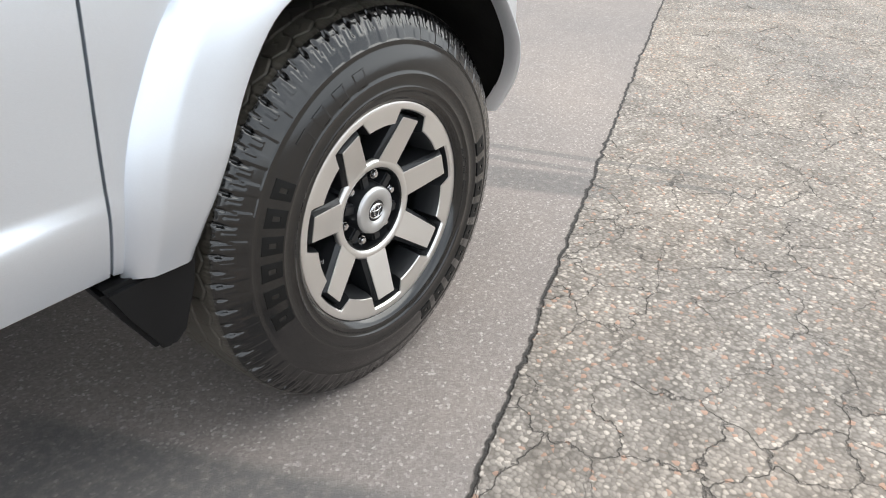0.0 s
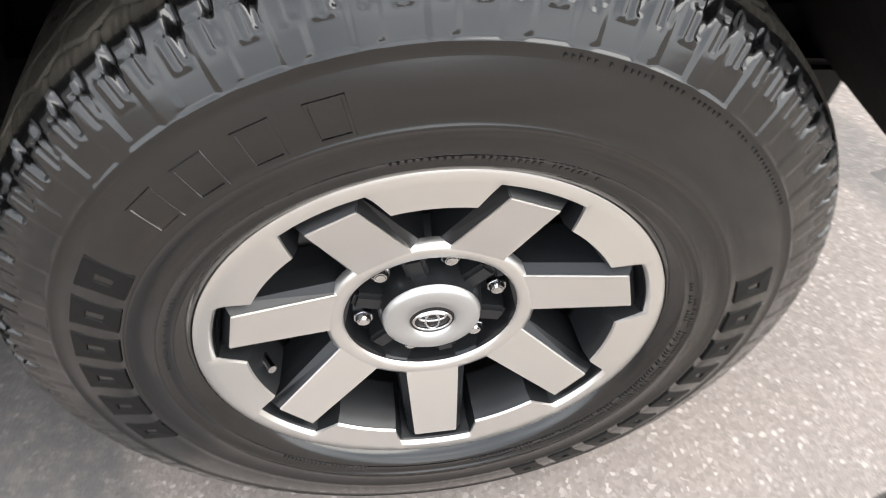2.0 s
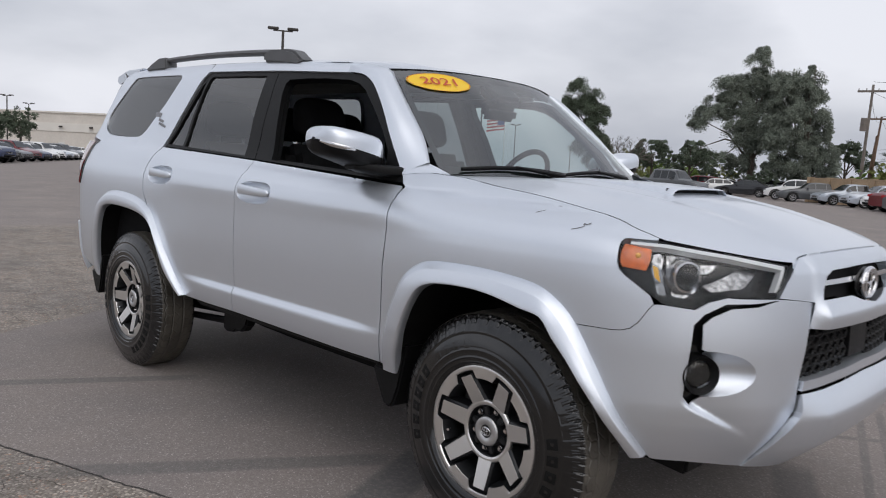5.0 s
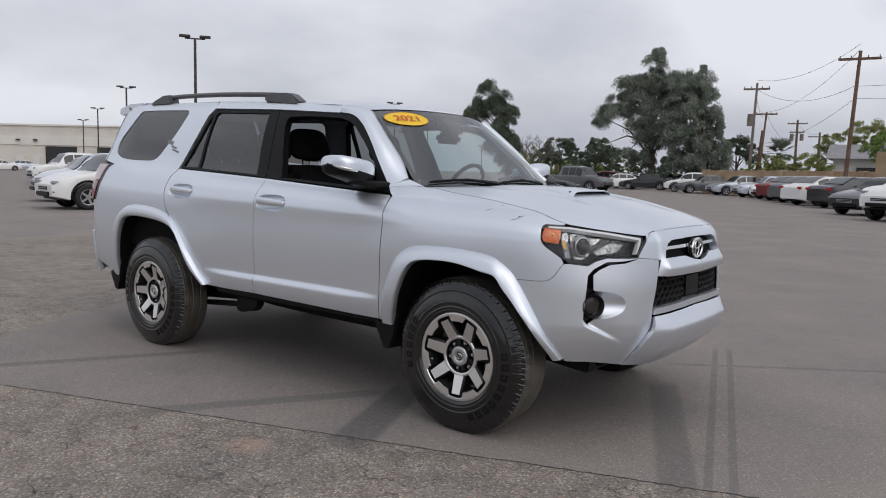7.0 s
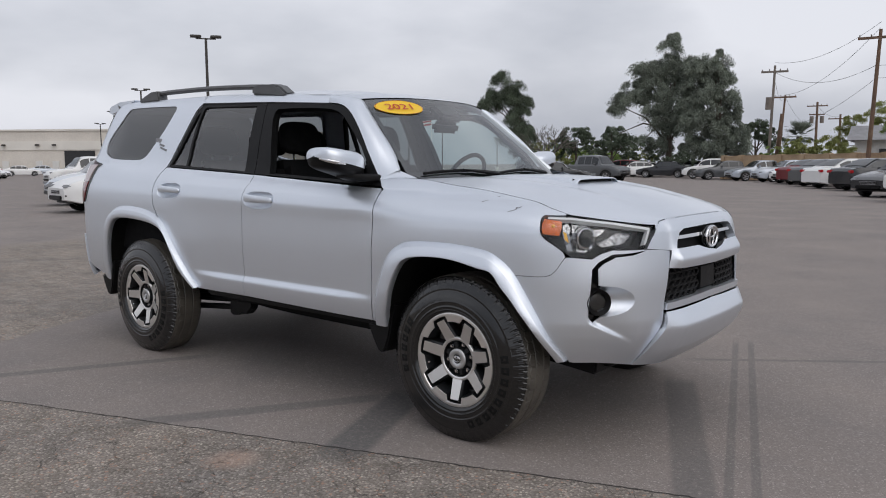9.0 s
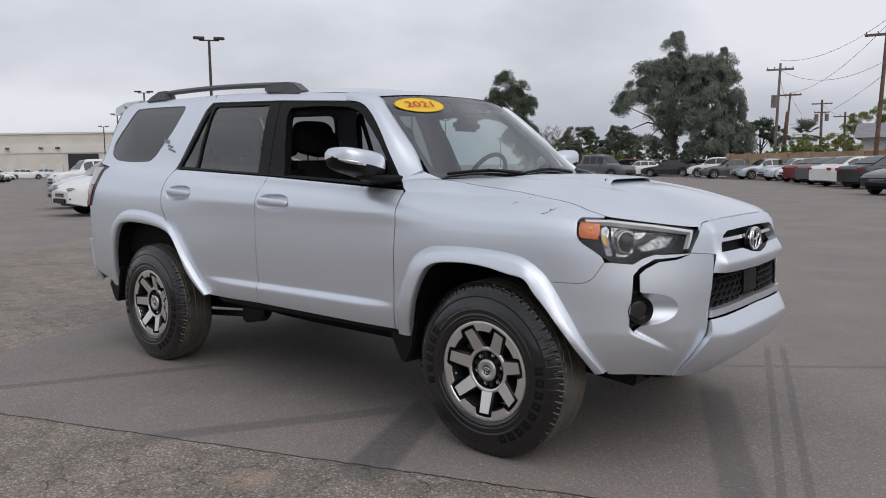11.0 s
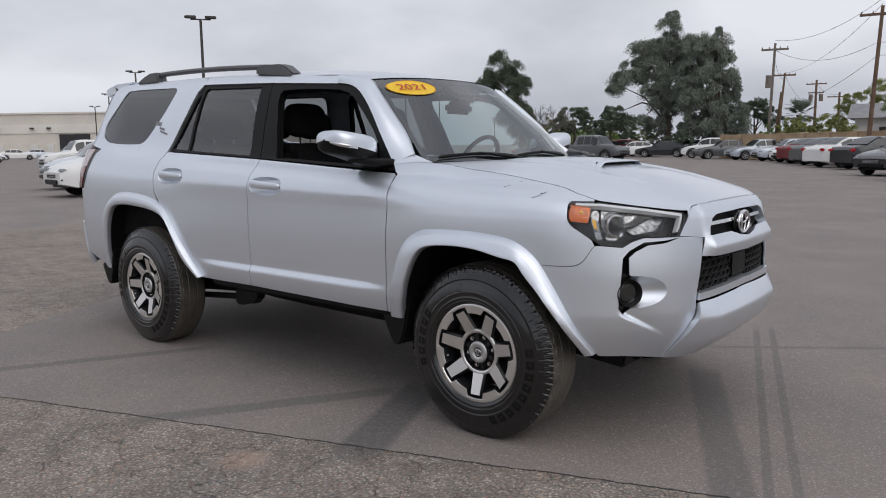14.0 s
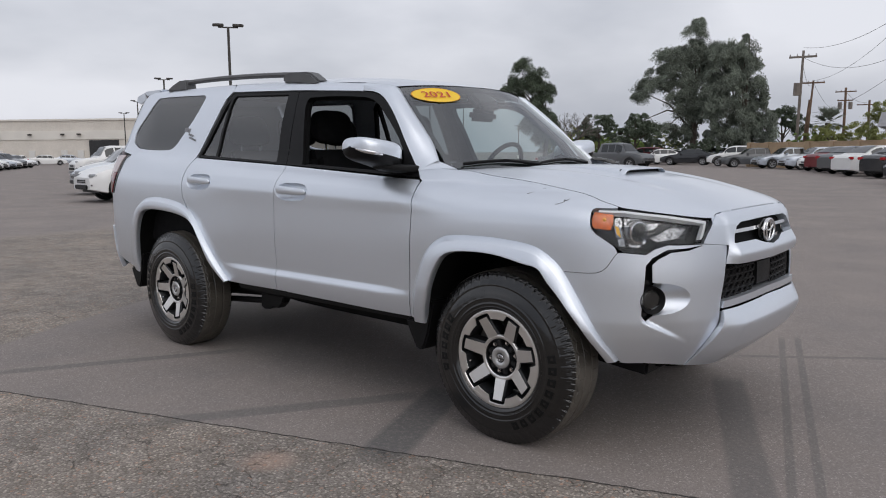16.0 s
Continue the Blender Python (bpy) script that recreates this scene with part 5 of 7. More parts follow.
    a = i * m + j
    b = ((i + 1) % N) * m + j
    return v, np.stack([a, a + 1, b + 1, b], -1).reshape(-1, 4)


def wheel(spin):
    w = thing("wheel", "", "")
    w.parent = suv
    v, q = tyre_mesh()
    me = bpy.data.meshes.new("tyre")
    me.from_pydata(v.tolist(), [], q.tolist())
    me.polygons.foreach_set("use_smooth", [True] * len(me.polygons))
    tyre = put("tyre", me, RUBBER, w, "black all-terrain tyre with dusty zigzag tread")
    # raised sidewall characters, as plain rings and bars
    for angles, r0, r1, stroke, half in (((196.2, 186.2, 176.6, 167.5, 158.6, 149.5), 0.280, 0.318, 0.0115, 0.054), ((132.4, 123.2, 113.4, 103.6), 0.282, 0.312, 0.0024, 0.046), ((10.0, 0.2, -9.6, -19.4, -29.2, -39.0, -48.8, -58.6, -68.4), 0.284, 0.319, 0.0115, 0.055)):
        for a in angles:
            bm = bmesh.new()
            raised_frame(bm, radians(a), half, r0, r1, stroke, 0.0014 if stroke > 0.005 else 0.0010)
            part("sidewall_mark", bm, LETTER if stroke > 0.005 else RUBBER, tyre, "raised plain sidewall mark")
    bm = bmesh.new()
    rs = random.Random(5)
    for lo, hi, rr, step in ((-80, 16, 0.2432, 1.15), (-78, 10, 0.2476, 0.9), (150, 176, 0.2440, 1.2), (60, 98, 0.2440, 1.3), (226, 252, 0.2440, 1.2), (28, 76, 0.3292, 1.0)):
        a = lo
        while a < hi:
            if rs.random() < 0.8:
                t, h = radians(a), rs.uniform(0.0011, 0.0019)
                box(bm, (rr * math.cos(t), -wall_out(rr) - 0.0001, rr * math.sin(t)), (h * 2, 0.0012, 0.0022), Matrix.Rotation(-t, 4, "Y"))
            a += step
    tagged(part("sidewall_print", bm, RUBBER, tyre, "fine raised print on the sidewall"), "fine raised print on the sidewall", kind="stuff")
    rim = thing("rim", "machined alloy rim with dark pockets", "")
    rim.parent = w
    v, q = ring_mesh([(0.203, -0.114), (0.198, -0.09), (0.190, -0.05), (0.186, 0.03), (0.20, 0.10), (0.218, 0.112)], 64, False)
    put("barrel", mesh_from("barrel", v, q), WHEEL_DARK, rim, "dark rim barrel")
    step = 2 * math.pi / 7
    for k in range(7):
        a = -math.pi / 2 + step * k
        # machined spoke face on a dark chamfered body
        r0, r1, h0, h1, y0, y1 = 0.094, 0.1905, 0.0285, 0.0240, -0.0900, -0.1170
        for nm, rings, material in (("spoke_face", ((0.0, 0.0), (0.0, 0.003)), MACHINED), ("spoke_body", ((-0.0004, 0.0012), (0.0062, 0.0100), (0.0085, 0.030), (0.0105, 0.055)), WHEEL_DARK)):
            bm = bmesh.new()
            loops = []
            for grow, deep in rings:
                n_ = 0.012 if nm == "spoke_body" else 0.0
                loops.append([bm.verts.new((r, y + deep, w_)) for r, w_, y in ((r0 - n_, -h0 - grow * 1.5, y0 + 0.28 * n_), (r1 + grow, -h1 - grow, y1), (r1 + grow, h1 + grow, y1), (r0 - n_, h0 + grow * 1.5, y0 + 0.28 * n_))])
            bm.faces.new(loops[0])
            bm.faces.new(loops[-1][::-1])
            for p, q in zip(loops[:-1], loops[1:]):
                for e in range(4):
                    bm.faces.new((p[e], p[(e + 1) % 4], q[(e + 1) % 4], q[e]))
            bmesh.ops.rotate(bm, verts=bm.verts, cent=(0, 0, 0), matrix=Matrix.Rotation(-a, 3, "Y"))
            bmesh.ops.recalc_face_normals(bm, faces=bm.faces)
            part(nm, bm, material, rim, bevel=0.0008)
        # machined outer segment between two spokes
        bm = bmesh.new()
        lo, hi = a + 0.195, a + step - 0.195
        rows = []
        for t in np.linspace(a, a + step, 57):
            f = min(1, max(0, (min(t - lo, hi - t)) / 0.06))
            ri = 0.2055 - 0.0265 * f
            rows.append([(r * math.cos(t), y, r * math.sin(t)) for r, y in ((ri - 0.010, -0.060), (ri - 0.005, -0.104), (ri, -0.1160), (ri + 0.0012, -0.1185), (0.2085, -0.1205), (0.2185, -0.1215), (0.2222, -0.1200), (0.2236, -0.113))])
        v, q = loft(rows)
        bm.from_mesh(mesh_from("seg", v, q))
        bmesh.ops.recalc_face_normals(bm, faces=bm.faces)
        ob = part("rim_segment", bm, MACHINED, rim, smooth=True)
        ob.data.materials.append(WHEEL_DARK)
        for p in ob.data.polygons:
            if all(ob.data.vertices[i].co.y > -0.1170 for i in p.vertices):
                p.material_index = 1
    v, q = ring_mesh([(0.0, -0.058), (0.078, -0.058), (0.0835, -0.064), (0.0855, -0.080), (0.0868, -0.0880), (0.0905, -0.086), (0.104, -0.05)], 64, False)
    put("hub", mesh_from("hub", v, q), WHEEL_DARK, rim, "dark wheel hub")
    v, q = ring_mesh([(0.0862, -0.0870), (0.0885, -0.0905), (0.0985, -0.0912), (0.1035, -0.0895), (0.1055, -0.080)], 64, False)
    put("hub_ring", mesh_from("hr", v, q), MACHINED, rim)
    v, q = ring_mesh([(0.022, -0.0935), (0.024, -0.0975), (0.044, -0.0965), (0.0475, -0.0945), (0.0495, -0.088)], 48, False)
    cap = put("centre_cap", mesh_from("cap", v, q), SATIN, rim, "satin silver centre cap")
    v, q = ring_mesh([(0.0495, -0.090), (0.052, -0.080), (0.054, -0.058)], 48, False)
    put("cap_skirt", mesh_from("cs", v, q), WHEEL_DARK, cap, "dark cap skirt")
    v, q = ring_mesh([(0.0, -0.0950), (0.019, -0.0948), (0.0232, -0.0935)], 32, False)
    put("cap_badge", mesh_from("cb", v, q), GLOSS_BLACK, cap)
    for rx, rz, up in ((0.0185, 0.0145, 0.0), (0.0065, 0.0125, 0.0), (0.013, 0.0055, 0.006)):
        rows = []
        for t in np.linspace(0, 2 * math.pi, 25):
            rows.append([((rx + 0.0013 * math.cos(b)) * math.cos(t), -0.0957 - 0.0016 * math.sin(b), up + (rz + 0.0013 * math.cos(b)) * math.sin(t)) for b in np.linspace(0, 2 * math.pi, 7)])
        v, q = loft(rows)
        put("cap_mark", mesh_from("cm", v, q), CHROME, cap, "plain chrome oval")
    for k in range(6):
        a = radians(12.5 + 60 * k)
        bm = bmesh.new()
        x, z = 0.0690 * math.cos(a), 0.0690 * math.sin(a)
        tube(bm, (x, -0.056, z), (x, -0.0735, z), 0.0112, 0.0105, 6)
        tube(bm, (x, -0.0735, z), (x, -0.0785, z), 0.0085, 0.006, 12)
        part("lug_nut", bm, CHROME, rim, "chrome lug nut", bevel=0.001)
        bm = bmesh.new()
        box(bm, (0.062 * math.cos(a + 0.52), -0.068, 0.062 * math.sin(a + 0.52)), (0.034, 0.028, 0.022), Matrix.Rotation(-(a + 0.52), 4, "Y"))
        part("cap_rib", bm, WHEEL_DARK, rim, bevel=0.004)
    bm = bmesh.new()
    a = radians(-167)
    tube(bm, (0.183 * math.cos(a), -0.075, 0.183 * math.sin(a)), (0.165 * math.cos(a), -0.108, 0.165 * math.sin(a)), 0.0055, 0.0045, 10)
    part("valve", bm, CHROME, rim, "tyre valve")
    v, q = ring_mesh([(0.0, -0.005), (0.165, -0.005), (0.168, 0.0), (0.168, 0.02)], 48, False)
    put("brake_disc", mesh_from("bd", v, q), STEEL, w, "grey brake disc")
    bm = bmesh.new()
    box(bm, (-0.12, -0.012, 0.075), (0.07, 0.05, 0.13), Matrix.Rotation(radians(28), 4, "Y"))
    part("brake_caliper", bm, STEEL, w, "grey brake caliper", bevel=0.008)
    rim.rotation_euler = (0, radians(-spin), 0)
    return w


w0 = wheel(0.0)
w0.location = (0, -0.8025, 0.385)
for x, y, turn in ((-2.789, -0.8025, 0), (0, 0.8025, 180), (-2.789, 0.8025, 180)):
    c = copy_thing(w0, pose(x, y, 0.385, 0, 0, turn))
    for ch in c.children:
        if x < -1 and ch.name.startswith("rim"):
            ch.rotation_euler = (0, radians(-12.9), 0)

# ---- ground ----
def ground_material():
    m = bpy.data.materials.new("worn_asphalt")
    m.use_nodes = True
    n, l = m.node_tree.nodes, m.node_tree.links
    p = n["Principled BSDF"]
    co = n.new("ShaderNodeTexCoord").outputs["Object"]

    def math_(op, a, b=None, c=None, clamp=False):
        q = n.new("ShaderNodeMath")
        q.operation, q.use_clamp = op, clamp
        for k, v in enumerate((a, b, c)):
            if v is None:
                continue
            if isinstance(v, (int, float)):
                q.inputs[k].default_value = v
            else:
                l.new(v, q.inputs[k])
        return q.outputs[0]

    def noise_(scale, detail=4.0, vec=None, rough=0.55):
        q = n.new("ShaderNodeTexNoise")
        q.inputs["Scale"].default_value, q.inputs["Detail"].default_value, q.inputs["Roughness"].default_value = scale, detail, rough
        l.new(vec or co, q.inputs["Vector"])
        return q.outputs["Fac"], q.outputs["Color"]

    def ramp_(fac, stops):
        q = n.new("ShaderNodeValToRGB")
        el = q.color_ramp.elements
        while len(el) < len(stops):
            el.new(0.5)
        for e, (pos, c) in zip(el, stops):
            e.position, e.color = pos, (*c, 1) if len(c) == 3 else c
        l.new(fac, q.inputs["Fac"])
        return q.outputs["Color"]

    def mix_(f, a, b, blend="MIX"):
        q = n.new("ShaderNodeMix")
        q.data_type, q.blend_type = "RGBA", blend
        for key, v in (("Factor", f), ("A", a), ("B", b)):
            if isinstance(v, float):
                q.inputs[key].default_value = v
            elif isinstance(v, tuple):
                q.inputs[key].default_value = (*v, 1)
            else:
                l.new(v, q.inputs[key])
        return q.outputs["Result"]

    def span_(v, a, b):
        q = n.new("ShaderNodeMapRange")
        q.interpolation_type = "SMOOTHSTEP"
        q.inputs["From Min"].default_value, q.inputs["From Max"].default_value = a, b
        l.new(v, q.inputs["Value"])
        return q.outputs["Result"]

    sep = n.new("ShaderNodeSeparateXYZ")
    l.new(co, sep.inputs[0])
    X, Y = sep.outputs["X"], sep.outputs["Y"]
    wob = math_("MULTIPLY_ADD", noise_(2.6, 6.0)[0], 0.05, -0.025)
    # the edge between the smooth strip and the old coarse surface
    e1 = math_("ADD", math_("SUBTRACT", math_("MULTIPLY_ADD", X, 0.348, -1.207), Y), wob)
    e2 = math_("ADD", math_("SUBTRACT", math_("MULTIPLY_ADD", Y, -0.53, -4.62), X), math_("MULTIPLY", wob, 1.5))
    far = math_("ADD", X, 11.3)
    old = math_("MAXIMUM", span_(e1, -0.006, 0.006), math_("MULTIPLY", span_(e2, -0.02, 0.02), span_(far, -0.6, 0.6)))
    # coarse aggregate
    warp = n.new("ShaderNodeVectorMath")
    warp.operation = "MULTIPLY_ADD"
    l.new(noise_(34, 2.0)[1], warp.inputs[0])
    warp.inputs[1].default_value = (0.012, 0.012, 0.0)
    l.new(co, warp.inputs[2])
    vo = n.new("ShaderNodeTexVoronoi")
    vo.inputs["Scale"].default_value = 95
    l.new(warp.outputs[0], vo.inputs["Vector"])
    cell = n.new("ShaderNodeSeparateColor")
    l.new(vo.outputs["Color"], cell.inputs[0])
    big = noise_(1.1, 5.0)[0]
    stones = ramp_(cell.outputs[0], [(0.0, (0.205, 0.190, 0.178)), (0.55, (0.270, 0.252, 0.236)), (0.82, (0.335, 0.312, 0.290)), (1.0, (0.50, 0.465, 0.43))])
    stones = mix_(span_(vo.outputs["Distance"], 0.40, 0.85), stones, (0.165, 0.152, 0.140))
    stones = mix_(span_(cell.outputs[1], 0.955, 0.97), stones, (0.36, 0.25, 0.20))
    stones = mix_(1.0, stones, ramp_(big, [(0.3, (0.80, 0.79, 0.78)), (0.7, (1.15, 1.08, 1.00))]), "MULTIPLY")
    stones = mix_(1.0, stones, ramp_(noise_(5.5, 5.0)[0], [(0.35, (0.84, 0.82, 0.80)), (0.62, (1.08, 1.07, 1.06))]), "MULTIPLY")
    # crocodile cracks
    cw = n.new("ShaderNodeVectorMath")
    cw.operation = "MULTIPLY_ADD"
    l.new(noise_(9, 5.0)[1], cw.inputs[0])
    cw.inputs[1].default_value = (0.16, 0.16, 0.0)
    l.new(co, cw.inputs[2])
    cr = n.new("ShaderNodeTexVoronoi")
    cr.feature = "DISTANCE_TO_EDGE"
    cr.inputs["Scale"].default_value = 5.2
    l.new(cw.outputs[0], cr.inputs["Vector"])
    crack = math_("SUBTRACT", 1.0, span_(cr.outputs["Distance"], 0.001, 0.013))
    crack = math_("MULTIPLY", crack, span_(noise_(2.6, 3.0)[0], 0.36, 0.56))
    crack = math_("MULTIPLY", math_("MULTIPLY", crack, old), 0.62)
    # the smooth strip: fine grain with a few light stones
    vf = n.new("ShaderNodeTexVoronoi")
    vf.inputs["Scale"].default_value = 170
    l.new(co, vf.inputs["Vector"])
    fc = n.new("ShaderNodeSeparateColor")
    l.new(vf.outputs["Color"], fc.inputs[0])
    fine = ramp_(fc.outputs[0], [(0.0, (0.208, 0.188, 0.175)), (0.7, (0.254, 0.232, 0.217)), (0.93, (0.288, 0.266, 0.250)), (1.0, (0.43, 0.40, 0.375))])
    patch = noise_(0.75, 6.0, rough=0.62)[0]
    fine = mix_(1.0, fine, ramp_(patch, [(0.28, (0.80, 0.79, 0.81)), (0.72, (1.12, 1.056, 1.02))]), "MULTIPLY")
    base = mix_(old, fine, stones)

    def strip_(x0, y0, x1, y1, w, soft=0.4):
        dx, dy = x1 - x0, y1 - y0
        ln = math.hypot(dx, dy)
        dx, dy = dx / ln, dy / ln
        across = math_("ABSOLUTE", math_("ADD", math_("MULTIPLY_ADD", X, -dy, x0 * dy - y0 * dx), math_("MULTIPLY", Y, dx)))
        along = math_("ADD", math_("MULTIPLY_ADD", X, dx, -x0 * dx - y0 * dy), math_("MULTIPLY", Y, dy))
        side = math_("SUBTRACT", 1.0, span_(across, w * (1 - soft), w))
        ends = math_("MULTIPLY", span_(along, 0.0, 0.25), math_("SUBTRACT", 1.0, span_(along, ln - 0.25, ln)))
        return math_("MULTIPLY", side, ends)

    grit = math_("MULTIPLY_ADD", span_(noise_(40, 5.0)[0], 0.25, 0.62), 0.45, 0.5)
    marks = None
    for args in ((-1.50, -1.88, -0.66, -0.55, 0.075), (-0.24, -1.50, -0.72, -0.36, 0.135), (-3.05, -2.10, -2.25, -0.65, 0.06), (1.42, -1.37, 0.32, 2.01, 0.024), (1.50, -1.28, 0.41, 2.06, 0.024), (1.21, -1.03, 0.38, 0.81, 0.104), (0.2, 1.14, 3.0, 3.1, 0.032)):
        q = math_("MULTIPLY", strip_(*args), 0.7 if args[4] < 0.04 else 0.85 if args[4] < 0.12 else 1.25)
        marks = q if marks is None else math_("MAXIMUM", marks, q)
    marks = math_("MULTIPLY", math_("MULTIPLY", marks, grit), 0.70)
    base = mix_(marks, base, (0.10, 0.099, 0.099))
    # pale reddish patch in the old surface
    spot = n.new("ShaderNodeVectorMath")
    spot.operation = "DISTANCE"
    l.new(co, spot.inputs[0])
    spot.inputs[1].default_value = (-0.62, -1.72, 0)
    red = math_("MULTIPLY", math_("SUBTRACT", 1.0, span_(math_("ADD", spot.outputs["Value"], math_("MULTIPLY", wob, 1.2)), 0.03, 0.16)), 0.45)
    base = mix_(red, base, (0.44, 0.30, 0.23))
    # the open joint along the edge
    joint = math_("SUBTRACT", 1.0, span_(math_("ABSOLUTE", math_("ADD", e1, math_("MULTIPLY_ADD", noise_(18, 5.0)[0], 0.034, -0.017))), 0.002, 0.008))
    joint = math_("MULTIPLY", joint, span_(noise_(7, 3.0)[0], 0.22, 0.36))
    gaps = math_("MAXIMUM", crack, joint)
    base = mix_(gaps, base, (0.045, 0.041, 0.038))
    l.new(base, p.inputs["Base Color"])
    p.inputs["Roughness"].default_value = 0.86
    p.inputs["Specular IOR Level"].default_value = 0.35
    h_old = math_("MULTIPLY", math_("SUBTRACT", 1.0, vo.outputs["Distance"]), 0.0034)
    h_fine = math_("MULTIPLY", noise_(240, 3.0)[0], 0.0022)
    hm = n.new("ShaderNodeMix")
    l.new(old, hm.inputs[0])
    l.new(h_fine, hm.inputs[2])
    l.new(h_old, hm.inputs[3])
    height = math_("SUBTRACT", hm.outputs[0], math_("MULTIPLY", gaps, 0.010))
    b = n.new("ShaderNodeBump")
    b.inputs["Strength"].default_value, b.inputs["Distance"].default_value = 0.9, 1.0
    l.new(height, b.inputs["Height"])
    l.new(b.outputs["Normal"], p.inputs["Normal"])
    return m


ASPHALT = ground_material()
marks_x = np.unique(np.concatenate([np.linspace(-6, 6, 61), [-2500, -1200, -600, -300, -150, -80, -40, -20, -10, 10, 20, 40, 80, 150, 300, 600, 1200, 2500]]))
gv = [(x, y, 0.0) for x in marks_x for y in marks_x]
k = len(marks_x)
gf = [(i * k + j, (i + 1) * k + j, (i + 1) * k + j + 1, i * k + j + 1) for i in range(k - 1) for j in range(k - 1)]
ground = put("ground", mesh_from("ground", gv, gf), ASPHALT)
tagged(ground, "worn grey-brown asphalt car park, smooth strip beside cracked coarse surface", "ground", kind="structure")

# ---- far surroundings ----
BARK = mat("grey_brown_bark", (0.10, 0.08, 0.065), 0.9, vary=0.3, scale=6, bump=0.6, bump_scale=30)
LEAF_GREY = mat("grey_green_leaves", (0.19, 0.215, 0.175), 0.8, vary=0.4, scale=0.6, spec=0.15)
LEAF_DARK = mat("dark_green_leaves", (0.105, 0.13, 0.092), 0.8, vary=0.4, scale=1.2, spec=0.15)
LEAF_BRIGHT = mat("fresh_green_leaves", (0.17, 0.25, 0.07), 0.7, vary=0.4, scale=1.5, spec=0.2)
LEAF_OLIVE = mat("olive_leaves", (0.23, 0.25, 0.09), 0.7, vary=0.3, scale=1.5, spec=0.2)
TWIG = mat("bare_twigs", (0.13, 0.115, 0.10), 0.9, vary=0.2)
STUCCO = mat("beige_stucco_wall", (0.68, 0.635, 0.57), 0.9, vary=0.05, scale=0.4, fine=0.05, fine_scale=4)
STUCCO_LIGHT = mat("pale_stucco_band", (0.74, 0.71, 0.65), 0.9, vary=0.04, scale=0.4)
ROLLER = mat("dark_dock_opening", (0.03, 0.03, 0.032), 0.7, vary=0.3)
DOOR_WHITE = mat("white_door_paint", (0.70, 0.69, 0.66), 0.6, vary=0.05)
BLOCK = mat("tan_block_wall", (0.42, 0.30, 0.19), 0.9, vary=0.12, scale=0.8, fine=0.12, fine_scale=9)
POLE_STEEL = mat("dark_brown_lamp_post", (0.05, 0.045, 0.04), 0.6, vary=0.2)
POLE_WOOD = mat("weathered_pole_wood", (0.15, 0.095, 0.065), 0.9, vary=0.25, scale=3)
POLE_GREY = mat("grey_pole_wood", (0.19, 0.165, 0.145), 0.9, vary=0.2, scale=3)
WIRE = mat("black_cable", (0.03, 0.03, 0.03), 0.7, vary=0.1)
ROOF_GREY = mat("grey_shingle_roof", (0.24, 0.24, 0.25), 0.9, vary=0.12, scale=2, fine=0.15, fine_scale=12)
HOUSE = mat("white_house_wall", (0.60, 0.59, 0.57), 0.9, vary=0.06)
FLAG_RED = mat("flag_red", (0.45, 0.05, 0.05), 0.8, vary=0.1)
FLAG_WHITE = mat("flag_white", (0.75, 0.75, 0.75), 0.8, vary=0.05)
FLAG_BLUE = mat("flag_blue", (0.03, 0.05, 0.2), 0.8, vary=0.1)
EYE = Vector((1.94, -3.53, 0.0))


def far_at(azimuth, distance, z=0.0):
    """A place by its bearing and distance from the end of the walk."""
    a = radians(azimuth)
    return Vector((EYE.x + distance * math.cos(a), EYE.y + distance * math.sin(a), z))


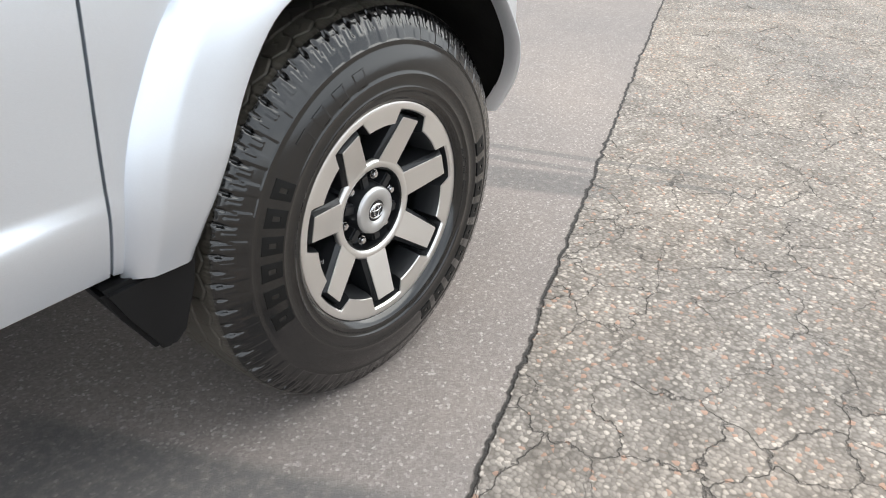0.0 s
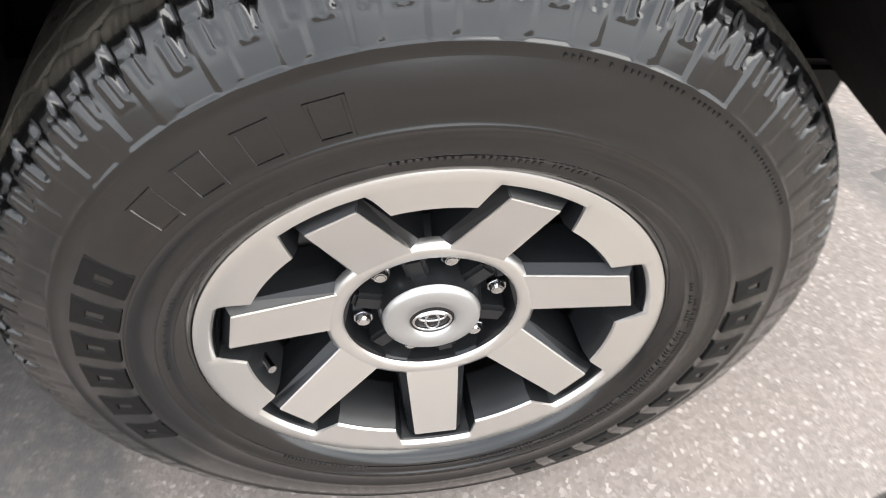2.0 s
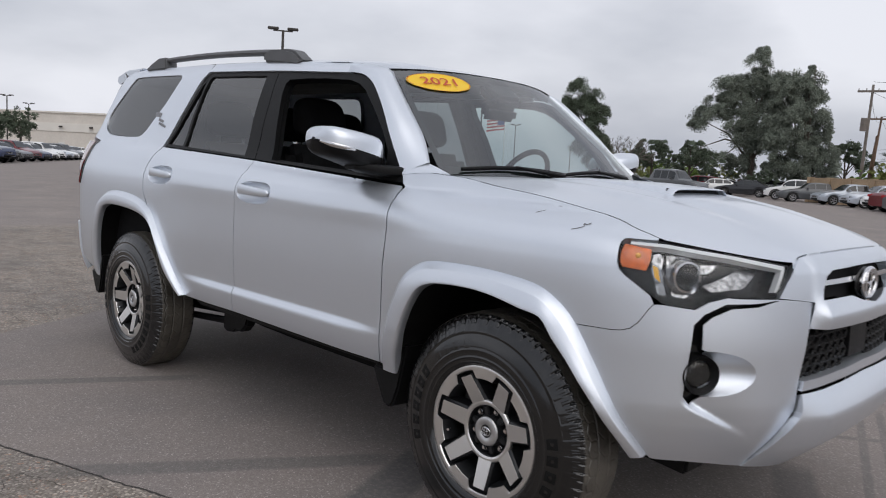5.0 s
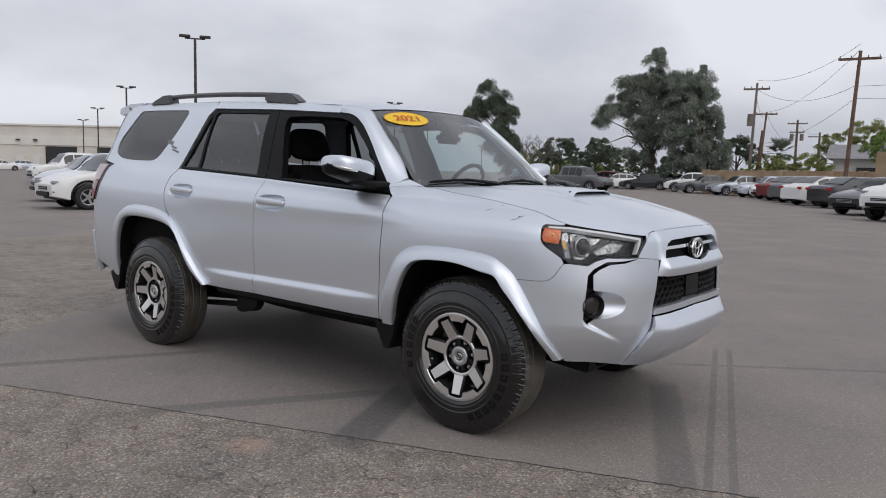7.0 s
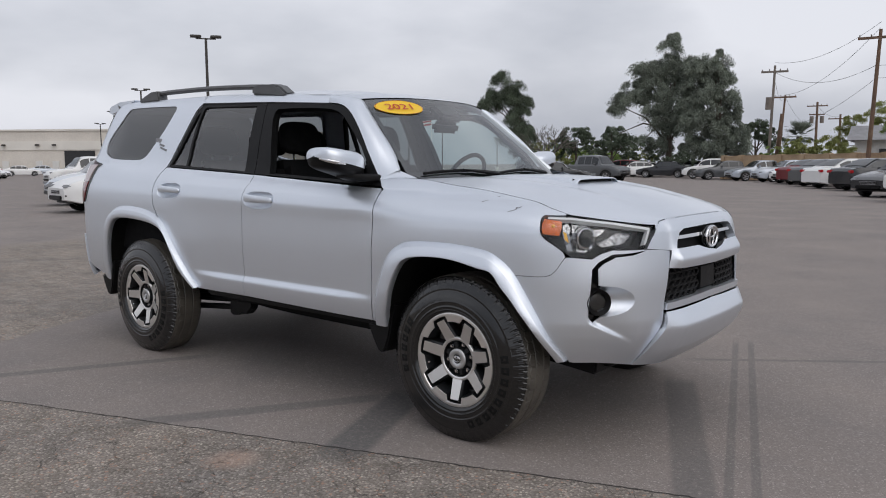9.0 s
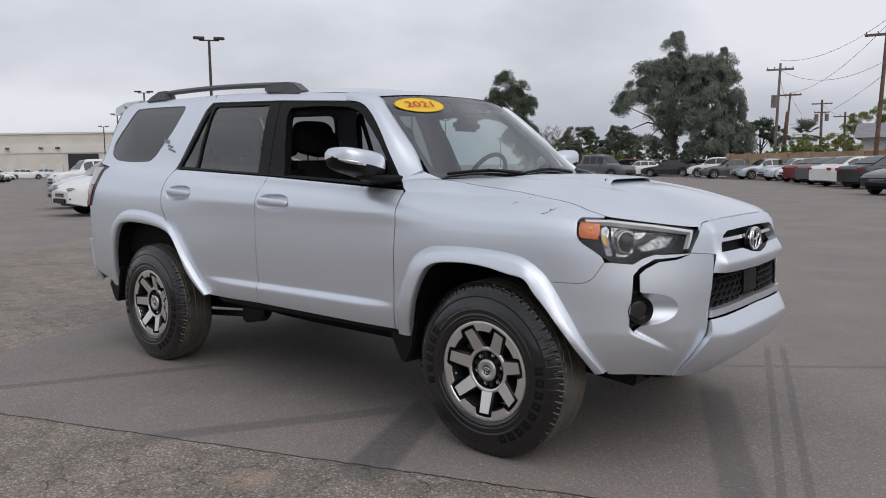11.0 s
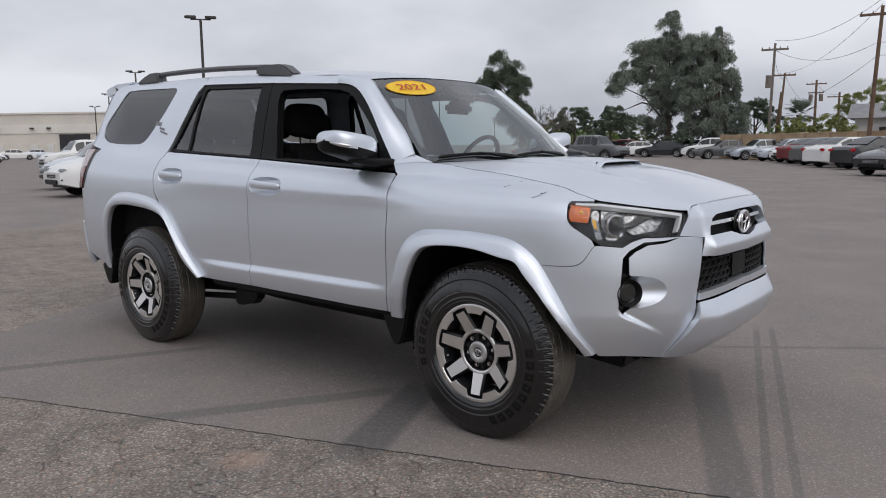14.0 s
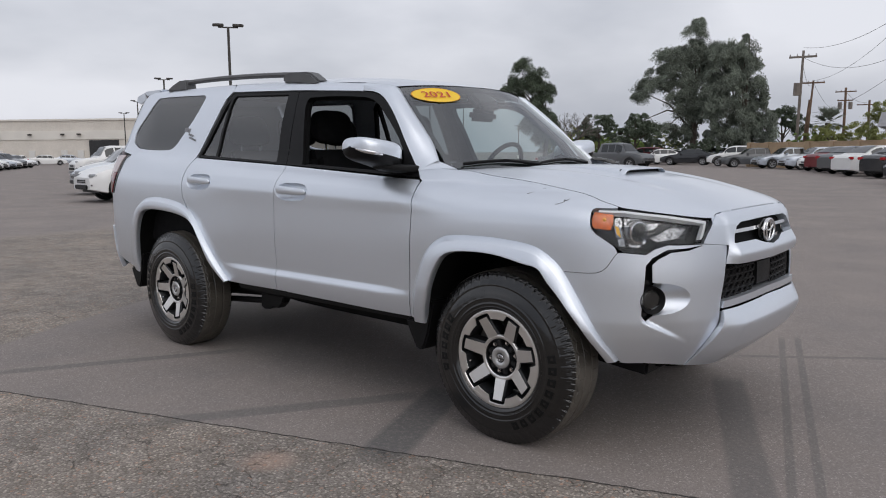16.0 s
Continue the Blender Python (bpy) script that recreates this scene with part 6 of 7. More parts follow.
# ---- trees and shrubs ----
def tree(at, height, blobs, leaf, count, size, droop=0.0, trunk=0.3, label="", category="tree", name="tree", forks=7, seed=1, low=0.25, tufts=110, tuft=0.052, turn=0.0):
    """A tapered trunk with limbs that reach into a crown of many small leaf clumps. blobs: (x, y, z, rx, ry, rz) in shares of the height."""
    rnd = random.Random(seed)
    t = thing(name, label, category, Matrix.Translation(at) @ Matrix.Rotation(radians(turn), 4, "Z"))
    bm = bmesh.new()
    top = Vector((rnd.uniform(-0.03, 0.03) * height, 0, height * 0.55))
    mid = Vector((rnd.uniform(-0.02, 0.02) * height, 0, height * low))
    tube(bm, (0, 0, -0.05), mid, trunk, trunk * 0.8, 9)
    tube(bm, mid, top, trunk * 0.8, trunk * 0.3, 8)
    for k in range(forks):
        b = blobs[k % len(blobs)]
        goal = Vector((b[0] + rnd.uniform(-0.5, 0.5) * b[3], b[1] + rnd.uniform(-0.5, 0.5) * b[4], b[2] + rnd.uniform(-0.3, 0.4) * b[5])) * height
        s = mid.lerp(top, rnd.uniform(0.0, 0.8))
        elbow = s.lerp(goal, 0.5) + Vector((0, 0, 0.06 * height))
        tube(bm, s, elbow, trunk * 0.32, trunk * 0.2, 6)
        tube(bm, elbow, goal, trunk * 0.2, trunk * 0.06, 5)
    part("trunk", bm, BARK, t, smooth=True)
    verts, faces = [], []
    vol = [(b[3] * b[4] * b[5]) ** 0.7 for b in blobs]
    sprays = []
    for b, v in zip(blobs, vol):
        for _ in range(max(5, int(tufts * v / sum(vol)))):
            d = Vector((rnd.gauss(0, 1), rnd.gauss(0, 1), rnd.gauss(0.15, 1))).normalized()
            d = d * rnd.uniform(0.25, 1.0) ** 0.6
            sprays.append((Vector((b[0] + d.x * b[3], b[1] + d.y * b[4], b[2] + d.z * b[5])) * height, d, rnd.uniform(0.55, 1.35)))
    per = max(8, count // len(sprays))
    for c, d, k in sprays:
        r = tuft * height * k
        flow = (Vector((d.x, d.y, 0.1)) * 0.8 + Vector((0, 0, -0.5 - droop * 40 * rnd.uniform(0.5, 1.3)))).normalized()
        for _ in range(per):
            o = Vector((rnd.gauss(0, 1), rnd.gauss(0, 1), rnd.gauss(0, 1))).normalized() * r * rnd.random() ** 0.45
            o.z *= 0.62
            p = c + o + flow * r * min(abs(rnd.gauss(0, 0.5 + droop * 45)), 1.5)
            if p.z < 0.015 * height:
                continue
            s = size * rnd.uniform(0.6, 1.4)
            u = (flow * (0.9 + droop * 30) + Vector((rnd.gauss(0, 1), rnd.gauss(0, 1), rnd.gauss(0, 1))) * 0.8).normalized()
            w = u.cross(Vector((rnd.gauss(0, 1), rnd.gauss(0, 1), rnd.gauss(0, 1)))).normalized()
            i = len(verts)
            verts += [p - u * s, p + w * s * 0.36, p + u * s, p - w * s * 0.36]
            faces.append((i, i + 1, i + 2, i + 3))
    put("crown", mesh_from("crown", verts, faces, smooth=False), leaf, t)
    return t


def shares(height, blobs):
    """Leaf masses given in metres (across, up, half width, half height) as shares of the height, with depth."""
    out = []
    grow = height / max(b[1] + b[3] for b in blobs)
    for k, (x, z, rx, rz) in enumerate(blobs):
        x, z, rx, rz = x * grow, z * grow, rx * grow, rz * grow
        out.append((x / height, 0.5 * math.sin(k * 2.4) / height, z / height, rx / height, 0.8 * (rx + rz) / 2 / height + 0.02, rz / height))
    return out


tree(far_at(113.0, 84), 14.8, shares(14.8, [(0.1, 10.7, 0.55, 0.8), (-0.6, 9.3, 1.1, 0.8), (-1.7, 8.7, 1.1, 0.6), (-1.2, 7.9, 1.3, 0.7), (-3.0, 6.4, 1.3, 0.7), (-4.0, 5.7, 0.6, 0.5), (-0.9, 7.0, 1.4, 0.9), (-0.9, 5.3, 1.1, 0.9), (0.2, 4.2, 1.3, 0.9), (-3.7, 3.3, 1.0, 0.45), (-2.0, 3.0, 0.7, 0.35), (-0.6, 2.7, 1.2, 0.6), (-3.0, 7.6, 0.5, 0.35), (0.9, 8.6, 0.8, 0.9), (1.0, 6.6, 1.0, 1.2), (1.3, 4.9, 1.0, 1.0)]),
     LEAF_GREY, 130000, 0.090, 0.008, 0.40, "tall grey-green eucalyptus with a broken uneven crown", seed=3, forks=16, low=0.2, tufts=260, tuft=0.042, turn=23)
tree(far_at(109.7, 82), 12.9, shares(12.9, [(-1.0, 8.7, 1.2, 0.7), (-1.7, 9.1, 1.1, 0.7), (0.0, 9.6, 0.5, 0.7), (-2.0, 7.8, 1.1, 1.0), (-0.2, 7.7, 1.0, 1.3), (-0.8, 6.2, 1.5, 1.3), (1.1, 6.2, 0.6, 0.9), (-1.4, 4.3, 1.5, 1.4), (0.8, 4.2, 1.1, 1.3), (0.0, 2.6, 1.6, 0.9), (1.9, 2.7, 0.6, 1.3), (-1.8, 2.4, 1.0, 0.9), (-2.6, 5.4, 0.7, 1.3)]),
     LEAF_GREY, 140000, 0.092, 0.022, 0.36, "drooping willow-like eucalyptus with hanging grey-green foliage", seed=5, forks=16, low=0.2, tufts=280, tuft=0.040, turn=20)
tree(far_at(123.6, 78), 10.8, shares(10.8, [(-1.7, 7.7, 0.6, 0.6), (-2.5, 6.2, 0.8, 0.6), (-0.8, 7.0, 0.6, 0.6), (-1.3, 6.0, 0.9, 0.7), (0.1, 6.0, 0.7, 0.5), (-0.3, 4.8, 1.0, 0.7), (0.1, 3.5, 0.8, 0.9), (-2.9, 5.6, 0.35, 0.25), (-0.9, 3.4, 0.8, 0.6), (0.3, 2.4, 0.7, 0.6)]),
     LEAF_DARK, 70000, 0.080, 0.008, 0.28, "dark green gum tree with an open crown", seed=8, forks=12, low=0.2, tufts=100, tuft=0.055, turn=34)
tree(far_at(117.0, 75), 5.2, [(0, 0, 0.7, 0.3, 0.3, 0.25), (-0.3, 0, 0.55, 0.25, 0.25, 0.2), (0.3, 0, 0.6, 0.25, 0.25, 0.22)], LEAF_DARK, 26000, 0.075, 0, 0.2, "low dark tree behind parked cars", seed=11)
tree(far_at(119.6, 78), 5.4, [(0, 0, 0.7, 0.3, 0.3, 0.25), (-0.25, 0, 0.55, 0.25, 0.25, 0.2)], LEAF_DARK, 22000, 0.075, 0, 0.2, "low dark tree behind parked cars", seed=12)
tree(far_at(107.2, 85), 6.2, [(0, 0, 0.75, 0.28, 0.28, 0.2), (-0.3, 0, 0.6, 0.2, 0.2, 0.16), (0.25, 0, 0.62, 0.2, 0.2, 0.16)], LEAF_DARK, 26000, 0.075, 0, 0.2, "dark rounded tree beyond the wall", seed=13)
for az, ds, h, leaf, sd, lb in ((118.2, 84, 4.0, LEAF_BRIGHT, 21, "bright green shrub behind parked cars"), (121.7, 84, 4.8, LEAF_OLIVE, 22, "yellow-green bush beside the car park"), (120.3, 86, 4.2, LEAF_BRIGHT, 23, "bright green shrub behind parked cars"),
                            (112.3, 80, 2.8, LEAF_DARK, 24, "dark shrub under the trees"), (104.4, 60, 3.5, LEAF_OLIVE, 25, "olive shrub growing over the wall"), (102.9, 58, 3.6, LEAF_OLIVE, 26, "olive shrub growing over the wall"), (105.6, 62, 3.0, LEAF_BRIGHT, 27, "green shrub growing over the wall"),
                            (116.2, 92, 3.6, LEAF_DARK, 28, "dark shrub behind parked cars"), (113.6, 96, 3.4, LEAF_DARK, 51, "dark shrub behind parked cars"), (115.0, 98, 3.8, LEAF_OLIVE, 52, "olive bush behind parked cars"), (117.4, 97, 4.2, LEAF_DARK, 53, "dark shrub behind parked cars"),
                            (119.2, 99, 4.4, LEAF_OLIVE, 54, "olive bush behind parked cars"), (122.6, 95, 4.6, LEAF_DARK, 55, "dark shrub behind parked cars"), (111.0, 96, 3.2, LEAF_DARK, 56, "dark shrub behind parked cars")):
    tree(far_at(az, ds), h, [(0, 0, 0.55, 0.45, 0.4, 0.38), (0.35, 0, 0.4, 0.35, 0.3, 0.3), (-0.35, 0, 0.42, 0.35, 0.3, 0.3)], leaf, 16000, 0.062, 0, 0.08, lb, "shrub", "shrub", forks=5, seed=sd, low=0.1)
tree(far_at(99.7, 82), 7.6, [(0.1, 0, 0.75, 0.25, 0.25, 0.2), (-0.2, 0, 0.62, 0.25, 0.25, 0.2), (0.35, 0, 0.6, 0.22, 0.22, 0.2), (-0.42, 0, 0.42, 0.2, 0.2, 0.18)], LEAF_OLIVE, 40000, 0.065, 0, 0.2, "airy yellow-green tree beside the house", seed=31)
tree(far_at(97.5, 60), 5.0, [(0, 0, 0.7, 0.4, 0.4, 0.28)], LEAF_BRIGHT, 12000, 0.075, 0, 0.2, "round green tree beside the house", seed=32)
# trees behind the row on the other side
for az, ds, h, sd in ((163.6, 112, 6.6, 41), (165.0, 108, 6.4, 42), (166.6, 104, 6.8, 43)):
    tree(far_at(az, ds), h, [(0, 0, 0.68, 0.3, 0.3, 0.26), (-0.25, 0, 0.55, 0.22, 0.22, 0.2), (0.25, 0, 0.55, 0.22, 0.22, 0.2)], LEAF_DARK, 9000, 0.11, 0, 0.2, "rounded dark tree in front of the warehouse", seed=sd)
# bare tree
rnd = random.Random(77)
bare = thing("bare_tree", "leafless grey tree with a fan of fine twigs", "tree", Matrix.Translation(far_at(121.6, 72)))
bm = bmesh.new()
tube(bm, (0, 0, -0.05), (0, 0, 1.8), 0.16, 0.12, 8)


def twigs(bm, p, d, length, r, depth):
    q = p + d * length
    tube(bm, p, q, r, r * 0.7, 5, caps=False)
    if depth:
        for _ in range(3):
            e = (d + Vector((rnd.gauss(0, 0.5), rnd.gauss(0, 0.5), rnd.gauss(0.0, 0.3)))).normalized()
            twigs(bm, q, e, length * rnd.uniform(0.6, 0.85), r * 0.62, depth - 1)


for k in range(5):
    twigs(bm, Vector((0, 0, 1.7)), Vector((math.cos(k * 1.3), math.sin(k * 1.3), 1.0)).normalized(), 1.25, 0.07, 4)
part("branches", bm, TWIG, bare)
# fan palm
palm = thing("palm", "grey-green fan palm behind the wall", "palm tree", Matrix.Translation(far_at(104.5, 62)))
bm = bmesh.new()
tube(bm, (0, 0, -0.05), (0.05, 0, 3.2), 0.22, 0.18, 10)
part("trunk", bm, BARK, palm)
verts, faces = [], []
for k in range(46):
    a, e = rnd.uniform(0, 6.28), rnd.uniform(-0.5, 1.3)
    d = Vector((math.cos(a) * math.cos(e), math.sin(a) * math.cos(e), math.sin(e)))
    side = d.cross(Vector((0, 0, 1))).normalized()
    b0 = Vector((0.05, 0, 3.2)) + d * 0.5
    for j in range(-5, 6):
        w = (d + side * j * 0.14).normalized()
        i = len(verts)
        tip = b0 + w * rnd.uniform(0.8, 1.05) + Vector((0, 0, -0.10))
        verts += [b0, b0 + w * 0.4 + side * 0.035, tip, b0 + w * 0.4 - side * 0.035]
        faces.append((i, i + 1, i + 2, i + 3))
put("crown", mesh_from("palm", verts, faces, smooth=False), LEAF_GREY, palm)


# ---- buildings, walls ----
def slab(name, a, b, z0, z1, thick, material, parent=None, label=""):
    a, b = Vector((a[0], a[1], 0)), Vector((b[0], b[1], 0))
    d = (b - a)
    g = Matrix.Translation((a + b) / 2 + Vector((0, 0, (z0 + z1) / 2))) @ Matrix.Rotation(math.atan2(d.y, d.x), 4, "Z") @ Matrix.Diagonal((d.length, thick, z1 - z0, 1))
    bm = bmesh.new()
    bmesh.ops.create_cube(bm, size=1, matrix=g)
    return part(name, bm, material, parent, label)


ware = thing("warehouse", "long low beige stucco warehouse with dark dock doors", "warehouse")
wa, wb = far_at(166.0, 175), far_at(140.0, 140)
wd = (wb - wa).normalized()
wn_ = Vector((wd.y, -wd.x, 0))
if wn_.dot(EYE - wa) < 0:
    wn_ = -wn_
slab("wall", wa - wn_ * 10, wb - wn_ * 10, -0.1, 8.0, 20.0, STUCCO, ware)
slab("wall_band", wa + wn_ * 0.08, wb + wn_ * 0.08, 4.3, 5.9, 0.16, STUCCO_LIGHT, ware)
slab("parapet", wa + wn_ * 0.1, wb + wn_ * 0.1, 7.75, 8.05, 0.3, STUCCO_LIGHT, ware)
ln = (wb - wa).length
for s in (0.46, 0.58, 0.66, 0.78):
    c = wa + wd * ln * s + wn_ * 0.12
    slab("dock_door", c - wd * 1.4, c + wd * 4.2, 0.0, 4.1, 0.3, ROLLER, ware, "dark open dock door")
for s in (0.10, 0.22, 0.30, 0.38, 0.42):
    c = wa + wd * ln * s + wn_ * 0.1
    slab("side_door", c - wd * 0.6, c + wd * 0.6, 0.0, 2.3, 0.25, DOOR_WHITE, ware, "white side door")
    bm = bmesh.new()
    box(bm, c + Vector((0, 0, 5.2)) + wn_ * 0.4, (0.7, 0.5, 0.3))
    part("wall_light", bm, POLE_STEEL, ware)

wall = thing("block_wall", "tan concrete block boundary wall with pilasters", "wall", kind="structure")
ga, gb = far_at(109.2, 64), far_at(88.0, 42)
gd = (gb - ga).normalized()
slab("panel", ga, gb, -0.05, 1.75, 0.2, BLOCK, wall)
slab("coping", ga, gb, 1.75, 1.82, 0.26, BLOCK, wall)
gl = (gb - ga).length
for k in range(int(gl / 2.4) + 1):
    c = ga + gd * k * 2.4
    slab("pilaster", c - gd * 0.22, c + gd * 0.22, -0.05, 1.86, 0.32, BLOCK, wall)
slab("high_panel", far_at(98.4, 49), far_at(88.0, 41.5), 0, 2.9, 0.25, BLOCK, wall)
house = thing("house", "white house with a low grey gabled roof beyond the wall", "house")
hc = far_at(97.4, 68)
hx = Vector((math.cos(radians(8)), math.sin(radians(8)), 0))
hy = Vector((-hx.y, hx.x, 0))
slab("wall", hc - hx * 4.2, hc + hx * 4.2, 0, 3.0, 7.0, HOUSE, house)
bm = bmesh.new()
pr = [(-4.7, -4.1, 2.9), (4.7, -4.1, 2.9), (4.7, 4.1, 2.9), (-4.7, 4.1, 2.9), (-4.7, 0, 4.1), (4.7, 0, 4.1)]
pv = [bm.verts.new(hc + hx * a + hy * b + Vector((0, 0, c))) for a, b, c in pr]
for f in ((0, 1, 5, 4), (2, 3, 4, 5), (0, 4, 3), (1, 2, 5), (0, 3, 2, 1)):
    bm.faces.new([pv[i] for i in f])
part("roof", bm, ROOF_GREY, house, "grey shingle roof")
bm = bmesh.new()
box(bm, hc + hx * 1.5 - hy * 1.6 + Vector((0, 0, 4.0)), (1.5, 1.2, 0.7))
part("roof_cooler", bm, STUCCO_LIGHT, house, "pale rooftop cooler")
bm = bmesh.new()
box(bm, hc - hy * 3.55 - hx * 1.8 + Vector((0, 0, 1.7)), (1.6, 0.12, 1.1), Matrix.Rotation(radians(8), 4, "Z"))
part("window", bm, ROLLER, house, "dark window")


# ---- lamp posts, utility poles and cables ----
def lamp_post(at, h, heads):
    t = thing("street_lamp", "dark brown car park lamp post with flat twin heads", "street lamp", Matrix.Translation(at), "car park lamp posts")
    bm = bmesh.new()
    tube(bm, (0, 0, 0), (0, 0, 0.7), 0.26, 0.26, 14)
    part("base", bm, STUCCO_LIGHT, t, "concrete base")
    bm = bmesh.new()
    tube(bm, (0, 0, 0.7), (0, 0, h - 0.15), 0.10, 0.075, 10)
    part("post", bm, POLE_STEEL, t)
    bm = bmesh.new()
    box(bm, (0, 0, h - 0.12), (1.1, 0.07, 0.07))
    part("arm", bm, POLE_STEEL, t)
    for d in heads:
        bm = bmesh.new()
        box(bm, (d, 0, h), (0.62, 0.38, 0.13))
        part("lamp_head", bm, POLE_STEEL, t, bevel=0.03)
    return t


for az, ds, h in ((146.5, 46, 8.6), (151.0, 79, 8.6), (152.8, 112, 8.6), (153.7, 140, 8.4), (154.8, 168, 8.4)):
    p = lamp_post(far_at(az, ds), h, (-0.55, 0.55))
    p.rotation_euler = (0, 0, radians(56))
for az, ds, h in ((129.6, 125, 8.6), (132.1, 84, 8.6), (125.5, 150, 6.4), (165.6, 100, 8.2), (164.4, 125, 8.2), (163.2, 140, 8.0)):
    p = lamp_post(far_at(az, ds), h, (-0.55, 0.55))
    p.rotation_euler = (0, 0, radians(56))
flag = thing("flagpole", "tall white flagpole with a striped flag", "flagpole", Matrix.Translation(far_at(130.4, 135)))
bm = bmesh.new()
tube(bm, (0, 0, 0), (0, 0, 10.2), 0.10, 0.06, 10)
part("pole", bm, FLAG_WHITE, flag)
for k in range(7):
    bm = bmesh.new()
    x0 = -1.3 if k > 3 else -1.3
    for a, b in zip(np.linspace(0.1, 3.2, 8)[:-1], np.linspace(0.1, 3.2, 8)[1:]):
        vs = [bm.verts.new((c * -0.6, c * -0.8 + 0.12 * math.sin(c * 3), 8.2 + z - c * 0.16)) for c, z in ((a, k * 0.28), (b, k * 0.28), (b, k * 0.28 + 0.28), (a, k * 0.28 + 0.28))]
        bm.faces.new(vs)
    part("stripe", bm, FLAG_RED if k % 2 == 0 else FLAG_WHITE, flag)
bm = bmesh.new()
vs = [bm.verts.new((c * -0.6 + 0.02, c * -0.8 - 0.04, 9.1 + z - c * 0.16)) for c, z in ((0.1, 0), (1.3, 0), (1.3, 1.08), (0.1, 1.08))]
bm.faces.new(vs)
part("canton", bm, FLAG_BLUE, flag)


def utility_pole(az, ds, top, arms, wood, lean=0.0, r=0.15, extra=()):
    at = far_at(az, ds)
    t = thing("utility_pole", "weathered wooden utility pole with crossarms", "utility pole", Matrix.Translation(at), "utility poles along the wall")
    bm = bmesh.new()
    tip = Vector((lean, 0, top))
    tube(bm, (0, 0, -0.1), tip, r, r * 0.65, 10)
    part("pole", bm, wood, t)
    for z, w in arms:
        c = tip * (z / top)
        d = Vector((math.cos(radians(az - 90)), math.sin(radians(az - 90)), 0))
        bm = bmesh.new()
        box(bm, c, (w, 0.12, 0.14), Matrix.Rotation(radians(az - 90), 4, "Z"))
        part("crossarm", bm, wood, t)
        for k in (-0.46, -0.2, 0.2, 0.46):
            bm = bmesh.new()
            tube(bm, c + d * w * k, c + d * w * k + Vector((0, 0, 0.20)), 0.035, 0.03, 6)
            part("insulator", bm, POLE_GREY, t)
    for z, off in extra:
        d = Vector((math.cos(radians(az - 90)), math.sin(radians(az - 90)), 0))
        bm = bmesh.new()
        tube(bm, tip * (z / top) + d * off, tip * ((z + 0.9) / top) + d * off, 0.24, 0.24, 10)
        part("transformer", bm, POLE_GREY, t, "grey transformer can")
    return at + tip


u_big = utility_pole(100.3, 50, 8.7, ((8.25, 2.2),), POLE_WOOD, 0.35, 0.14)
u_1 = utility_pole(106.35, 62, 8.4, ((7.95, 1.85),), POLE_GREY, 0.25, 0.13, ((5.2, -0.25),))
u_2 = utility_pole(105.8, 78, 7.5, ((7.3, 1.9),), POLE_WOOD, 0.5, 0.13)
u_3 = utility_pole(103.5, 110, 9.0, ((8.5, 2.4), (7.4, 1.8)), POLE_WOOD, 0.0, 0.2, ((6.3, -0.6), (6.3, 0.6)))
u_4 = utility_pole(102.1, 120, 7.9, ((7.3, 3.0),), POLE_WOOD, 0.0, 0.2)
utility_pole(105.95, 62.5, 4.9, (), POLE_WOOD, 0.4, 0.15)
for a, b, za, zb, sag in ((u_big, u_1, -1.9, -0.5, 0.9), (u_big, u_2, -2.6, -2.9, 0.6), (u_big, u_1, 0.4, 0.2, 0.7), (u_big, u_2, 0.1, 0.0, 0.8), (u_1, u_2, -1.0, -0.2, 0.8), (u_2, u_3, -0.2, -2.5, 1.2), (u_3, u_4, -0.5, -0.2, 0.6)):
    bm = bmesh.new()
    pts = [a.lerp(b, t) + Vector((0, 0, za * (1 - t) + zb * t - sag * 4 * t * (1 - t))) for t in np.linspace(0, 1, 13)]
    for p, r in zip(pts[:-1], pts[1:]):
        tube(bm, p, r, 0.012, 0.012, 5, caps=False)
    tagged(part("power_cable", bm, WIRE, None), "thin black sagging overhead cable", "cable", "overhead cables")
out = far_at(80.0, 40)
for z0, z1 in ((6.7, 7.4), (6.0, 6.2), (8.2, 8.8)):
    bm = bmesh.new()
    pts = [Vector((u_big.x, u_big.y, z0)).lerp(Vector((out.x, out.y, z1)), t) + Vector((0, 0, -2.0 * t * (1 - t))) for t in np.linspace(0, 1, 13)]
    for p, r in zip(pts[:-1], pts[1:]):
        tube(bm, p, r, 0.011, 0.011, 5, caps=False)
    tagged(part("power_cable", bm, WIRE, None), "thin black sagging overhead cable", "cable", "overhead cables")


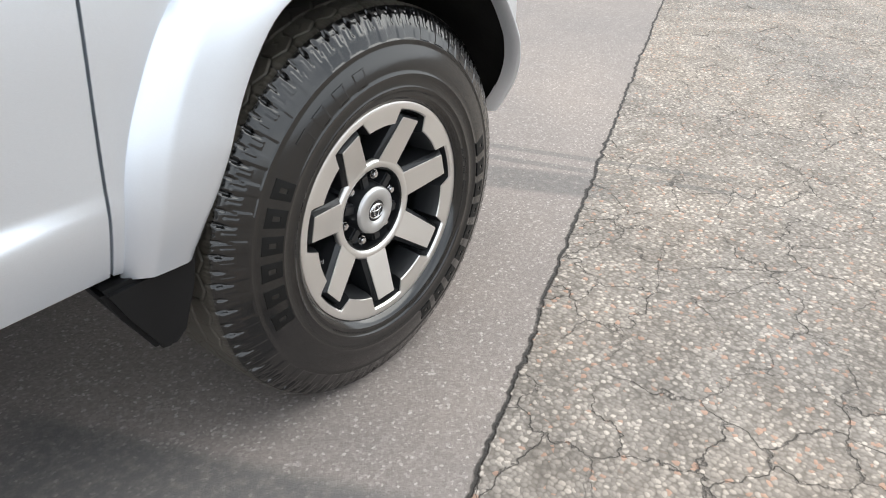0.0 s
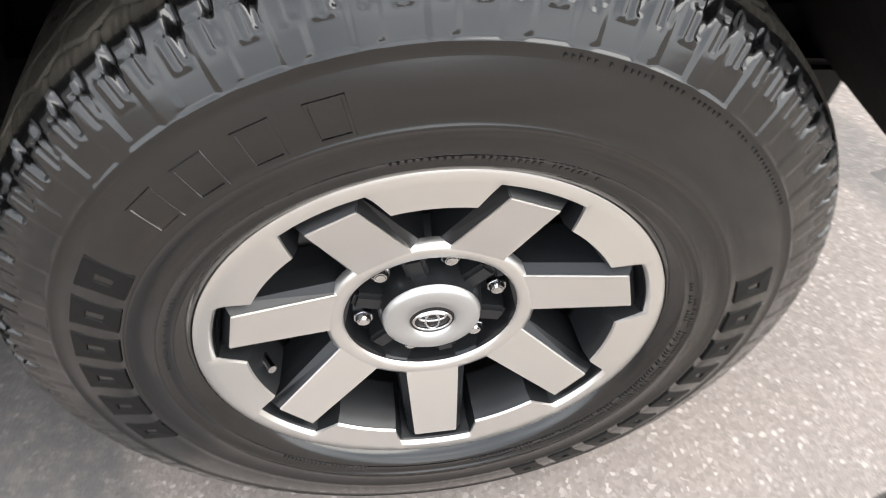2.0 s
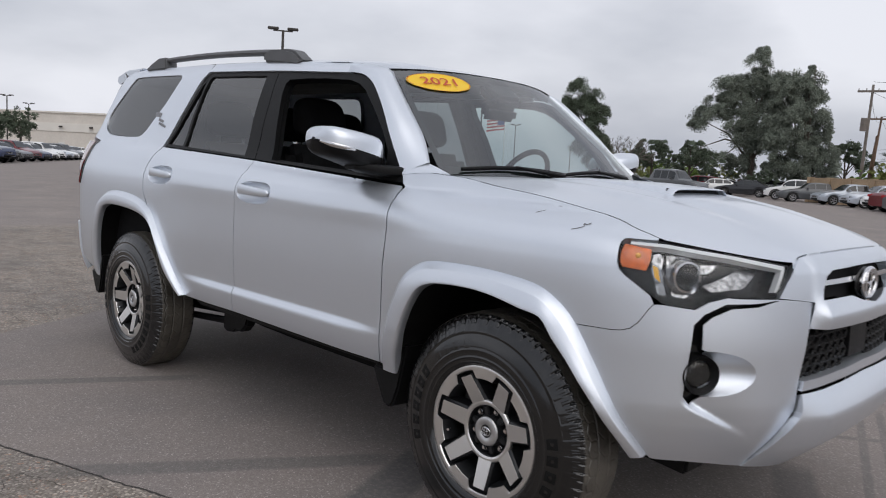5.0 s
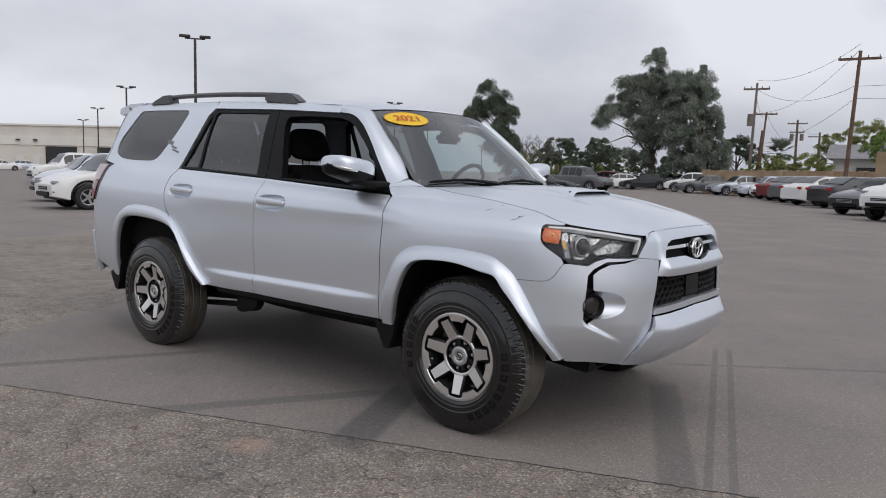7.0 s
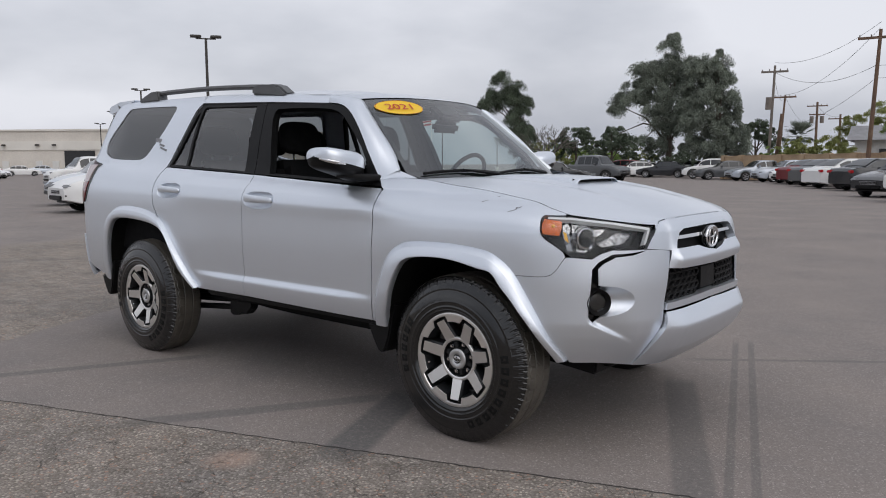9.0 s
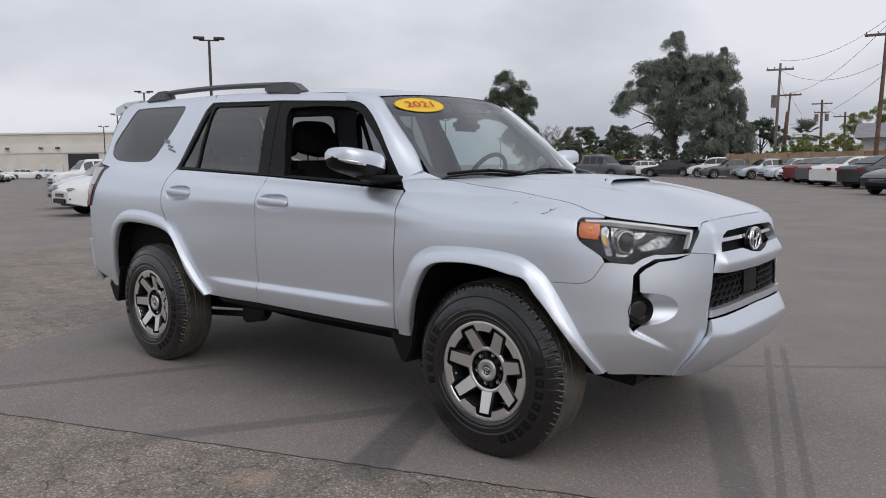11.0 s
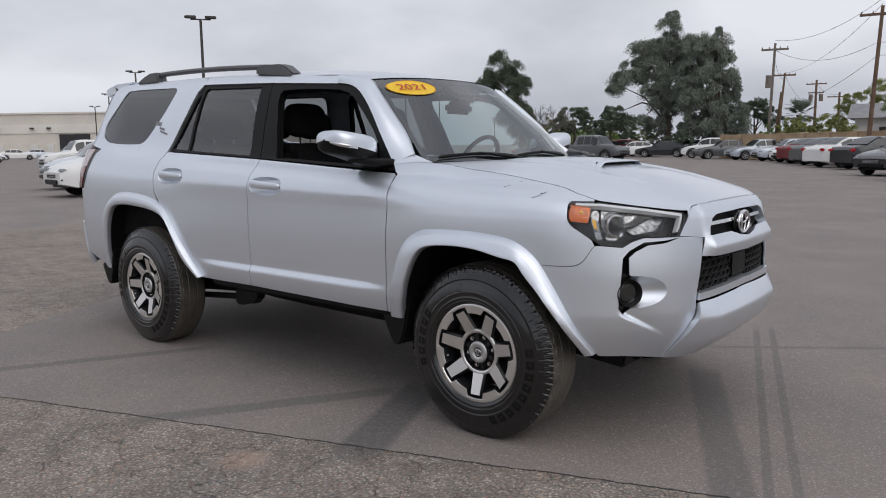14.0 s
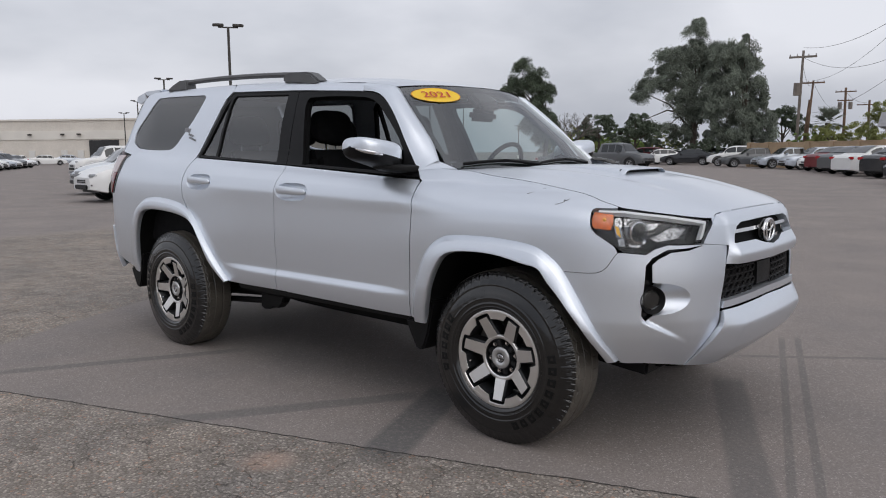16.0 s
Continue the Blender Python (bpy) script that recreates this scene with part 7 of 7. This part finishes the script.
# ---- parked cars ----
CAR_GLASS = mat("dark_car_window", (0.02, 0.023, 0.025), 0.06, vary=0.1, spec=0.7)
CAR_TYRE = mat("plain_tyre", (0.016, 0.016, 0.016), 0.75, vary=0.2)
CAR_RIM = mat("alloy_wheel", (0.42, 0.42, 0.43), 0.35, 0.8, vary=0.1)
CAR_LAMP = mat("headlamp_glass", (0.38, 0.40, 0.42), 0.15, 0.4, vary=0.2)
CAR_RED = mat("tail_lamp_red", (0.42, 0.02, 0.025), 0.2, vary=0.1)
PAINTS = {"white": paint("white_car_paint", (0.78, 0.78, 0.77), 0.0, 0.3, 0.01), "silver": paint("pale_silver_car_paint", (0.52, 0.56, 0.62), 0.4, 0.3), "grey": paint("grey_car_paint", (0.10, 0.105, 0.11), 0.3, 0.3), "black": paint("black_car_paint", (0.02, 0.021, 0.024), 0.1, 0.25),
          "red": paint("dark_red_car_paint", (0.16, 0.012, 0.016), 0.2, 0.28), "blue": paint("pale_blue_car_paint", (0.44, 0.48, 0.53), 0.4, 0.3), "navy": paint("navy_car_paint", (0.02, 0.035, 0.09), 0.2, 0.28)}
SEDAN = dict(length=4.75, half=0.91, belt=[(0, 0.62), (0.05, 0.74), (0.30, 0.93), (0.62, 0.97), (0.86, 1.03), (0.97, 1.0), (1, 0.86)], roof=[(0, 0.62), (0.05, 0.74), (0.27, 0.95), (0.30, 0.97), (0.42, 1.36), (0.50, 1.44), (0.66, 1.43), (0.85, 1.08), (0.86, 1.05), (0.97, 1.0), (1, 0.86)], glass=(0.30, 0.84), wheels=(0.19, 0.78), r=0.33, low=0.22)
HATCH = dict(length=4.45, half=0.92, belt=[(0, 0.68), (0.05, 0.84), (0.24, 1.02), (0.6, 1.08), (0.9, 1.14), (0.98, 1.10), (1, 0.9)], roof=[(0, 0.68), (0.05, 0.84), (0.22, 1.03), (0.25, 1.05), (0.38, 1.53), (0.50, 1.63), (0.78, 1.61), (0.90, 1.52), (0.97, 1.16), (0.98, 1.10), (1, 0.9)], glass=(0.25, 0.95), wheels=(0.20, 0.79), r=0.355, low=0.27)
PICKUP = dict(length=5.6, half=0.97, belt=[(0, 0.8), (0.03, 1.0), (0.22, 1.16), (0.6, 1.18), (0.66, 1.18), (0.98, 1.18), (1, 1.0)], roof=[(0, 0.8), (0.03, 1.0), (0.21, 1.16), (0.23, 1.18), (0.32, 1.78), (0.40, 1.86), (0.56, 1.85), (0.615, 1.80), (0.64, 1.20), (0.98, 1.18), (1, 1.0)], glass=(0.24, 0.63), wheels=(0.17, 0.78), r=0.40, low=0.38)


def parked_car(kind, colour, label):
    """A parked car at the origin, its nose towards +x: a lofted body, glasshouse, four wheels, lamps, mirrors."""
    L, W = kind["length"], kind["half"]
    car = thing("car", label, "car", group="parked cars")
    fr = np.linspace(0, 1, 65)
    belt_z = lambda q: float(eased(kind["belt"], np.array([q]))[0])
    roof_z = lambda q: max(belt_z(q), float(eased(kind["roof"], np.array([q]))[0]))
    x_of = lambda q: L * 0.42 - q * L
    rows = []
    for q in fr:
        zb, zr = belt_z(q), roof_z(q)
        tip = min(1.0, min(q, 1 - q) / 0.09)
        w = W * (0.78 + 0.22 * math.sin(tip * math.pi / 2))
        low = kind["low"] + 0.10 * (1 - tip)
        ar = 0.0
        for c in kind["wheels"]:
            dx = abs(q - c) * L
            if dx < kind["r"] * 1.17:
                ar = max(ar, math.sqrt((kind["r"] * 1.17) ** 2 - dx * dx) + kind["r"])
        lo = max(low, ar)
        zb2 = max(zb, lo + 0.03)
        mid = lo + (zb2 - lo) * 0.55
        sect = [(0.55 * w, low), (0.93 * w, lo if ar else low), (w * 0.985, lo + 0.02), (w, mid), (w * 0.985, zb2 - 0.06), (w * 0.93, zb2)]
        up = max(0.0, zr - zb2)
        k = min(1.0, up / 0.4)
        wr = w * (0.93 - 0.22 * k)
        sect += [(w * 0.93 - (w * 0.93 - wr) * 0.5, zb2 + up * 0.5), (wr, zb2 + up * 0.90), (wr * 0.86, zb2 + up * 0.985), (wr * 0.5, zb2 + up + 0.012), (0, zb2 + up + 0.02)]
        x = x_of(q)
        rows.append([(x, -y, z) for y, z in sect] + [(x, y, z) for y, z in sect[-2::-1]])
    v, q4 = loft(rows)
    n_s = len(rows[0])
    me = mesh_from("car_body", v, q4 + [tuple(range(n_s)), tuple(range(len(v) - n_s, len(v)))])
    me.set_sharp_from_angle(angle=radians(38))
    body_ = put("body", me, PAINTS[colour], car)
    # side windows, windscreen and rear window, a little proud
    g0, g1 = kind["glass"]

    def face_at(q, h, sg):
        zb, zr = belt_z(q), roof_z(q)
        up = max(0.0, zr - zb)
        k = min(1.0, up / 0.4)
        w = W
        return (x_of(q), sg * (w * 0.93 - w * 0.22 * k * h + 0.012), zb + up * h * 0.9)
    peak = [p for p in kind["roof"] if p[1] > max(r[1] for r in kind["roof"]) - 0.12]
    qa, qb = g0 + 0.05, g1 - 0.04
    for sg in (-1, 1):
        cuts = np.linspace(qa, qb, 4)
        for a, b in zip(cuts[:-1], cuts[1:]):
            rr = []
            for q in np.linspace(a + 0.006, b - 0.006, 6):
                rr.append([face_at(q, h, sg) for h in (0.10, 0.5, 0.93)])
            v, q5 = loft(rr)
            put("side_window", mesh_from("sw", v, q5), CAR_GLASS, body_)
    i0, i1 = g0 + 0.01, min(p[0] for p in peak)
    j0, j1 = max(p[0] for p in peak), g1
    for nm, a, b in (("windscreen", i0, i1), ("rear_window", j0 + 0.01, j1)):
        rr = []
        for q in np.linspace(a, b, 7):
            zb, zr = belt_z(q), roof_z(q)
            k = min(1.0, max(0, zr - zb) / 0.4)
            w = W * (0.93 - 0.22 * k) * 0.84
            rr.append([(x_of(q) + (0.012 if nm == "windscreen" else -0.012), w * t, zr + 0.022 + 0.012 * (1 - t * t)) for t in np.linspace(-1, 1, 7)])
        v, q5 = loft(rr)
        put(nm, mesh_from("w", v, q5), CAR_GLASS, body_)
    for c in kind["wheels"]:
        for sg in (-1, 1):
            wh = thing("wheel", "", "")
            wh.parent = car
            r = kind["r"]
            prof = [(r * 0.62, -0.10), (r * 0.66, -0.115), (r * 0.85, -0.12), (r * 0.97, -0.10), (r, -0.06), (r, 0.10)]
            rows2 = [[(rr_ * math.cos(t), y, rr_ * math.sin(t)) for rr_, y in prof] for t in np.linspace(0, 2 * math.pi, 29)]
            v, q6 = loft(rows2)
            put("tyre", mesh_from("t", v, q6), CAR_TYRE, wh)
            bm = bmesh.new()
            for s in range(5):
                an = s * 2 * math.pi / 5
                box(bm, (r * 0.33 * math.cos(an), -0.095, r * 0.33 * math.sin(an)), (r * 0.6, 0.02, r * 0.16), Matrix.Rotation(-an, 4, "Y"))
            rows3 = [[(rr_ * math.cos(t), y, rr_ * math.sin(t)) for rr_, y in ((r * 0.56, -0.09), (r * 0.61, -0.108), (r * 0.65, -0.108))] for t in np.linspace(0, 2 * math.pi, 25)]
            v, q7 = loft(rows3)
            bm.from_mesh(mesh_from("rr", v, q7))
            part("rim", bm, CAR_RIM, wh)
            bm = bmesh.new()
            tube(bm, (0, -0.05, 0), (0, 0.1, 0), r * 0.62, r * 0.62, 20)
            part("well", bm, CAR_TYRE, wh)
            wh.matrix_basis = pose(x_of(c), sg * (W - 0.10), r, 0, 0, 0 if sg < 0 else 180)
    for sg in (-1, 1):
        for nm, q, z, material, s in (("headlamp", 0.035, belt_z(0.05) - 0.09, CAR_LAMP, (0.26, 0.38, 0.085)), ("tail_lamp", 0.985, belt_z(0.97) - 0.13, CAR_RED, (0.16, 0.42, 0.13))):
            bm = bmesh.new()
            box(bm, (x_of(q), sg * W * 0.66, z), s, Matrix.Rotation(sg * radians(-26 if nm == "headlamp" else 20), 4, "Z"))
            part(nm, bm, material, body_, bevel=0.03)
        bm = bmesh.new()
        box(bm, (x_of(g0 + 0.09), sg * (W + 0.06), belt_z(g0) + 0.09), (0.12, 0.20, 0.13))
        part("mirror", bm, PAINTS[colour], body_, bevel=0.03)
    bm = bmesh.new()
    box(bm, (x_of(0.006), 0, kind["belt"][0][1] - 0.09), (0.09, W * 0.80, 0.15))
    part("grille", bm, BLACK_PLASTIC, body_, bevel=0.03)
    for dz in (-0.045, 0.0, 0.045):
        bm = bmesh.new()
        box(bm, (x_of(0.006) + 0.046, 0, kind["belt"][0][1] - 0.09 + dz), (0.012, W * 0.74, 0.014))
        part("grille_bar", bm, CAR_RIM, body_)
    for sg in (-1, 1):
        bm = bmesh.new()
        box(bm, (x_of(0.022), sg * W * 0.66, kind["low"] + 0.22), (0.10, W * 0.34, 0.10), Matrix.Rotation(sg * radians(-24), 4, "Z"))
        part("fog_recess", bm, BLACK_PLASTIC, body_, bevel=0.03)
        for c in kind["wheels"]:
            r = kind["r"]
            rr = [[(x_of(c) + k * r * math.cos(t), sg * (W * 0.985 + o), r + k * r * math.sin(t)) for k, o in ((1.16, 0.0), (1.17, 0.018), (1.17 + (0.15 if kind is HATCH else 0.04), 0.016), (1.18 + (0.15 if kind is HATCH else 0.04), 0.0))] for t in np.linspace(-0.15, math.pi + 0.15, 25)]
            v, q8 = loft(rr)
            put("wheel_arch", mesh_from("arch", v, q8), BLACK_PLASTIC if kind is HATCH else PAINTS[colour], body_)
    bm = bmesh.new()
    box(bm, (x_of(0.004), 0, kind["low"] + 0.16), (0.12, W * 1.1, 0.12))
    part("lower_intake", bm, BLACK_PLASTIC, body_, bevel=0.02)
    bm = bmesh.new()
    box(bm, (x_of(0.5), 0, kind["low"] + 0.03), (L * 0.9, W * 1.5, 0.06))
    part("underside", bm, BLACK_PLASTIC, body_)
    return car


masters = {}


def park(kind_name, colour, label, at, heading):
    kind = {"sedan": SEDAN, "hatch": HATCH, "pickup": PICKUP}[kind_name]
    m = Matrix.Translation(at) @ Matrix.Rotation(radians(heading), 4, "Z")
    key = (kind_name, colour)
    if key in masters:
        return tagged(copy_thing(masters[key], m), label)
    c = parked_car(kind, colour, label)
    c.matrix_world = m
    masters[key] = c
    return c


# the long row before the tan wall, noses and tails towards the lane
for x, y, kn, col, hd, lb in ((-0.7, 25.7, "pickup", "white", -118, "white pickup parked in the row before the wall"), (-2.6, 29.2, "sedan", "black", -118, "black coupe parked nose out before the wall"), (-4.1, 36.0, "sedan", "black", 50, "charcoal sedan parked tail out before the wall"),
                              (-5.9, 38.5, "sedan", "white", 50, "white sedan with red tail lamps parked tail out"), (-7.4, 41.7, "sedan", "grey", 50, "dark grey sedan parked tail out"), (-8.9, 44.8, "sedan", "red", 50, "dark red sedan parked tail out"), (-10.6, 46.8, "sedan", "white", -125, "white sedan parked nose out"),
                              (-12.5, 49.5, "sedan", "silver", -140, "pale silver sedan parked nose out"), (-15.2, 52.3, "sedan", "blue", -140, "pale blue sedan parked nose out"), (-18.6, 55.0, "sedan", "grey", -150, "dark grey sedan parked nose out"), (-21.1, 58.4, "hatch", "white", -160, "white hatchback parked nose out"),
                              (-26.5, 61.7, "sedan", "black", -168, "black sedan parked side on"), (-30.2, 63.6, "sedan", "white", -150, "white sedan parked under the trees"), (-32.8, 65.6, "hatch", "red", -150, "dark red crossover parked under the trees"), (-35.8, 67.7, "sedan", "silver", -150, "silver sedan parked under the trees"),
                              (*far_at(118.1, 55)[:2], "pickup", "grey", -4, "dark grey pickup parked beside a sedan"), (*far_at(120.6, 46)[:2], "sedan", "black", 26, "black sedan parked side on in the lane"), (-28.6, 67.0, "sedan", "white", -160, "white sedan parked side on under the trees"), (-38.7, 70.7, "sedan", "grey", -150, "grey sedan parked under the trees"), (-42.2, 73.8, "hatch", "white", -150, "white crossover parked behind the trees"),
                              (-34.6, 74.7, "sedan", "white", -150, "white sedan parked behind the trees"), (-29.7, 73.6, "hatch", "silver", -150, "silver crossover parked behind the trees"), (-24.7, 72.5, "sedan", "black", -150, "black sedan parked behind the trees"), (-19.7, 71.4, "hatch", "white", -150, "white crossover parked behind the trees")):
    park(kn, col, lb, (x, y, 0), hd)
# the row beyond the tail
for x, y, kn, col, hd, lb in ((-19.3, 7.6, "hatch", "white", -97, "white crossover with black cladding parked nose out"), (-23.5, 9.2, "hatch", "silver", -106, "silver crossover parked nose out"), (-28.6, 11.6, "hatch", "white", -104, "white crossover parked nose out"), (-34.6, 14.4, "hatch", "grey", -102, "grey crossover parked nose out"),
                              (-42.8, 17.8, "pickup", "white", -100, "white pickup parked nose out"), (-47.5, 19.6, "hatch", "white", -100, "white crossover parked nose out"), (-52.5, 21.5, "hatch", "white", -100, "white crossover parked nose out"),
                              (-116, 46.5, "sedan", "silver", 64, "silver sedan parked beside the warehouse"), (-122, 45.5, "sedan", "white", 64, "white sedan parked beside the warehouse"), (-128, 44, "sedan", "white", 64, "white sedan parked beside the warehouse")):
    park(kn, col, lb, (x, y, 0), hd)
# the far row that recedes towards the warehouse, noses to the lane
for k, (kn, col, lb) in enumerate((("pickup", "navy", "navy pickup parked nose out in the far row"), ("hatch", "black", "black crossover parked nose out in the far row"), ("sedan", "grey", "grey sedan parked nose out in the far row"), ("hatch", "red", "dark red crossover parked nose out in the far row"), ("sedan", "navy", "navy sedan parked nose out in the far row"),
                                   ("sedan", "white", "white sedan parked nose out in the far row"), ("hatch", "white", "white crossover parked nose out in the far row"), ("sedan", "silver", "silver sedan parked nose out in the far row"), ("sedan", "white", "white sedan parked nose out in the far row"), ("hatch", "grey", "grey crossover parked nose out in the far row"),
                                   ("sedan", "white", "white sedan parked nose out in the far row"), ("sedan", "white", "white sedan parked nose out in the far row"))):
    park(kn, col, lb, (-56.5 - 3.0 * k, 11.2 + 1.62 * k, 0), 42)
for x, y, kn, col, hd, lb in ((-100.0, 31.5, "sedan", "white", 72, "white sedan parked side on before the warehouse"), (-108.0, 40.0, "sedan", "white", 72, "white sedan parked side on before the warehouse")):
    park(kn, col, lb, (x, y, 0), hd)
